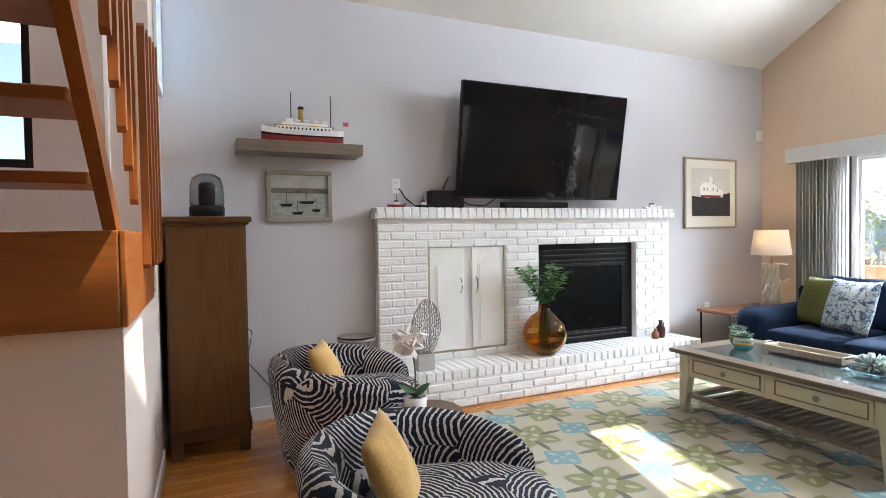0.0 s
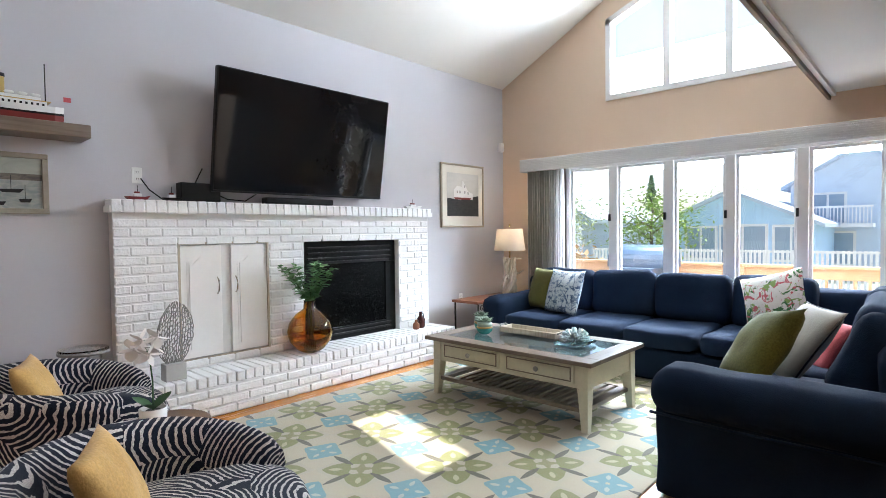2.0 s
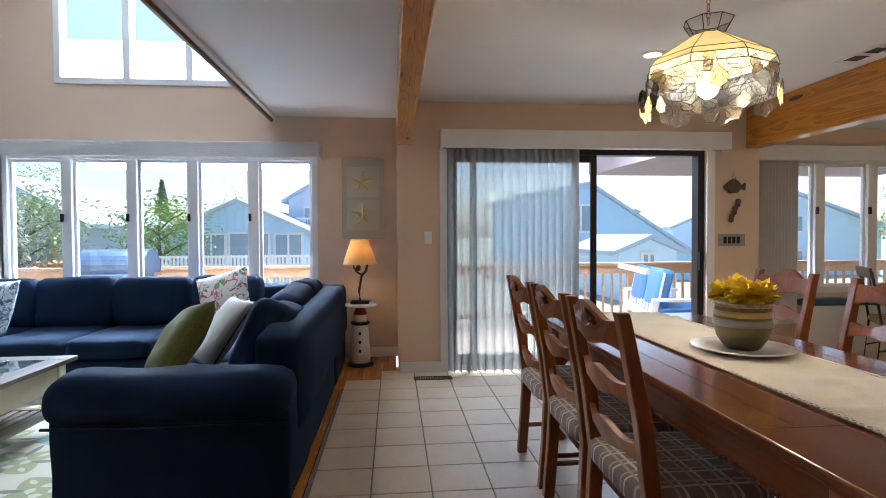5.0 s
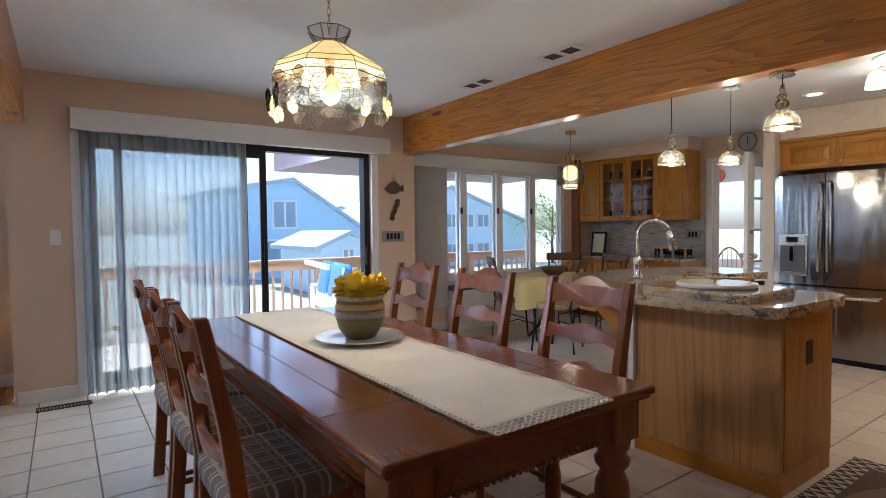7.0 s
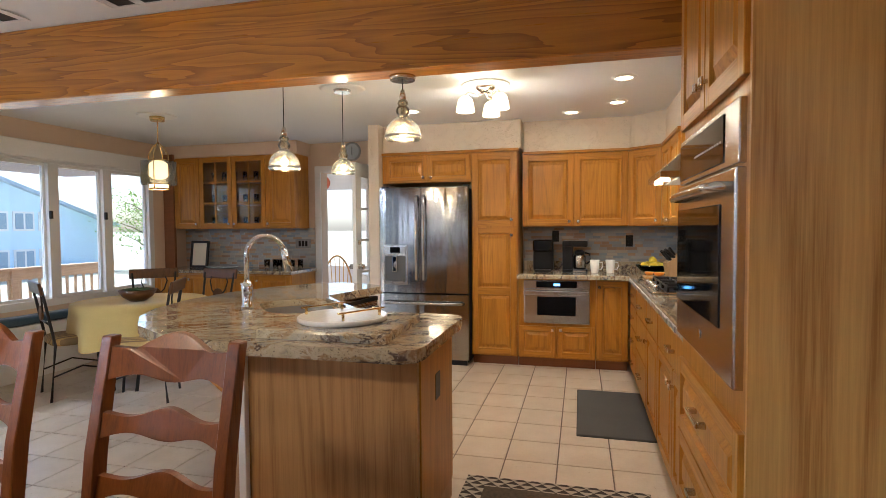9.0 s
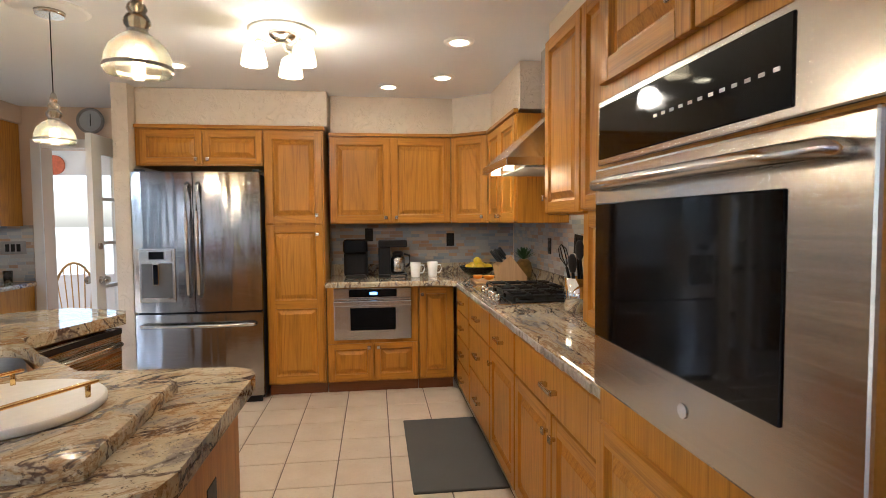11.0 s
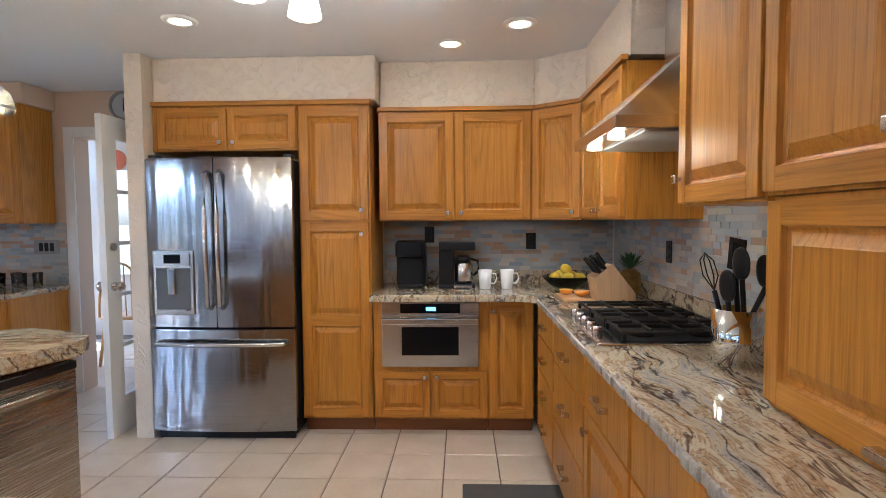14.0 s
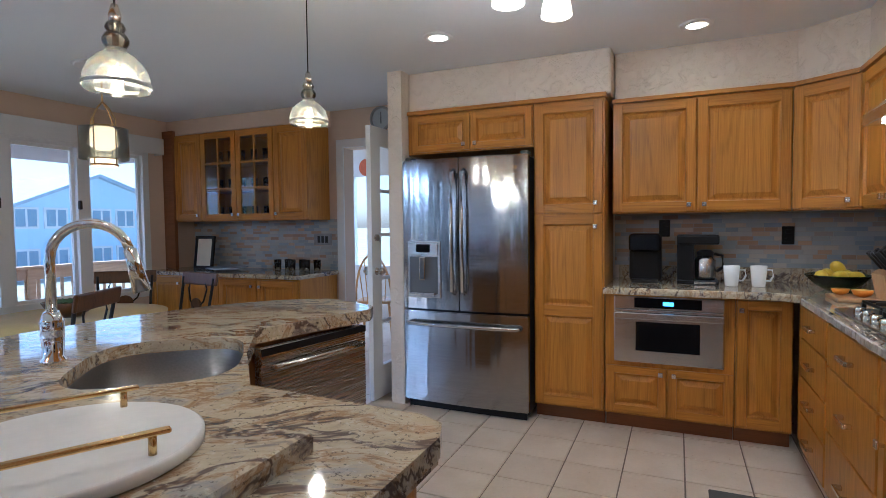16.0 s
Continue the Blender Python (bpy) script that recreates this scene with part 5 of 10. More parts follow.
little_boat(2.42, 0.08, RED, "small white and red toy boat on the mantel")
little_boat(2.65, 0.07, BLACK, "small black and white toy boat on the mantel")
little_boat(5.12, 0.12, WHITE, "long white toy boat with red roof on the mantel")


def outlet(name, label, m, kind="outlet", mat_=None, n=2):
    t = thing(name, label, kind, m)
    part("plate", B(-0.035 * (n if kind == "switch" and n > 2 else 1), 0.035 * (n if kind == "switch" and n > 2 else 1), -0.006, 0, -0.058, 0.058, 0.003), mat_ or WHITE, t)
    k = n if kind == "switch" else 1
    for i in range(max(1, k if k > 2 else 1)):
        x = (i - (max(1, k if k > 2 else 1) - 1) / 2) * 0.045
        if kind == "outlet":
            for z in (-0.025, 0.025):
                part("socket", B(-0.016, 0.016, -0.008, -0.005, z - 0.014, z + 0.014, 0.002), mat_ or WHITE, t)
                for q in (-0.006, 0.006):
                    part("slot", B(q - 0.0015, q + 0.0015, -0.0088, -0.0078, z - 0.005, z + 0.006), BLACK, t)
        else:
            part("rocker", B(x - 0.016, x + 0.016, -0.009, -0.005, -0.033, 0.033, 0.003), BLACK if mat_ is PEWTER else WHITE, t)
    return t


outlet("outlet", "white double outlet above the mantel", pose(2.45, FY - 0.001, 1.76))
outlet("outlet", "white wall outlet beside the hearth", pose(6.0, FY - 0.001, 0.52))
outlet("outlet", "white wall outlet below the stair", pose(0.751, 3.55, 0.35, 0, 0, 90))
outlet("light_switch", "white rocker light switch on the wall", pose(DX - 0.001, -0.6, 1.25, 0, 0, -90), "switch")
bm = tube(bmesh.new(), [(2.47, 4.475, 1.74), (2.52, 4.46, 1.66), (2.6, 4.46, 1.6), (2.74, 4.46, 1.595), (2.82, 4.46, 1.66), (2.87, 4.44, 1.78), (2.9, 4.44, 1.84)], 0.005, 6)
solo("cable", bm, BLACK, "black power cable looping behind the television", "cable")
bm = tube(bmesh.new(), [(3.0, 4.45, 1.65), (3.1, 4.45, 1.61), (3.25, 4.45, 1.6), (3.35, 4.45, 1.66)], 0.005, 6)
solo("cable", bm, BLACK, "thin black cable under the television", "cable")
sen = thing("motion_sensor", "small white alarm sensor high on the wall", "sensor", pose(6.82, FY - 0.001, 2.42))
part("body", B(-0.035, 0.035, -0.05, 0, -0.06, 0.06, 0.012), WHITE, sen)
part("lens", B(-0.022, 0.022, -0.054, -0.048, -0.045, 0.0, 0.004), PORCELAIN, sen)
bm = bmesh.new()

# ---- on the hearth ----
HZ = 0.302
vase = thing("glass_vase", "round amber glass vase holding green branches", "vase", pose(3.7, 4.22, HZ))
bm = lathe(bmesh.new(), [(0.07, 0.0), (0.12, 0.03), (0.175, 0.1), (0.195, 0.18), (0.175, 0.26), (0.12, 0.33), (0.055, 0.375), (0.05, 0.44), (0.056, 0.445), (0.046, 0.445), (0.046, 0.375), (0.115, 0.322), (0.168, 0.255), (0.187, 0.18), (0.168, 0.105), (0.115, 0.038), (0.06, 0.01)], 40)
part("globe", bm, AMBER, vase)
part("water", lathe(bmesh.new(), [(0.06, 0.012), (0.11, 0.04), (0.16, 0.1), (0.165, 0.12)], 30), glass("water", (0.8, 0.55, 0.2), 0.0, 1.33), vase)
rs = random.Random(4)
for k in range(7):
    a, L = k * 0.9, 0.3 + 0.1 * rs.random()
    dx, dy = math.cos(a) * 0.27 * rs.uniform(0.5, 1.1), math.sin(a) * 0.15
    pts = [(rs.uniform(-0.05, 0.05), 0, 0.06), (0.01 * math.cos(a), 0.01 * math.sin(a), 0.42), (dx * 0.5, dy * 0.5, 0.42 + L * 0.5), (dx, dy, 0.42 + L)]
    br = part("branch", tube(bmesh.new(), pts, 0.004, 5, True, 0.002), plain("green_stem", (0.09, 0.12, 0.04), 0.6), vase)
    bm = bmesh.new()
    for q in range(46):
        t = 0.1 + 0.9 * q / 46
        p = Vector(pts[1]).lerp(Vector(pts[2]), t * 2) if t < 0.5 else Vector(pts[2]).lerp(Vector(pts[3]), t * 2 - 1)
        b2 = rs.uniform(0, 6.28)
        d = Vector((math.cos(b2), math.sin(b2) * 0.8, rs.uniform(-0.2, 0.6))).normalized()
        leaf_blade(bm, p, p + d * rs.uniform(0.045, 0.075), 0.024, 0.008, 3)
    part("leaves", bm, VLEAF, br)
fan = thing("sea_fan_sculpture", "silver sea-fan coral sculpture on a stone block", "sculpture", pose(2.56, 4.2, HZ))
part("base", B(-0.07, 0.07, -0.05, 0.05, 0, 0.12, 0.004), CONCRETE, fan)
bm = bmesh.new()
rf = random.Random(7)


def fan_point(c, r):
    """A knot of the coral net: column c from -1 to 1, height r from 0 to 1."""
    w = 0.125 * math.sin(math.pi * min(0.97, 0.06 + 0.8 * r)) ** 0.6
    return (c * w + 0.03 * r + rf.uniform(-0.004, 0.004), rf.uniform(-0.003, 0.003), 0.115 + (0.44 - 0.06 * abs(c) ** 2) * r + rf.uniform(-0.006, 0.006))


NC, NR = 14, 24
net = [[fan_point(2 * i / NC - 1, j / NR) for i in range(NC + 1)] for j in range(NR + 1)]
for j in range(NR):
    for i in range(NC + 1):
        if rf.random() < 0.94:
            tube(bm, [net[j][i], net[j + 1][i]], 0.0036, 4, False)
        if i < NC and rf.random() < 0.75:
            tube(bm, [net[j][i], net[j + 1][i + 1] if (i + j) % 2 else net[j][i + 1]], 0.003, 4, False)
part("fan", bm, PEWTER, fan)
for x, y, h, r, c in ((5.13, 4.3, 0.17, 0.045, RED), (5.03, 4.27, 0.1, 0.035, plain("copper_clay", (0.28, 0.1, 0.05), 0.4))):
    t = thing("stoneware_jug", "small brown stoneware jug on the hearth", "jug", pose(x, y, HZ), "little jugs on the hearth")
    part("body", lathe(bmesh.new(), [(r * 0.8, 0), (r, h * 0.1), (r, h * 0.55), (r * 0.45, h * 0.75), (r * 0.38, h * 0.9), (r * 0.48, h), (r * 0.3, h)], 20), plain("brown_glaze", (0.07, 0.02, 0.015), 0.25, var=0.3) if h > 0.15 else c, t)
    part("handle", tube(bmesh.new(), [(r * 0.4, 0, h * 0.88), (r * 0.9, 0, h * 0.85), (r * 0.9, 0, h * 0.65)], r * 0.12, 6), BLACK, t)
pst = thing("plant_stand", "small round glass-topped metal stand by the wall", "stand", pose(2.02, 4.2, 0))
part("top", lathe(bmesh.new(), [(0.13, 0.6), (0.14, 0.604), (0.14, 0.614), (0.13, 0.617)], 24), CLEAR, pst)
part("ring", shell(bmesh.new(), [(0.128, 0.585), (0.142, 0.585), (0.142, 0.602), (0.128, 0.602), (0.128, 0.585)], 24), PEWTER, pst)
for k in range(3):
    a = k * 2.09 + 0.5
    part("leg", tube(bmesh.new(), [(0.13 * math.cos(a), 0.13 * math.sin(a), 0.59), (0.1 * math.cos(a), 0.1 * math.sin(a), 0.3), (0.13 * math.cos(a), 0.13 * math.sin(a), 0.0)], 0.008, 6), PEWTER, pst)

# ---- corner table and driftwood lamp ----
ctab = thing("end_table", "small iron end table with a wooden top", "end table", pose(6.1, 4.12, 0))
part("top", B(-0.45, 0.45, -0.18, 0.2, 0.52, 0.55, 0.006), wood("red_table_top", (0.1, 0.03, 0.015), (0.24, 0.09, 0.045), 0), ctab)
for x in (-0.42, 0.42):
    for y in (-0.17, 0.17):
        part("leg", tube(bmesh.new(), [(x, y, 0.52), (x, y, 0.0)], 0.011, 6), IRON, ctab)
part("rail", tube(bmesh.new(), [(-0.42, -0.17, 0.42), (0.42, -0.17, 0.42)], 0.007, 6), IRON, ctab)
for k in range(7):
    c = -0.36 + k * 0.12
    part("scroll", tube(bmesh.new(), [(c + 0.04 * math.cos(t) * (1 - t / 9), -0.17, 0.47 + 0.04 * math.sin(t) * (1 - t / 9)) for t in [i * 0.6 for i in range(13)]], 0.005, 5), IRON, ctab)


def lampshade(bm, r0, r1, h):
    return shell(bm, [(r0, 0), (r1, h), (r1 - 0.006, h), (r0 - 0.006, 0), (r0, 0)], 32)


def shade_mat(name, col, strength):
    n = N(name)
    v = n.coord()
    n.set(Base_Color=n.ramp(n.noise(v, 160, 2), [(0.3, mul(col, 0.9)), (0.7, col)]), Roughness=0.85, Transmission_Weight=0.25, Subsurface_Weight=0.0)
    return n.m


def translucent_shade(name, col):
    """Lamp cloth that lets its bulb glow through."""
    n = N(name)
    n.set(Base_Color=col, Roughness=0.9)
    tr = n.add("ShaderNodeBsdfTranslucent")
    n.put(tr.inputs[0], n.ramp(n.noise(n.coord(), 180, 2), [(0.3, mul(col, 0.88)), (0.7, col)]))
    mx = n.add("ShaderNodeMixShader")
    mx.inputs[0].default_value = 0.55
    n.t.links.new(n.b.outputs[0], mx.inputs[1])
    n.t.links.new(tr.outputs[0], mx.inputs[2])
    n.t.links.new(mx.outputs[0], n.t.nodes["Material Output"].inputs[0])
    return n.m


dl = thing("table_lamp", "driftwood table lamp with a white cloth shade, lit", "lamp", pose(6.43, 4.06, 0.551))
rd = random.Random(11)
for k in range(9):
    a = k * 0.7
    pts = [Vector((0.07 * math.cos(a), 0.06 * math.sin(a), 0.0))]
    for j in range(1, 6):
        pts.append(Vector((0.06 * math.cos(a + j * 0.5) + rd.uniform(-0.02, 0.02), 0.05 * math.sin(a + j * 0.5) + rd.uniform(-0.02, 0.02), j * 0.09)))
    part("driftwood_piece", tube(bmesh.new(), pts, 0.036, 7, True, 0.018), DRIFT, dl)
for pts in ([(-0.05, -0.02, 0.2), (-0.14, -0.05, 0.24), (-0.2, -0.06, 0.17), (-0.27, -0.08, 0.13)], [(-0.04, 0.02, 0.4), (-0.12, -0.03, 0.42)], [(0.03, -0.03, 0.42), (0.1, -0.05, 0.44), (0.17, -0.06, 0.43)], [(0.04, -0.02, 0.25), (0.12, -0.06, 0.26), (0.2, -0.07, 0.29)], [(-0.1, -0.04, 0.23), (-0.17, -0.07, 0.27)]):
    part("twig", tube(bmesh.new(), pts, 0.016, 6, True, 0.006), DRIFT, dl)
part("stem", tube(bmesh.new(), [(0, 0, 0.42), (0, 0, 0.62)], 0.008, 8), BRASS, dl)
part("shade", turn(lampshade(bmesh.new(), 0.19, 0.155, 0.26), pose(0, 0, 0.54)), translucent_shade("white_shade_cloth", (0.85, 0.78, 0.68)), dl, "white cloth drum shade")
part("finial", lathe(bmesh.new(), [(0.005, 0.83), (0.01, 0.845), (0.004, 0.86)], 8), BRASS, dl)
part("light_bulb", cushion(bmesh.new(), 0.05, 0.05, 0.07, 0, 0, 0.67, 1.0, 8, 0), glow("warm_bulb", (1.0, 0.6, 0.25), 12.0), dl)
bulb("lamp_corner", (6.43, 4.06, 1.26), 3.0)

# ---- lighthouse table, branch lamp, starfish ----
lh = thing("lighthouse_table", "white painted lighthouse pedestal table with round top", "side table", pose(6.55, 0.05, 0))
part("tower", lathe(bmesh.new(), [(0.1, 0.02), (0.075, 0.4)], 8), WHITE, lh)
part("plinth", lathe(bmesh.new(), [(0.135, 0), (0.135, 0.02), (0.11, 0.03)], 20), BLACK, lh)
part("gallery", lathe(bmesh.new(), [(0.085, 0.4), (0.095, 0.41), (0.095, 0.425), (0.08, 0.43)], 20), BLACK, lh)
part("lantern_room", lathe(bmesh.new(), [(0.06, 0.43), (0.06, 0.5), (0.05, 0.51)], 12), WHITE, lh)
part("lantern_cap", lathe(bmesh.new(), [(0.07, 0.5), (0.05, 0.545), (0.03, 0.58)], 16), RED, lh)
part("top", lathe(bmesh.new(), [(0.14, 0.58), (0.16, 0.586), (0.16, 0.6), (0.15, 0.604)], 32), WHITE, lh)
for k in range(3):
    part("window", B(-0.1, -0.07, -0.012, 0.012, 0.14 + k * 0.085, 0.165 + k * 0.085), BLACK, lh)
bl = thing("table_lamp", "wrought-iron branch lamp with a lit cream shade", "lamp", pose(6.55, 0.05, 0.6045))
part("foot", B(-0.07, 0.07, -0.09, 0.09, 0, 0.03, 0.008), IRON, bl)
part("branch", tube(bmesh.new(), [(0, 0, 0.03), (0.01, 0.01, 0.12), (-0.01, -0.01, 0.24), (0, -0.02, 0.28), (0, -0.06, 0.32), (0, -0.075, 0.4)], 0.012, 8), IRON, bl)
part("branch", tube(bmesh.new(), [(0, -0.02, 0.28), (0, 0.03, 0.31), (0, 0.06, 0.36), (0, 0.06, 0.4)], 0.01, 8), IRON, bl)
part("iron_leaf", cushion(bmesh.new(), 0.02, 0.05, 0.06, 0, 0.015, 0.35, 0.9, 8, 0), IRON, bl)
part("crossbar", tube(bmesh.new(), [(0, -0.075, 0.4), (0, 0.06, 0.4)], 0.006, 6), IRON, bl)
part("shade", turn(lampshade(bmesh.new(), 0.165, 0.085, 0.24), pose(0, 0, 0.39)), translucent_shade("cream_shade_cloth", (0.8, 0.6, 0.28)), bl, "cream cone shade")
part("light_bulb", cushion(bmesh.new(), 0.05, 0.05, 0.07, 0, 0, 0.49, 1.0, 8, 0), glow("warm_bulb_small", (1.0, 0.6, 0.25), 12.0), bl)
bulb("lamp_branch", (6.55, 0.05, 1.12), 4.5, (1.0, 0.6, 0.26))
star = thing("starfish_panel", "tall pale panel with two gilt starfish on the wall", "wall art", pose(WX - 0.001, 0.03, 1.656, 0, 0, -90))
part("panel", B(-0.217, 0.217, -0.025, 0, -0.418, 0.418, 0.003), plain("sage_grey_board", (0.36, 0.36, 0.3), 0.6, var=0.08), star)
for z in (0.17, -0.17):
    part("inset", B(-0.17, 0.17, -0.029, -0.024, z - 0.155, z + 0.155, 0.002), plain("pale_sage_board", (0.42, 0.41, 0.34), 0.6, var=0.08), star)
    bm = bmesh.new()
    c0 = bm.verts.new((0, -0.06, z))
    ring_, back = [], []
    for k in range(10):
        a = k * math.pi / 5 + 0.3
        r = 0.14 if k % 2 == 0 else 0.035
        ring_.append(bm.verts.new((math.cos(a) * r, -0.034, z + math.sin(a) * r)))
    for k in range(10):
        bm.faces.new((c0, ring_[k], ring_[(k + 1) % 10]))
    bm.faces.new(ring_[::-1])
    bmesh.ops.recalc_face_normals(bm, faces=bm.faces[:])
    part("starfish", bm, plain("gilt_starfish", (0.55, 0.42, 0.22), 0.45, 0.3, var=0.3, scale=20), star)

# ---- window dressings ----
VAL = plain("ribbed_valance_fabric", (0.66, 0.65, 0.64), 0.7, var=0.05)
v = thing("window_valance", "long white ribbed valance over the living room windows", "valance", pose(6.76, 2.25, 2.05))
wpart("front", B(6.65, 6.665, 0.45, 4.06, 2.05, 2.2, 0.004), VAL, v)
for y in (0.45, 4.046):
    wpart("end", B(6.666, 6.888, y, y + 0.014, 2.05, 2.2), VAL, v)
wpart("top", B(6.666, 6.888, 0.464, 4.045, 2.186, 2.2), VAL, v)
for k in range(7):
    wpart("rib", B(6.6465, 6.651, 0.455, 4.055, 2.06 + k * 0.019, 2.068 + k * 0.019, 0.0015), VAL, v)


def vertical_blind(name, label, x, y0, y1, z0, z1, n, mat_, deep=0.05):
    t = thing(name, label, "blind", pose(x, (y0 + y1) / 2, z0))
    for k in range(n):
        y = y0 + (y1 - y0) * (k + 0.5) / n
        bm = bmesh.new()
        pts = [(-deep, -0.006), (-deep * 0.3, 0.006), (deep * 0.3, 0.006), (deep, -0.006), (deep, -0.003), (deep * 0.3, 0.009), (-deep * 0.3, 0.009), (-deep, -0.003)]
        prism(bm, pts, z0, z1)
        turn(bm, pose(x, y, 0, 0, 0, 18))
        wpart("slat", bm, mat_, t)
    wpart("rail", B(x - 0.03, x + 0.03, y0, y1, z1 + 0.002, z1 + 0.03), TRIM, t)
    return t


BLIND = plain("pale_grey_blind_fabric", (0.6, 0.58, 0.56), 0.75, var=0.06, bump=0.1, bscale=300)
vertical_blind("vertical_blind", "grey vertical blind stacked beside the windows", 6.76, 3.5, 4.02, 0.06, 2.06, 15, BLIND)


# ---- kitchen materials ----
def granite(name, turn_z=0.0, across=9.0):
    """Polished stone with long flowing veins of cream, tan, grey and dark brown."""
    n = N(name)
    v = n.coord(rot=(0, 0, turn_z))
    nz = n.add("ShaderNodeTexNoise")
    n.put(nz.inputs["Vector"], v)
    nz.inputs["Scale"].default_value, nz.inputs["Detail"].default_value = 1.7, 3
    sc = n.add("ShaderNodeVectorMath", operation="SCALE")
    n.put(sc.inputs[0], nz.outputs["Color"])
    sc.inputs["Scale"].default_value = 0.42
    warp = n.add("ShaderNodeVectorMath", operation="ADD")
    n.put(warp.inputs[0], v)
    n.put(warp.inputs[1], sc.outputs[0])
    mp = n.add("ShaderNodeMapping")
    n.put(mp.inputs["Vector"], warp.outputs[0])
    mp.inputs["Scale"].default_value = (across, 1.5, 5.0)
    flow = n.noise(mp.outputs[0], 1.5, 7, 0.66, 0.3)
    c = n.ramp(flow, [(0.3, (0.1, 0.075, 0.065)), (0.37, (0.3, 0.26, 0.22)), (0.42, (0.5, 0.42, 0.28)), (0.48, (0.56, 0.48, 0.34)), (0.525, (0.34, 0.22, 0.11)), (0.56, (0.5, 0.42, 0.29)), (0.63, (0.36, 0.34, 0.31)), (0.68, (0.14, 0.1, 0.085)), (0.73, (0.46, 0.42, 0.36))])
    vein = n.math("ABSOLUTE", n.math("SUBTRACT", n.noise(mp.outputs[0], 0.85, 5, 0.6, 0.2), 0.5))
    c = n.mix(n.ramp(vein, [(0.006, (0.85, 0.85, 0.85)), (0.022, (0, 0, 0))]), c, (0.07, 0.042, 0.04))
    fleck = n.noise(v, 95, 3, 0.7)
    c = n.mix(n.ramp(fleck, [(0.58, (0, 0, 0)), (0.66, (0.75, 0.75, 0.75))]), c, (0.07, 0.05, 0.04))
    c = n.mix(n.ramp(n.noise(v, 55, 3, 0.7), [(0.58, (0, 0, 0)), (0.68, (0.6, 0.6, 0.6))]), c, (0.64, 0.58, 0.48))
    n.set(Base_Color=c, Roughness=0.07, Coat_Weight=0.3, Coat_Roughness=0.03)
    return n.m


GRANITE2 = granite("island_granite", 1.1, 5.0)
GRANITE = granite("brown_cream_granite")
GEDGE = plain("chiselled_granite_edge", (0.36, 0.33, 0.29), 0.4, var=0.6, scale=26, bump=0.7, bscale=60, dist=0.012)
RUBBER = plain("grey_rubber_mat", (0.075, 0.072, 0.065), 0.8, var=0.1, bump=0.3, bscale=200)


def frustum(bm, x0, x1, z0, z1, i, y0, y1):
    a = [bm.verts.new((x, y0, z)) for x, z in ((x0, z0), (x1, z0), (x1, z1), (x0, z1))]
    b_ = [bm.verts.new((x, y1, z)) for x, z in ((x0 + i, z0 + i), (x1 - i, z0 + i), (x1 - i, z1 - i), (x0 + i, z1 - i))]
    bm.faces.new(b_)
    for k in range(4):
        bm.faces.new((a[k], a[(k + 1) % 4], b_[(k + 1) % 4], b_[k]))
    bmesh.ops.recalc_face_normals(bm, faces=bm.faces[:])
    return bm


def door_front(parent, name, x0, x1, z0, z1, st=0.055, panels=1, flat=False, glazed=False):
    """A raised-panel oak front in the xz plane, facing -y, its back at y = 0."""
    g = 0.0025
    x0, x1, z0, z1 = x0 + g, x1 - g, z0 + g, z1 - g
    f = bmesh.new()
    if flat:
        box(f, x0, x1, -0.02, -0.001, z0, z1, 0.005)
        return part(name, f, OAK, parent)
    box(f, x0, x0 + st, -0.02, -0.001, z0, z1, 0.003)
    d = part(name, f, OAK, parent)
    part("stile", B(x1 - st, x1, -0.02, -0.001, z0, z1, 0.003), OAK, d)
    zs = [z0 + (z1 - z0) * k / panels for k in range(panels + 1)]
    for za, zb in [(z0, z0 + st), (z1 - st, z1)] + [(z - st * 0.6, z + st * 0.6) for z in zs[1:-1]]:
        part("rail", B(x0 + st, x1 - st, -0.0195, -0.001, za, zb), OAKX, d)
    for a, b_ in zip(zs, zs[1:]):
        za, zb = a + (st if a == z0 else st * 0.6), b_ - (st if b_ == z1 else st * 0.6)
        if glazed:
            part("pane", B(x0 + st, x1 - st, -0.011, -0.008, za, zb), CLEAR, d)
            gb = bmesh.new()
            xm = (x0 + x1) / 2
            box(gb, xm - 0.008, xm + 0.008, -0.019, -0.004, za, zb)
            for k in (1, 2):
                zz = za + (zb - za) * k / 3
                box(gb, x0 + st, xm - 0.008, -0.018, -0.004, zz - 0.008, zz + 0.008)
                box(gb, xm + 0.008, x1 - st, -0.018, -0.004, zz - 0.008, zz + 0.008)
            part("glazing_bar", gb, OAK, d)
        else:
            pn, last = bmesh.new(), None
            for i_, y_ in ((0.0, -0.0185), (0.005, -0.007), (0.012, -0.003), (0.016, -0.0035), (0.042, -0.0165), (0.045, -0.0185)):
                now = [pn.verts.new((x, y_, z)) for x, z in ((x0 + st + i_, za + i_), (x1 - st - i_, za + i_), (x1 - st - i_, zb - i_), (x0 + st + i_, zb - i_))]
                for k in range(4):
                    if last:
                        pn.faces.new((last[k], last[(k + 1) % 4], now[(k + 1) % 4], now[k]))
                last = now
            pn.faces.new(last)
            bmesh.ops.recalc_face_normals(pn, faces=pn.faces[:])
            part("panel", pn, OAK, d)
    return d


def knob_on(door, x, z):
    bm = B(-0.006, 0.006, -0.038, -0.019, -0.006, 0.006)
    box(bm, -0.014, 0.014, -0.046, -0.034, -0.014, 0.014, 0.004)
    return part("knob", turn(bm, pose(x, 0, z)), NICKEL, door, "satin nickel square knob")


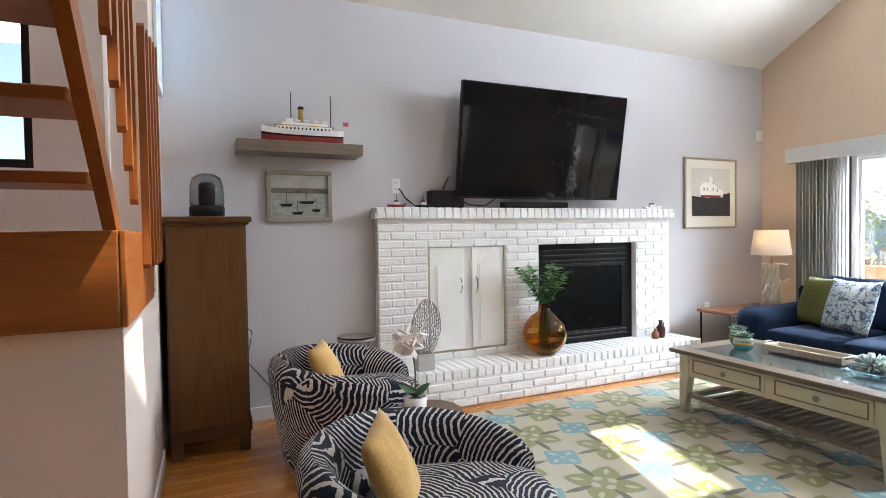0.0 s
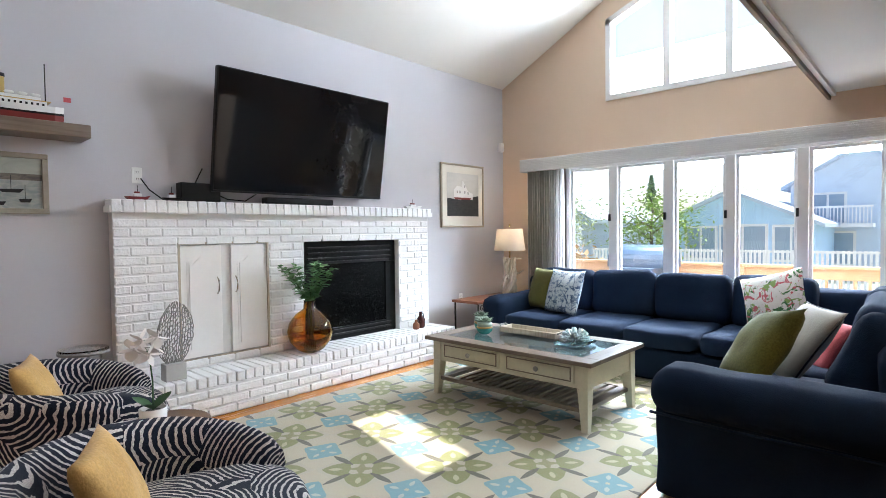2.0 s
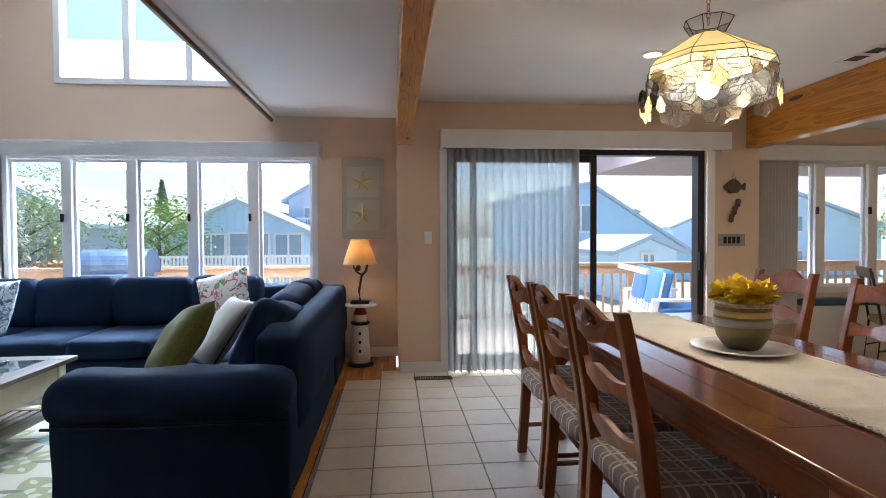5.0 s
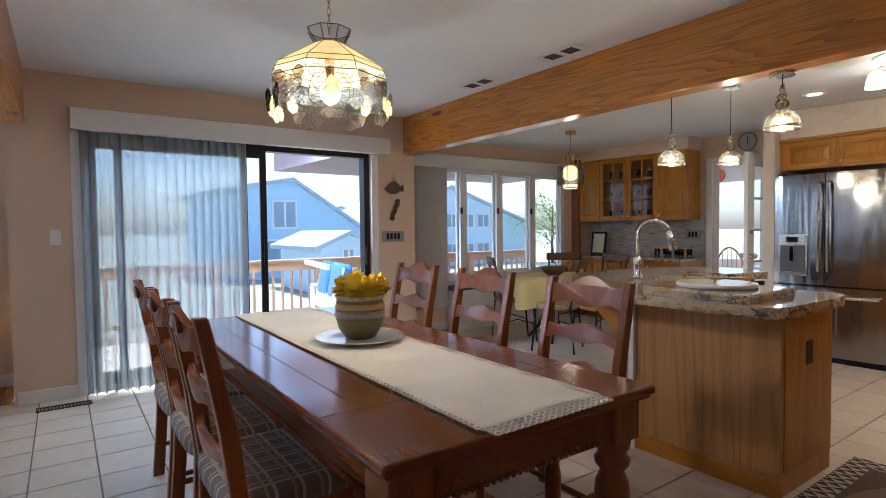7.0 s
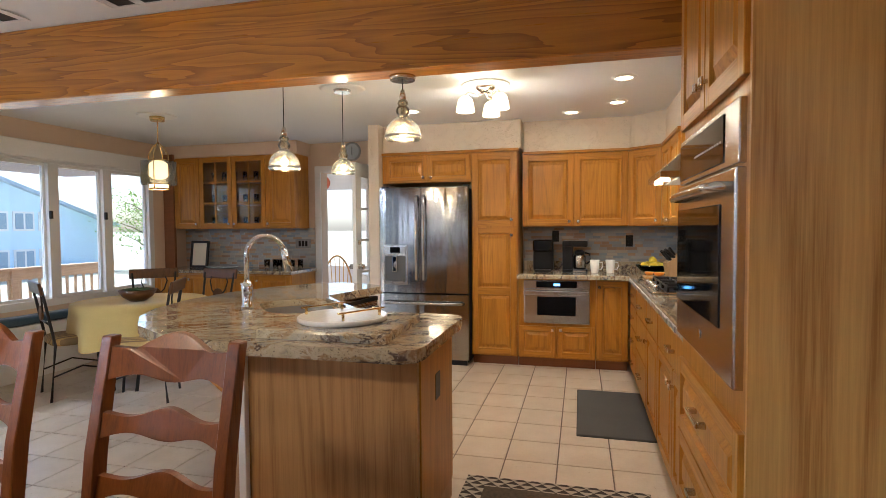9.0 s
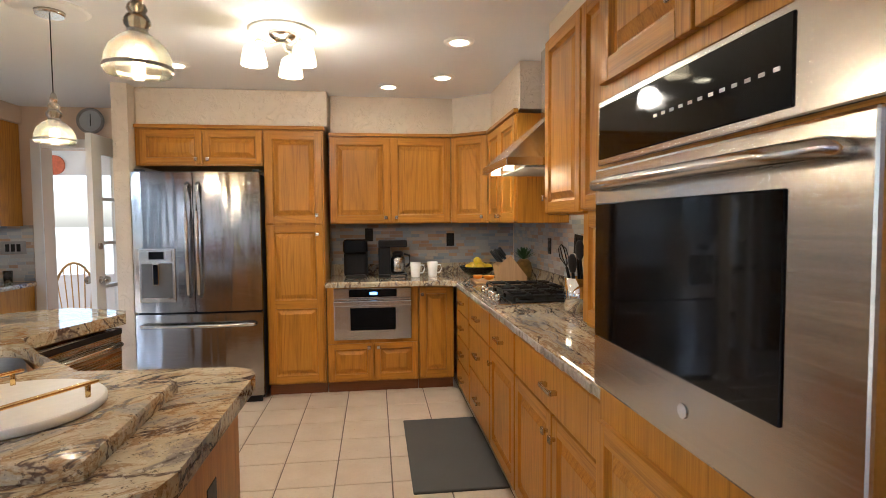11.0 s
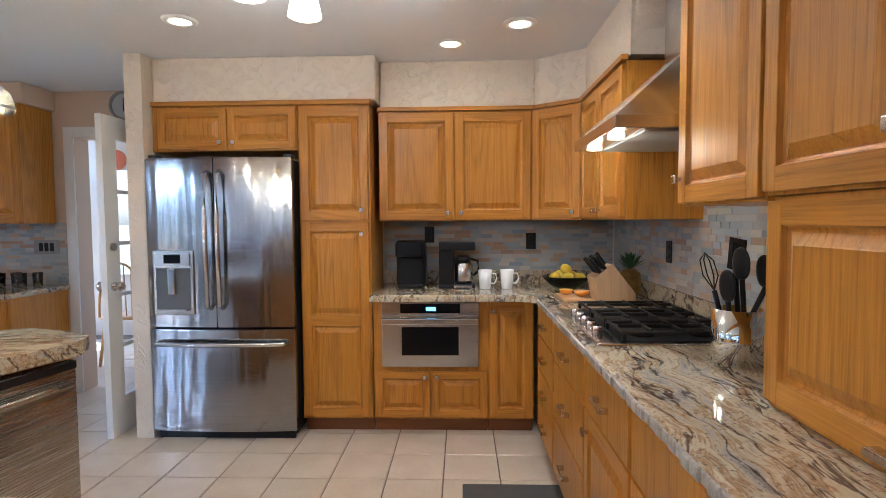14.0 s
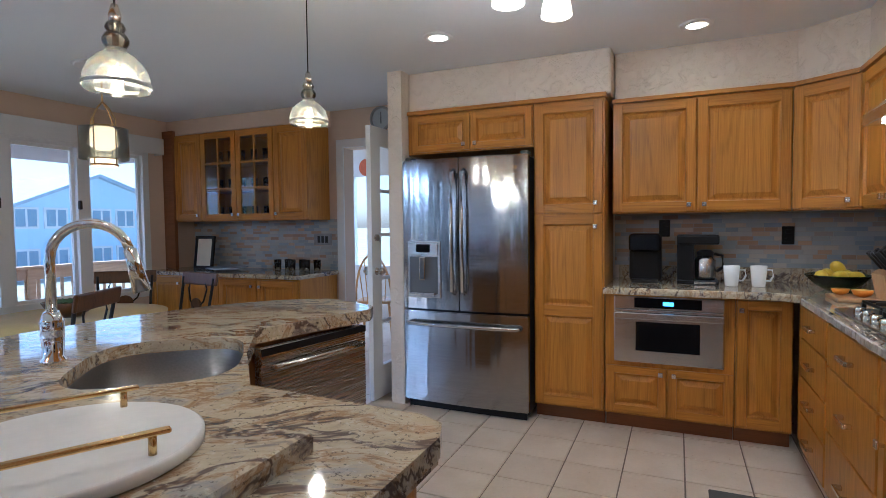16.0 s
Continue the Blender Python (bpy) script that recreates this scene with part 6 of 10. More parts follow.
def pull_on(door, x, z, L=0.11):
    pts = [(x - L / 2, -0.02, z), (x - L / 2, -0.045, z), (x - L / 4, -0.052, z), (x + L / 4, -0.052, z), (x + L / 2, -0.045, z), (x + L / 2, -0.02, z)]
    bm = bmesh.new()
    box(bm, x - L / 2, x + L / 2, -0.052, -0.045, z - 0.009, z + 0.009, 0.003)
    box(bm, x - L / 2, x - L / 2 + 0.022, -0.046, -0.02, z - 0.009, z + 0.009, 0.003)
    box(bm, x + L / 2 - 0.022, x + L / 2, -0.046, -0.02, z - 0.009, z + 0.009, 0.003)
    return part("pull", bm, NICKEL, door, "arched nickel drawer pull")


def cabinet(name, label, m, w, z0, z1, deep, fronts, kick=False, group="", side=True):
    """A cabinet unit. Fronts: (kind, x0, x1, z0, z1, knob x, knob z, panels)."""
    c = thing(name, label, "cabinet", m, group)
    part("body", B(0.001, w - 0.001, 0.0, deep, z0, z1, 0.002), OAK, c)
    if kick:
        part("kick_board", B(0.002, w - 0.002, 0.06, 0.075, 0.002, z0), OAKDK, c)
    for kind, x0, x1, a, b_, kx, kz, pn in fronts:
        if kind == "drawer":
            d = door_front(c, "drawer_front", x0, x1, a, b_, flat=True)
            pull_on(d, (x0 + x1) / 2, (a + b_) / 2, min(0.13, (x1 - x0) * 0.4))
        else:
            d = door_front(c, "cabinet_door", x0, x1, a, b_, 0.055 if b_ - a > 0.35 else 0.045, pn, False, kind == "glass")
            if kx is not None:
                knob_on(d, kx, kz)
    return c


def back(xmax, y):
    return pose(xmax, y, 0, 0, 0, 180)


def right(x, y0):
    return pose(x, y0, 0, 0, 0, 90)


# tall units round the refrigerator; local x runs from the high-x end
cabinet("tall_cabinet_unit", "tall honey oak pantry cabinet with raised panels", back(2.655, -6.54), 0.455, 0.1, 2.1, 0.5,
        [("door", 0.01, 0.445, 1.375, 2.085, 0.4, 1.44, 1), ("door", 0.01, 0.445, 0.115, 1.365, 0.4, 1.29, 2)], True)
cabinet("refrigerator_cabinet", "low honey oak cabinet above the refrigerator", back(3.588, -6.54), 0.93, 1.82, 2.1, 0.5,
        [("door", 0.04, 0.485, 1.83, 2.085, 0.445, 1.87, 1), ("door", 0.49, 0.925, 1.83, 2.085, 0.53, 1.87, 1)])
bm = B(2.19, 3.588, -6.6, -6.515, 2.101, 2.13, 0.006)
solo("cornice", bm, OAKX, "oak crown moulding over the tall cabinets", "moulding")
# wall units on the back wall
cabinet("wall_cabinet", "double honey oak wall cabinet over the counter", back(2.17, -6.69), 1.0, 1.37, 2.08, 0.355,
        [("door", 0.005, 0.495, 1.38, 2.07, 0.455, 1.42, 1), ("door", 0.5, 0.995, 1.38, 2.07, 0.54, 1.42, 1)])
ang = math.degrees(math.atan2(-6.47 + 6.685, 0.89 - 1.165))
c = cabinet("corner_cabinet", "angled honey oak corner wall cabinet", pose(1.168, -6.685, 0, 0, 0, ang), 0.35, 1.37, 2.08, 0.22,
            [("door", 0.005, 0.345, 1.38, 2.07, 0.3, 1.42, 1)])
cabinet("wall_cabinet", "honey oak wall cabinet beside the range hood", right(0.888, -6.47), 0.85, 1.37, 2.08, 0.35,
        [("door", 0.005, 0.42, 1.38, 2.07, 0.38, 1.42, 1), ("door", 0.425, 0.845, 1.38, 2.07, 0.47, 1.42, 1)])
bm = bmesh.new()
prism(bm, [(2.17, -6.66), (1.17, -6.66), (0.915, -6.47), (0.915, -5.61), (0.885, -5.61), (0.885, -6.48), (1.16, -6.69), (2.17, -6.69)], 2.081, 2.105)
solo("cornice", bm, OAKX, "thin oak crown moulding over the wall cabinets", "moulding")
# wall units near the oven
cabinet("wall_cabinet", "tall honey oak wall cabinet next to the hood", right(0.9, -4.96), 0.49, 1.413, 2.32, 0.36,
        [("door", 0.005, 0.485, 1.42, 2.3, 0.03, 1.5, 1)])
cabinet("wall_cabinet", "pair of honey oak wall cabinets beside the oven", right(0.9, -4.468), 0.908, 1.425, 2.32, 0.36,
        [("door", 0.005, 0.45, 1.432, 2.3, 0.41, 1.525, 1), ("door", 0.455, 0.903, 1.432, 2.3, 0.49, 1.525, 1)])
ag = cabinet("appliance_garage", "oak appliance garage standing on the granite counter", right(0.885, -4.468), 0.908, 0.922, 1.424, 0.34, [])
d = door_front(ag, "cabinet_door", 0.005, 0.903, 0.94, 1.415)
pull_on(d, 0.47, 0.968, 0.2)
# oven tower
ot = cabinet("oven_tower", "tall honey oak oven cabinet", right(1.22, -3.555), 0.86, 0.1, 2.42, 0.68,
             [("door", 0.02, 0.425, 1.72, 2.4, 0.385, 1.8, 1), ("door", 0.43, 0.84, 1.72, 2.4, 0.47, 1.8, 1)], True)
for za, zb in ((0.6, 0.868), (0.33, 0.595), (0.115, 0.325)):
    d = door_front(ot, "drawer_front", 0.02, 0.84, za, zb, 0.05)
    pull_on(d, 0.43, (za + zb) / 2 + 0.03, 0.16)
# same oak as the fronts, with the light on this side put into its colour
part("end_panel", B(0.861, 0.876, -0.012, 0.69, 0.0, 2.45), wood("oak_end_panel_brightened", (0.38, 0.17, 0.034), (0.7, 0.39, 0.105), 2, 0.45, 0.75, 0.1, 1.0, 0.45), ot, "broad oak veneer end panel")
oven = thing("wall_oven", "stainless steel wall oven with black glass door", "oven", right(1.2, -3.555))
part("trim_frame", B(0.012, 0.805, -0.012, 0.3, 0.955, 1.685, 0.003), STEEL, oven)
part("control_panel", B(0.016, 0.8, -0.038, -0.0125, 1.52, 1.68, 0.004), STEEL, oven)
part("control_glass", B(0.03, 0.665, -0.041, -0.037, 1.535, 1.665, 0.002), BLACKG, oven)
for k in range(12):
    part("key_mark", B(0.3 + k * 0.03, 0.312 + k * 0.03, -0.0425, -0.0405, 1.59, 1.596), TRIM, oven)
od = part("oven_door", B(0.016, 0.8, -0.045, -0.0125, 0.96, 1.512, 0.006), STEEL, oven, "oven door")
part("window", B(0.03, 0.665, -0.0485, -0.044, 1.09, 1.425, 0.003), BLACKG, od, "black oven window")
part("handle", tube(bmesh.new(), [(0.09, -0.04, 1.465), (0.09, -0.075, 1.467), (0.2, -0.085, 1.467), (0.65, -0.085, 1.467), (0.76, -0.075, 1.467), (0.76, -0.04, 1.465)], 0.014, 10), STEEL, od)
part("badge", lathe(bmesh.new(), [(0.014, 0), (0.014, 0.003)], 16), CHROME, od).matrix_basis = pose(0.425, -0.045, 1.03, 90, 0, 0)

# base units: back wall
mb = cabinet("base_cabinet", "honey oak base cabinet around the microwave drawer", back(2.195, -6.54), 0.73, 0.1, 0.879, 0.5,
             [("door", 0.01, 0.365, 0.115, 0.415, 0.33, 0.38, 1), ("door", 0.37, 0.725, 0.115, 0.415, 0.405, 0.38, 1)], True)
mw = thing("microwave_drawer", "stainless microwave drawer built under the counter", "microwave", back(2.14, -6.54))
part("case", B(0.0, 0.62, -0.012, 0.02, 0.44, 0.855, 0.003), STEEL, mw)
part("control_panel", B(0.12, 0.5, -0.016, -0.011, 0.785, 0.845, 0.002), BLACKG, mw)
part("display", B(0.285, 0.345, -0.0175, -0.0155, 0.802, 0.825), glow("blue_display", (0.2, 0.55, 1.0), 2.0, (0.05, 0.1, 0.2)), mw)
md = part("drawer_front", B(0.005, 0.615, -0.03, -0.0125, 0.445, 0.775, 0.004), STEEL, mw)
part("window", B(0.13, 0.49, -0.033, -0.029, 0.52, 0.7, 0.002), BLACKG, md)
part("handle", B(0.0, 0.62, -0.055, -0.03, 0.715, 0.76, 0.008), STEEL, md)
cabinet("base_cabinet", "narrow honey oak base cabinet beside the microwave", back(1.464, -6.54), 0.29, 0.1, 0.879, 0.5,
        [("door", 0.005, 0.285, 0.115, 0.86, 0.03, 0.8, 1)], True)
# base units: range run
cabinet("base_cabinet", "honey oak corner drawer stack", right(1.155, -6.5), 0.68, 0.1, 0.879, 0.6,
        [("drawer", 0.15, 0.67, 0.7, 0.865, 0, 0, 1), ("drawer", 0.15, 0.67, 0.5, 0.695, 0, 0, 1), ("drawer", 0.15, 0.67, 0.31, 0.495, 0, 0, 1), ("drawer", 0.15, 0.67, 0.115, 0.305, 0, 0, 1)], True)
cabinet("base_cabinet", "wide honey oak drawers under the gas cooktop", right(1.155, -5.815), 0.66, 0.1, 0.879, 0.6,
        [("drawer", 0.005, 0.655, 0.68, 0.865, 0, 0, 1), ("drawer", 0.005, 0.655, 0.4, 0.675, 0, 0, 1), ("drawer", 0.005, 0.655, 0.115, 0.395, 0, 0, 1)], True)
cabinet("base_cabinet", "honey oak base cabinet with drawer and door", right(1.155, -5.15), 0.54, 0.1, 0.879, 0.6,
        [("drawer", 0.005, 0.535, 0.68, 0.865, 0, 0, 1), ("door", 0.005, 0.535, 0.115, 0.675, 0.06, 0.6, 1)], True)
cabinet("base_cabinet", "honey oak base cabinet beside the oven tower", right(1.155, -4.605), 1.045, 0.1, 0.879, 0.6,
        [("drawer", 0.005, 1.04, 0.68, 0.865, 0, 0, 1), ("door", 0.005, 0.52, 0.115, 0.675, 0.48, 0.6, 1), ("door", 0.525, 1.04, 0.115, 0.675, 0.565, 0.6, 1)], True)


def slab(outline, z0, z1, hole=None, edge=0.012):
    """A stone top from an outline, with an opening where a hole is given and an eased upper edge."""
    bm = bmesh.new()
    if hole is None:
        prism(bm, outline, z0, z1)
        top = [e for e in bm.edges if all(abs(v.co.z - z1) < 1e-5 for v in e.verts)]
        bmesh.ops.bevel(bm, geom=top, offset=edge, segments=2, affect="EDGES", profile=0.5)
        return bm
    loops = {}
    for z in (z0, z1):
        es = []
        for pts in (outline, hole):
            vs = [bm.verts.new((x, y, z)) for x, y in pts]
            loops[(z, pts is hole)] = vs
            es += [bm.edges.new((vs[i], vs[(i + 1) % len(vs)])) for i in range(len(vs))]
        bmesh.ops.triangle_fill(bm, use_beauty=True, use_dissolve=False, edges=es)
    for h in (False, True):
        a, b_ = loops[(z0, h)], loops[(z1, h)]
        for i in range(len(a)):
            bm.faces.new((a[i], a[(i + 1) % len(a)], b_[(i + 1) % len(a)], b_[i]))
    bmesh.ops.recalc_face_normals(bm, faces=bm.faces[:])
    return bm


wt = thing("worktop", "brown and cream granite worktop with chiselled edge", "worktop", pose(1.0, -6.0, 0.9))
wpart("stone", slab([(0.532, -3.56), (0.532, -7.048), (2.192, -7.048), (2.192, -6.39), (1.26, -6.39), (1.185, -6.31), (1.185, -3.56)], 0.88, 0.92), GRANITE, wt)
wpart("upstand", slab([(0.7, -7.048), (2.16, -7.048), (2.16, -7.022), (0.7, -7.022)], 0.9205, 1.01, None, 0.004), GRANITE, wt)
wpart("upstand", slab([(0.532, -7.02), (0.558, -7.02), (0.558, -4.48), (0.532, -4.48)], 0.9205, 1.01, None, 0.004), GRANITE, wt)
bm = bmesh.new()
for k in range(70):
    y = -6.28 + k * 0.0388
    w = random.uniform(-0.003, 0.004)
    box(bm, 1.183, 1.192 + w, y, y + 0.038, 0.882, 0.912, 0.003, 1)
wpart("chiselled_edge", bm, GEDGE, wt, "rough pale granite edge")

# cooktop
ck = thing("gas_cooktop", "stainless gas cooktop with black cast-iron grates", "cooktop", pose(0.86, -5.44, 0.9205))
part("plate", B(-0.25, 0.29, -0.38, 0.38, 0, 0.012, 0.005), STEEL, ck)
part("black_field", B(-0.23, 0.2, -0.36, 0.36, 0.0122, 0.016, 0.003), BLACK, ck)
for x in (-0.13, 0.09):
    for y in (-0.25, 0.0, 0.25):
        part("burner", lathe(bmesh.new(), [(0.05, 0.016), (0.05, 0.026), (0.03, 0.032)], 18, x, y), IRON, ck)
for gy in (-0.25, 0.0, 0.25):
    g = bmesh.new()
    for x in (-0.22, 0.19):
        box(g, x - 0.006, x + 0.006, gy - 0.115, gy + 0.115, 0.04, 0.052, 0.003, 1)
    for y in (-0.112, 0.112):
        box(g, -0.22, 0.19, gy + y - 0.006, gy + y + 0.006, 0.04, 0.052, 0.003, 1)
    for x in (-0.13, -0.02, 0.09):
        box(g, x - 0.005, x + 0.005, gy - 0.11, gy + 0.11, 0.043, 0.058, 0.003, 1)
    box(g, -0.21, 0.18, gy - 0.005, gy + 0.005, 0.043, 0.058, 0.003, 1)
    for x in (-0.22, 0.19):
        for y in (-0.11, 0.11):
            box(g, x - 0.007, x + 0.007, gy + y - 0.007, gy + y + 0.007, 0.016, 0.041)
    part("grate", g, IRON, ck)
for k in range(5):
    part("control_knob", lathe(bmesh.new(), [(0.02, 0.012), (0.021, 0.035), (0.016, 0.042)], 16, 0.245, -0.2 + k * 0.1), CHROME, ck)

# hood
hd = thing("range_hood", "stainless pyramid range hood with two small lamps", "range hood", pose(0.54, -5.29, 1.675))
part("canopy_rim", B(0.0, 0.58, -0.318, 0.318, 0.0, 0.045, 0.004), STEEL, hd)
bm = bmesh.new()
lo = [bm.verts.new(p) for p in ((0, -0.312, 0.045), (0.574, -0.312, 0.045), (0.574, 0.312, 0.045), (0, 0.312, 0.045))]
hi = [bm.verts.new(p) for p in ((0, -0.15, 0.33), (0.25, -0.15, 0.33), (0.25, 0.15, 0.33), (0, 0.15, 0.33))]
for i in range(4):
    bm.faces.new((lo[i], lo[(i + 1) % 4], hi[(i + 1) % 4], hi[i]))
bm.faces.new(lo)
bm.faces.new(hi)
bmesh.ops.recalc_face_normals(bm, faces=bm.faces[:])
part("canopy", bm, STEELV, hd)
part("flue", B(0.0, 0.25, -0.15, 0.15, 0.33, 0.733, 0.003), STEELV, hd)
part("filter", B(0.06, 0.47, -0.28, 0.28, -0.008, 0.0, 0.003), metal("hood_filter", (0.5, 0.49, 0.47), 0.6, 1), hd)
for y in (-0.2, 0.12):
    part("hood_lamp", lathe(bmesh.new(), [(0.03, -0.008), (0.03, -0.001)], 16, 0.52, y), glow("hood_bulb", (1.0, 0.78, 0.45), 6.0), hd)
    bulb("hood_light", (1.06, -5.29 + y, 1.62), 0.4, (1.0, 0.75, 0.45), 0.03)

# refrigerator
fr = thing("refrigerator", "stainless french-door refrigerator with water dispenser", "refrigerator", back(3.575, -6.42))
part("case", B(0.005, 0.905, 0.045, 0.6, 0.03, 1.755, 0.006), plain("charcoal_case", (0.02, 0.02, 0.021), 0.5), fr)


def bowed(x0, x1, z0, z1, bulge=0.022, n=10, deep=0.05, c=0.455, hw=0.45):
    bm = bmesh.new()
    pts = []
    for i in range(n + 1):
        x = x0 + (x1 - x0) * i / n
        u = (x - c) / hw
        pts.append((x, -bulge * (1 - u * u)))
    pts += [(x1, deep - 0.008), (x0, deep - 0.008)]
    prism(bm, pts, z0, z1)
    for f in bm.faces:
        f.smooth = False
    es = [e for e in bm.edges if abs(e.verts[0].co.z - e.verts[1].co.z) < 1e-5]
    bmesh.ops.bevel(bm, geom=es, offset=0.006, segments=2, affect="EDGES")
    return bm


FRS = metal("refrigerator_steel", (0.36, 0.36, 0.365), 0.12, 0)
_fb = next(nd for nd in FRS.node_tree.nodes if nd.type == "BUMP")
_fn, _fc = FRS.node_tree.nodes.new("ShaderNodeTexNoise"), FRS.node_tree.nodes.new("ShaderNodeTexCoord")
_fm, _f2 = FRS.node_tree.nodes.new("ShaderNodeMapping"), FRS.node_tree.nodes.new("ShaderNodeBump")
_fm.inputs["Scale"].default_value = (9.0, 1.0, 1.1)
_fn.inputs["Scale"].default_value, _fn.inputs["Detail"].default_value = 1.0, 1.5
_f2.inputs["Strength"].default_value, _f2.inputs["Distance"].default_value = 0.35, 0.02
FRS.node_tree.links.new(_fc.outputs["Object"], _fm.inputs[0])
FRS.node_tree.links.new(_fm.outputs[0], _fn.inputs["Vector"])
FRS.node_tree.links.new(_fn.outputs[0], _f2.inputs["Height"])
FRS.node_tree.links.new(_f2.outputs[0], _fb.inputs["Normal"])
fd1 = part("door", bowed(0.0, 0.432, 0.72, 1.765), FRS, fr, "stainless door with dispenser")
fd2 = part("door", bowed(0.438, 0.91, 0.72, 1.765), FRS, fr)
fd3 = part("freezer_drawer", bowed(0.0, 0.91, 0.06, 0.705), FRS, fr)
for x in (0.4, 0.475):
    part("handle", tube(bmesh.new(), [(x, -0.02, 0.84), (x, -0.07, 0.86), (x, -0.08, 1.2), (x, -0.08, 1.4), (x, -0.07, 1.66), (x, -0.02, 1.68)], 0.014, 10), STEELV, fd1 if x < 0.43 else fd2)
part("handle", tube(bmesh.new(), [(0.05, -0.01, 0.62), (0.06, -0.055, 0.622), (0.3, -0.075, 0.622), (0.62, -0.075, 0.622), (0.85, -0.055, 0.622), (0.86, -0.01, 0.62)], 0.014, 10), STEEL, fd3)
part("dispenser_frame", B(0.045, 0.3, -0.03, -0.004, 0.8, 1.2, 0.006), STEEL, fd1)
# flat plate, the hollow's shade is painted as dark grey
part("dispenser_recess", B(0.065, 0.28, -0.0325, -0.0285, 0.83, 1.09, 0.004), plain("recess_shade_grey", (0.1, 0.1, 0.1), 0.35), fd1)
part("dispenser_panel", B(0.065, 0.28, -0.04, -0.029, 1.1, 1.185, 0.004), STEEL, fd1)
part("dispenser_screen", B(0.12, 0.225, -0.042, -0.0395, 1.12, 1.175, 0.002), BLACKG, fd1)
part("dispenser_lever", B(0.15, 0.195, -0.06, -0.033, 0.93, 1.09, 0.006), CHROME, fd1)
part("drip_tray", B(0.08, 0.265, -0.06, -0.033, 0.822, 0.84, 0.004), STEEL, fd1)
part("badge", lathe(bmesh.new(), [(0.012, 0), (0.012, 0.004)], 14), CHROME, fd2).matrix_basis = pose(0.83, -0.006, 1.68, 90, 0, 0)
for x in (0.02, 0.86):
    part("hinge_cover", B(x, x + 0.05, 0.0, 0.08, 1.7655, 1.785, 0.004), plain("charcoal_hinge", (0.03, 0.03, 0.03), 0.5), fr)
part("foot_grille", B(0.02, 0.89, 0.03, 0.05, 0.0, 0.058, 0.003), BLACK, fr)

# ---- island ----
isl = thing("kitchen_island", "oak kitchen island with angled granite top and sink", "kitchen island", pose(2.9, -4.0, 0))
body = [(2.235, -3.33), (2.235, -3.92), (2.76, -3.97), (3.28, -4.58), (3.18, -5.14), (3.45, -5.2), (3.62, -4.7), (3.6, -4.1), (3.3, -3.6), (3.02, -3.33)]
ISLW = wood("oak_island_veneer", (0.3, 0.14, 0.042), (0.54, 0.29, 0.1), 2, 0.45, 0.8, 0.1, 1.0, 0.35)
wpart("kick_board", prism(bmesh.new(), [(x + (2.9 - x) * 0.005, y + (-4.1 - y) * 0.005) for x, y in body[::-1]], 0.0, 0.1), ISLW, isl)
wpart("baseboard", B(2.225, 3.02, -3.332, -3.318, 0.0, 0.09, 0.004), OAKX, isl)
wpart("corner_post", B(3.0, 3.035, -3.345, -3.3, 0.0, 0.88, 0.004), WHITE, isl)
out = [(2.25, -3.15), (2.19, -3.19), (2.175, -3.25), (2.175, -3.9), (2.2, -3.965), (2.26, -3.995), (2.74, -4.02), (3.0, -4.28), (3.24, -4.58), (3.2, -4.75), (3.09, -5.16), (3.13, -5.25), (3.3, -5.34), (3.5, -5.4), (3.72, -5.27), (3.9, -5.0), (4.02, -4.6), (4.03, -4.2), (3.95, -3.85), (3.82, -3.6), (3.62, -3.38), (3.35, -3.22), (3.05, -3.155)]
sx, sy, ca, sa = 3.18, -4.13, 0.66, -0.75
hole = []
for k in range(28):
    a = 2 * math.pi * k / 28
    u, w = math.copysign(abs(math.cos(a)) ** 0.6, math.cos(a)) * 0.29, math.copysign(abs(math.sin(a)) ** 0.6, math.sin(a)) * 0.225
    hole.append((sx + u * ca + w * -sa, sy + u * sa + w * ca))
wpart("body", slab(body, 0.1, 0.879, [(sx + (x - sx) * 1.02, sy + (y - sy) * 1.02) for x, y in hole]), ISLW, isl)
wpart("sink_floor", prism(bmesh.new(), hole, 0.3, 0.32), OAKDK, isl)
wpart("stone_top", slab(out, 0.88, 0.92, hole), GRANITE2, isl, "brown and cream granite top")
wpart("edge_moulding", slab([(x + (3.0 - x) * 0.006, y + (-4.2 - y) * 0.006) for x, y in out], 0.866, 0.8795, [(sx + (x - sx) * 1.04, sy + (y - sy) * 1.04) for x, y in hole]), GRANITE2, isl)
snk = bmesh.new()
r1 = [snk.verts.new((x, y, 0.879)) for x, y in hole]
r2 = [snk.verts.new((sx + (x - sx) * 0.93, sy + (y - sy) * 0.93, 0.74)) for x, y in hole]
r3 = [snk.verts.new((sx + (x - sx) * 0.8, sy + (y - sy) * 0.8, 0.71)) for x, y in hole]
for a, b_ in ((r1, r2), (r2, r3)):
    for i in range(28):
        snk.faces.new((a[i], a[(i + 1) % 28], b_[(i + 1) % 28], b_[i])).smooth = True
snk.faces.new(r3)
bmesh.ops.recalc_face_normals(snk, faces=snk.faces[:])
sk = wpart("sink_basin", snk, metal("satin_sink_steel", (0.3, 0.29, 0.28), 0.35, 0), isl, "undermounted stainless sink")
wpart("drain", lathe(bmesh.new(), [(0.04, 0.711), (0.04, 0.714), (0.02, 0.714)], 16, sx, sy), CHROME, sk)
bm = prism(bmesh.new(), [(3.07, 0.8785), (3.07, 0.62), (3.12, 0.66), (3.2, 0.72), (3.32, 0.82), (3.36, 0.8785)], -3.36, -3.31, 1)
wpart("corbel", bm, OAK, isl)
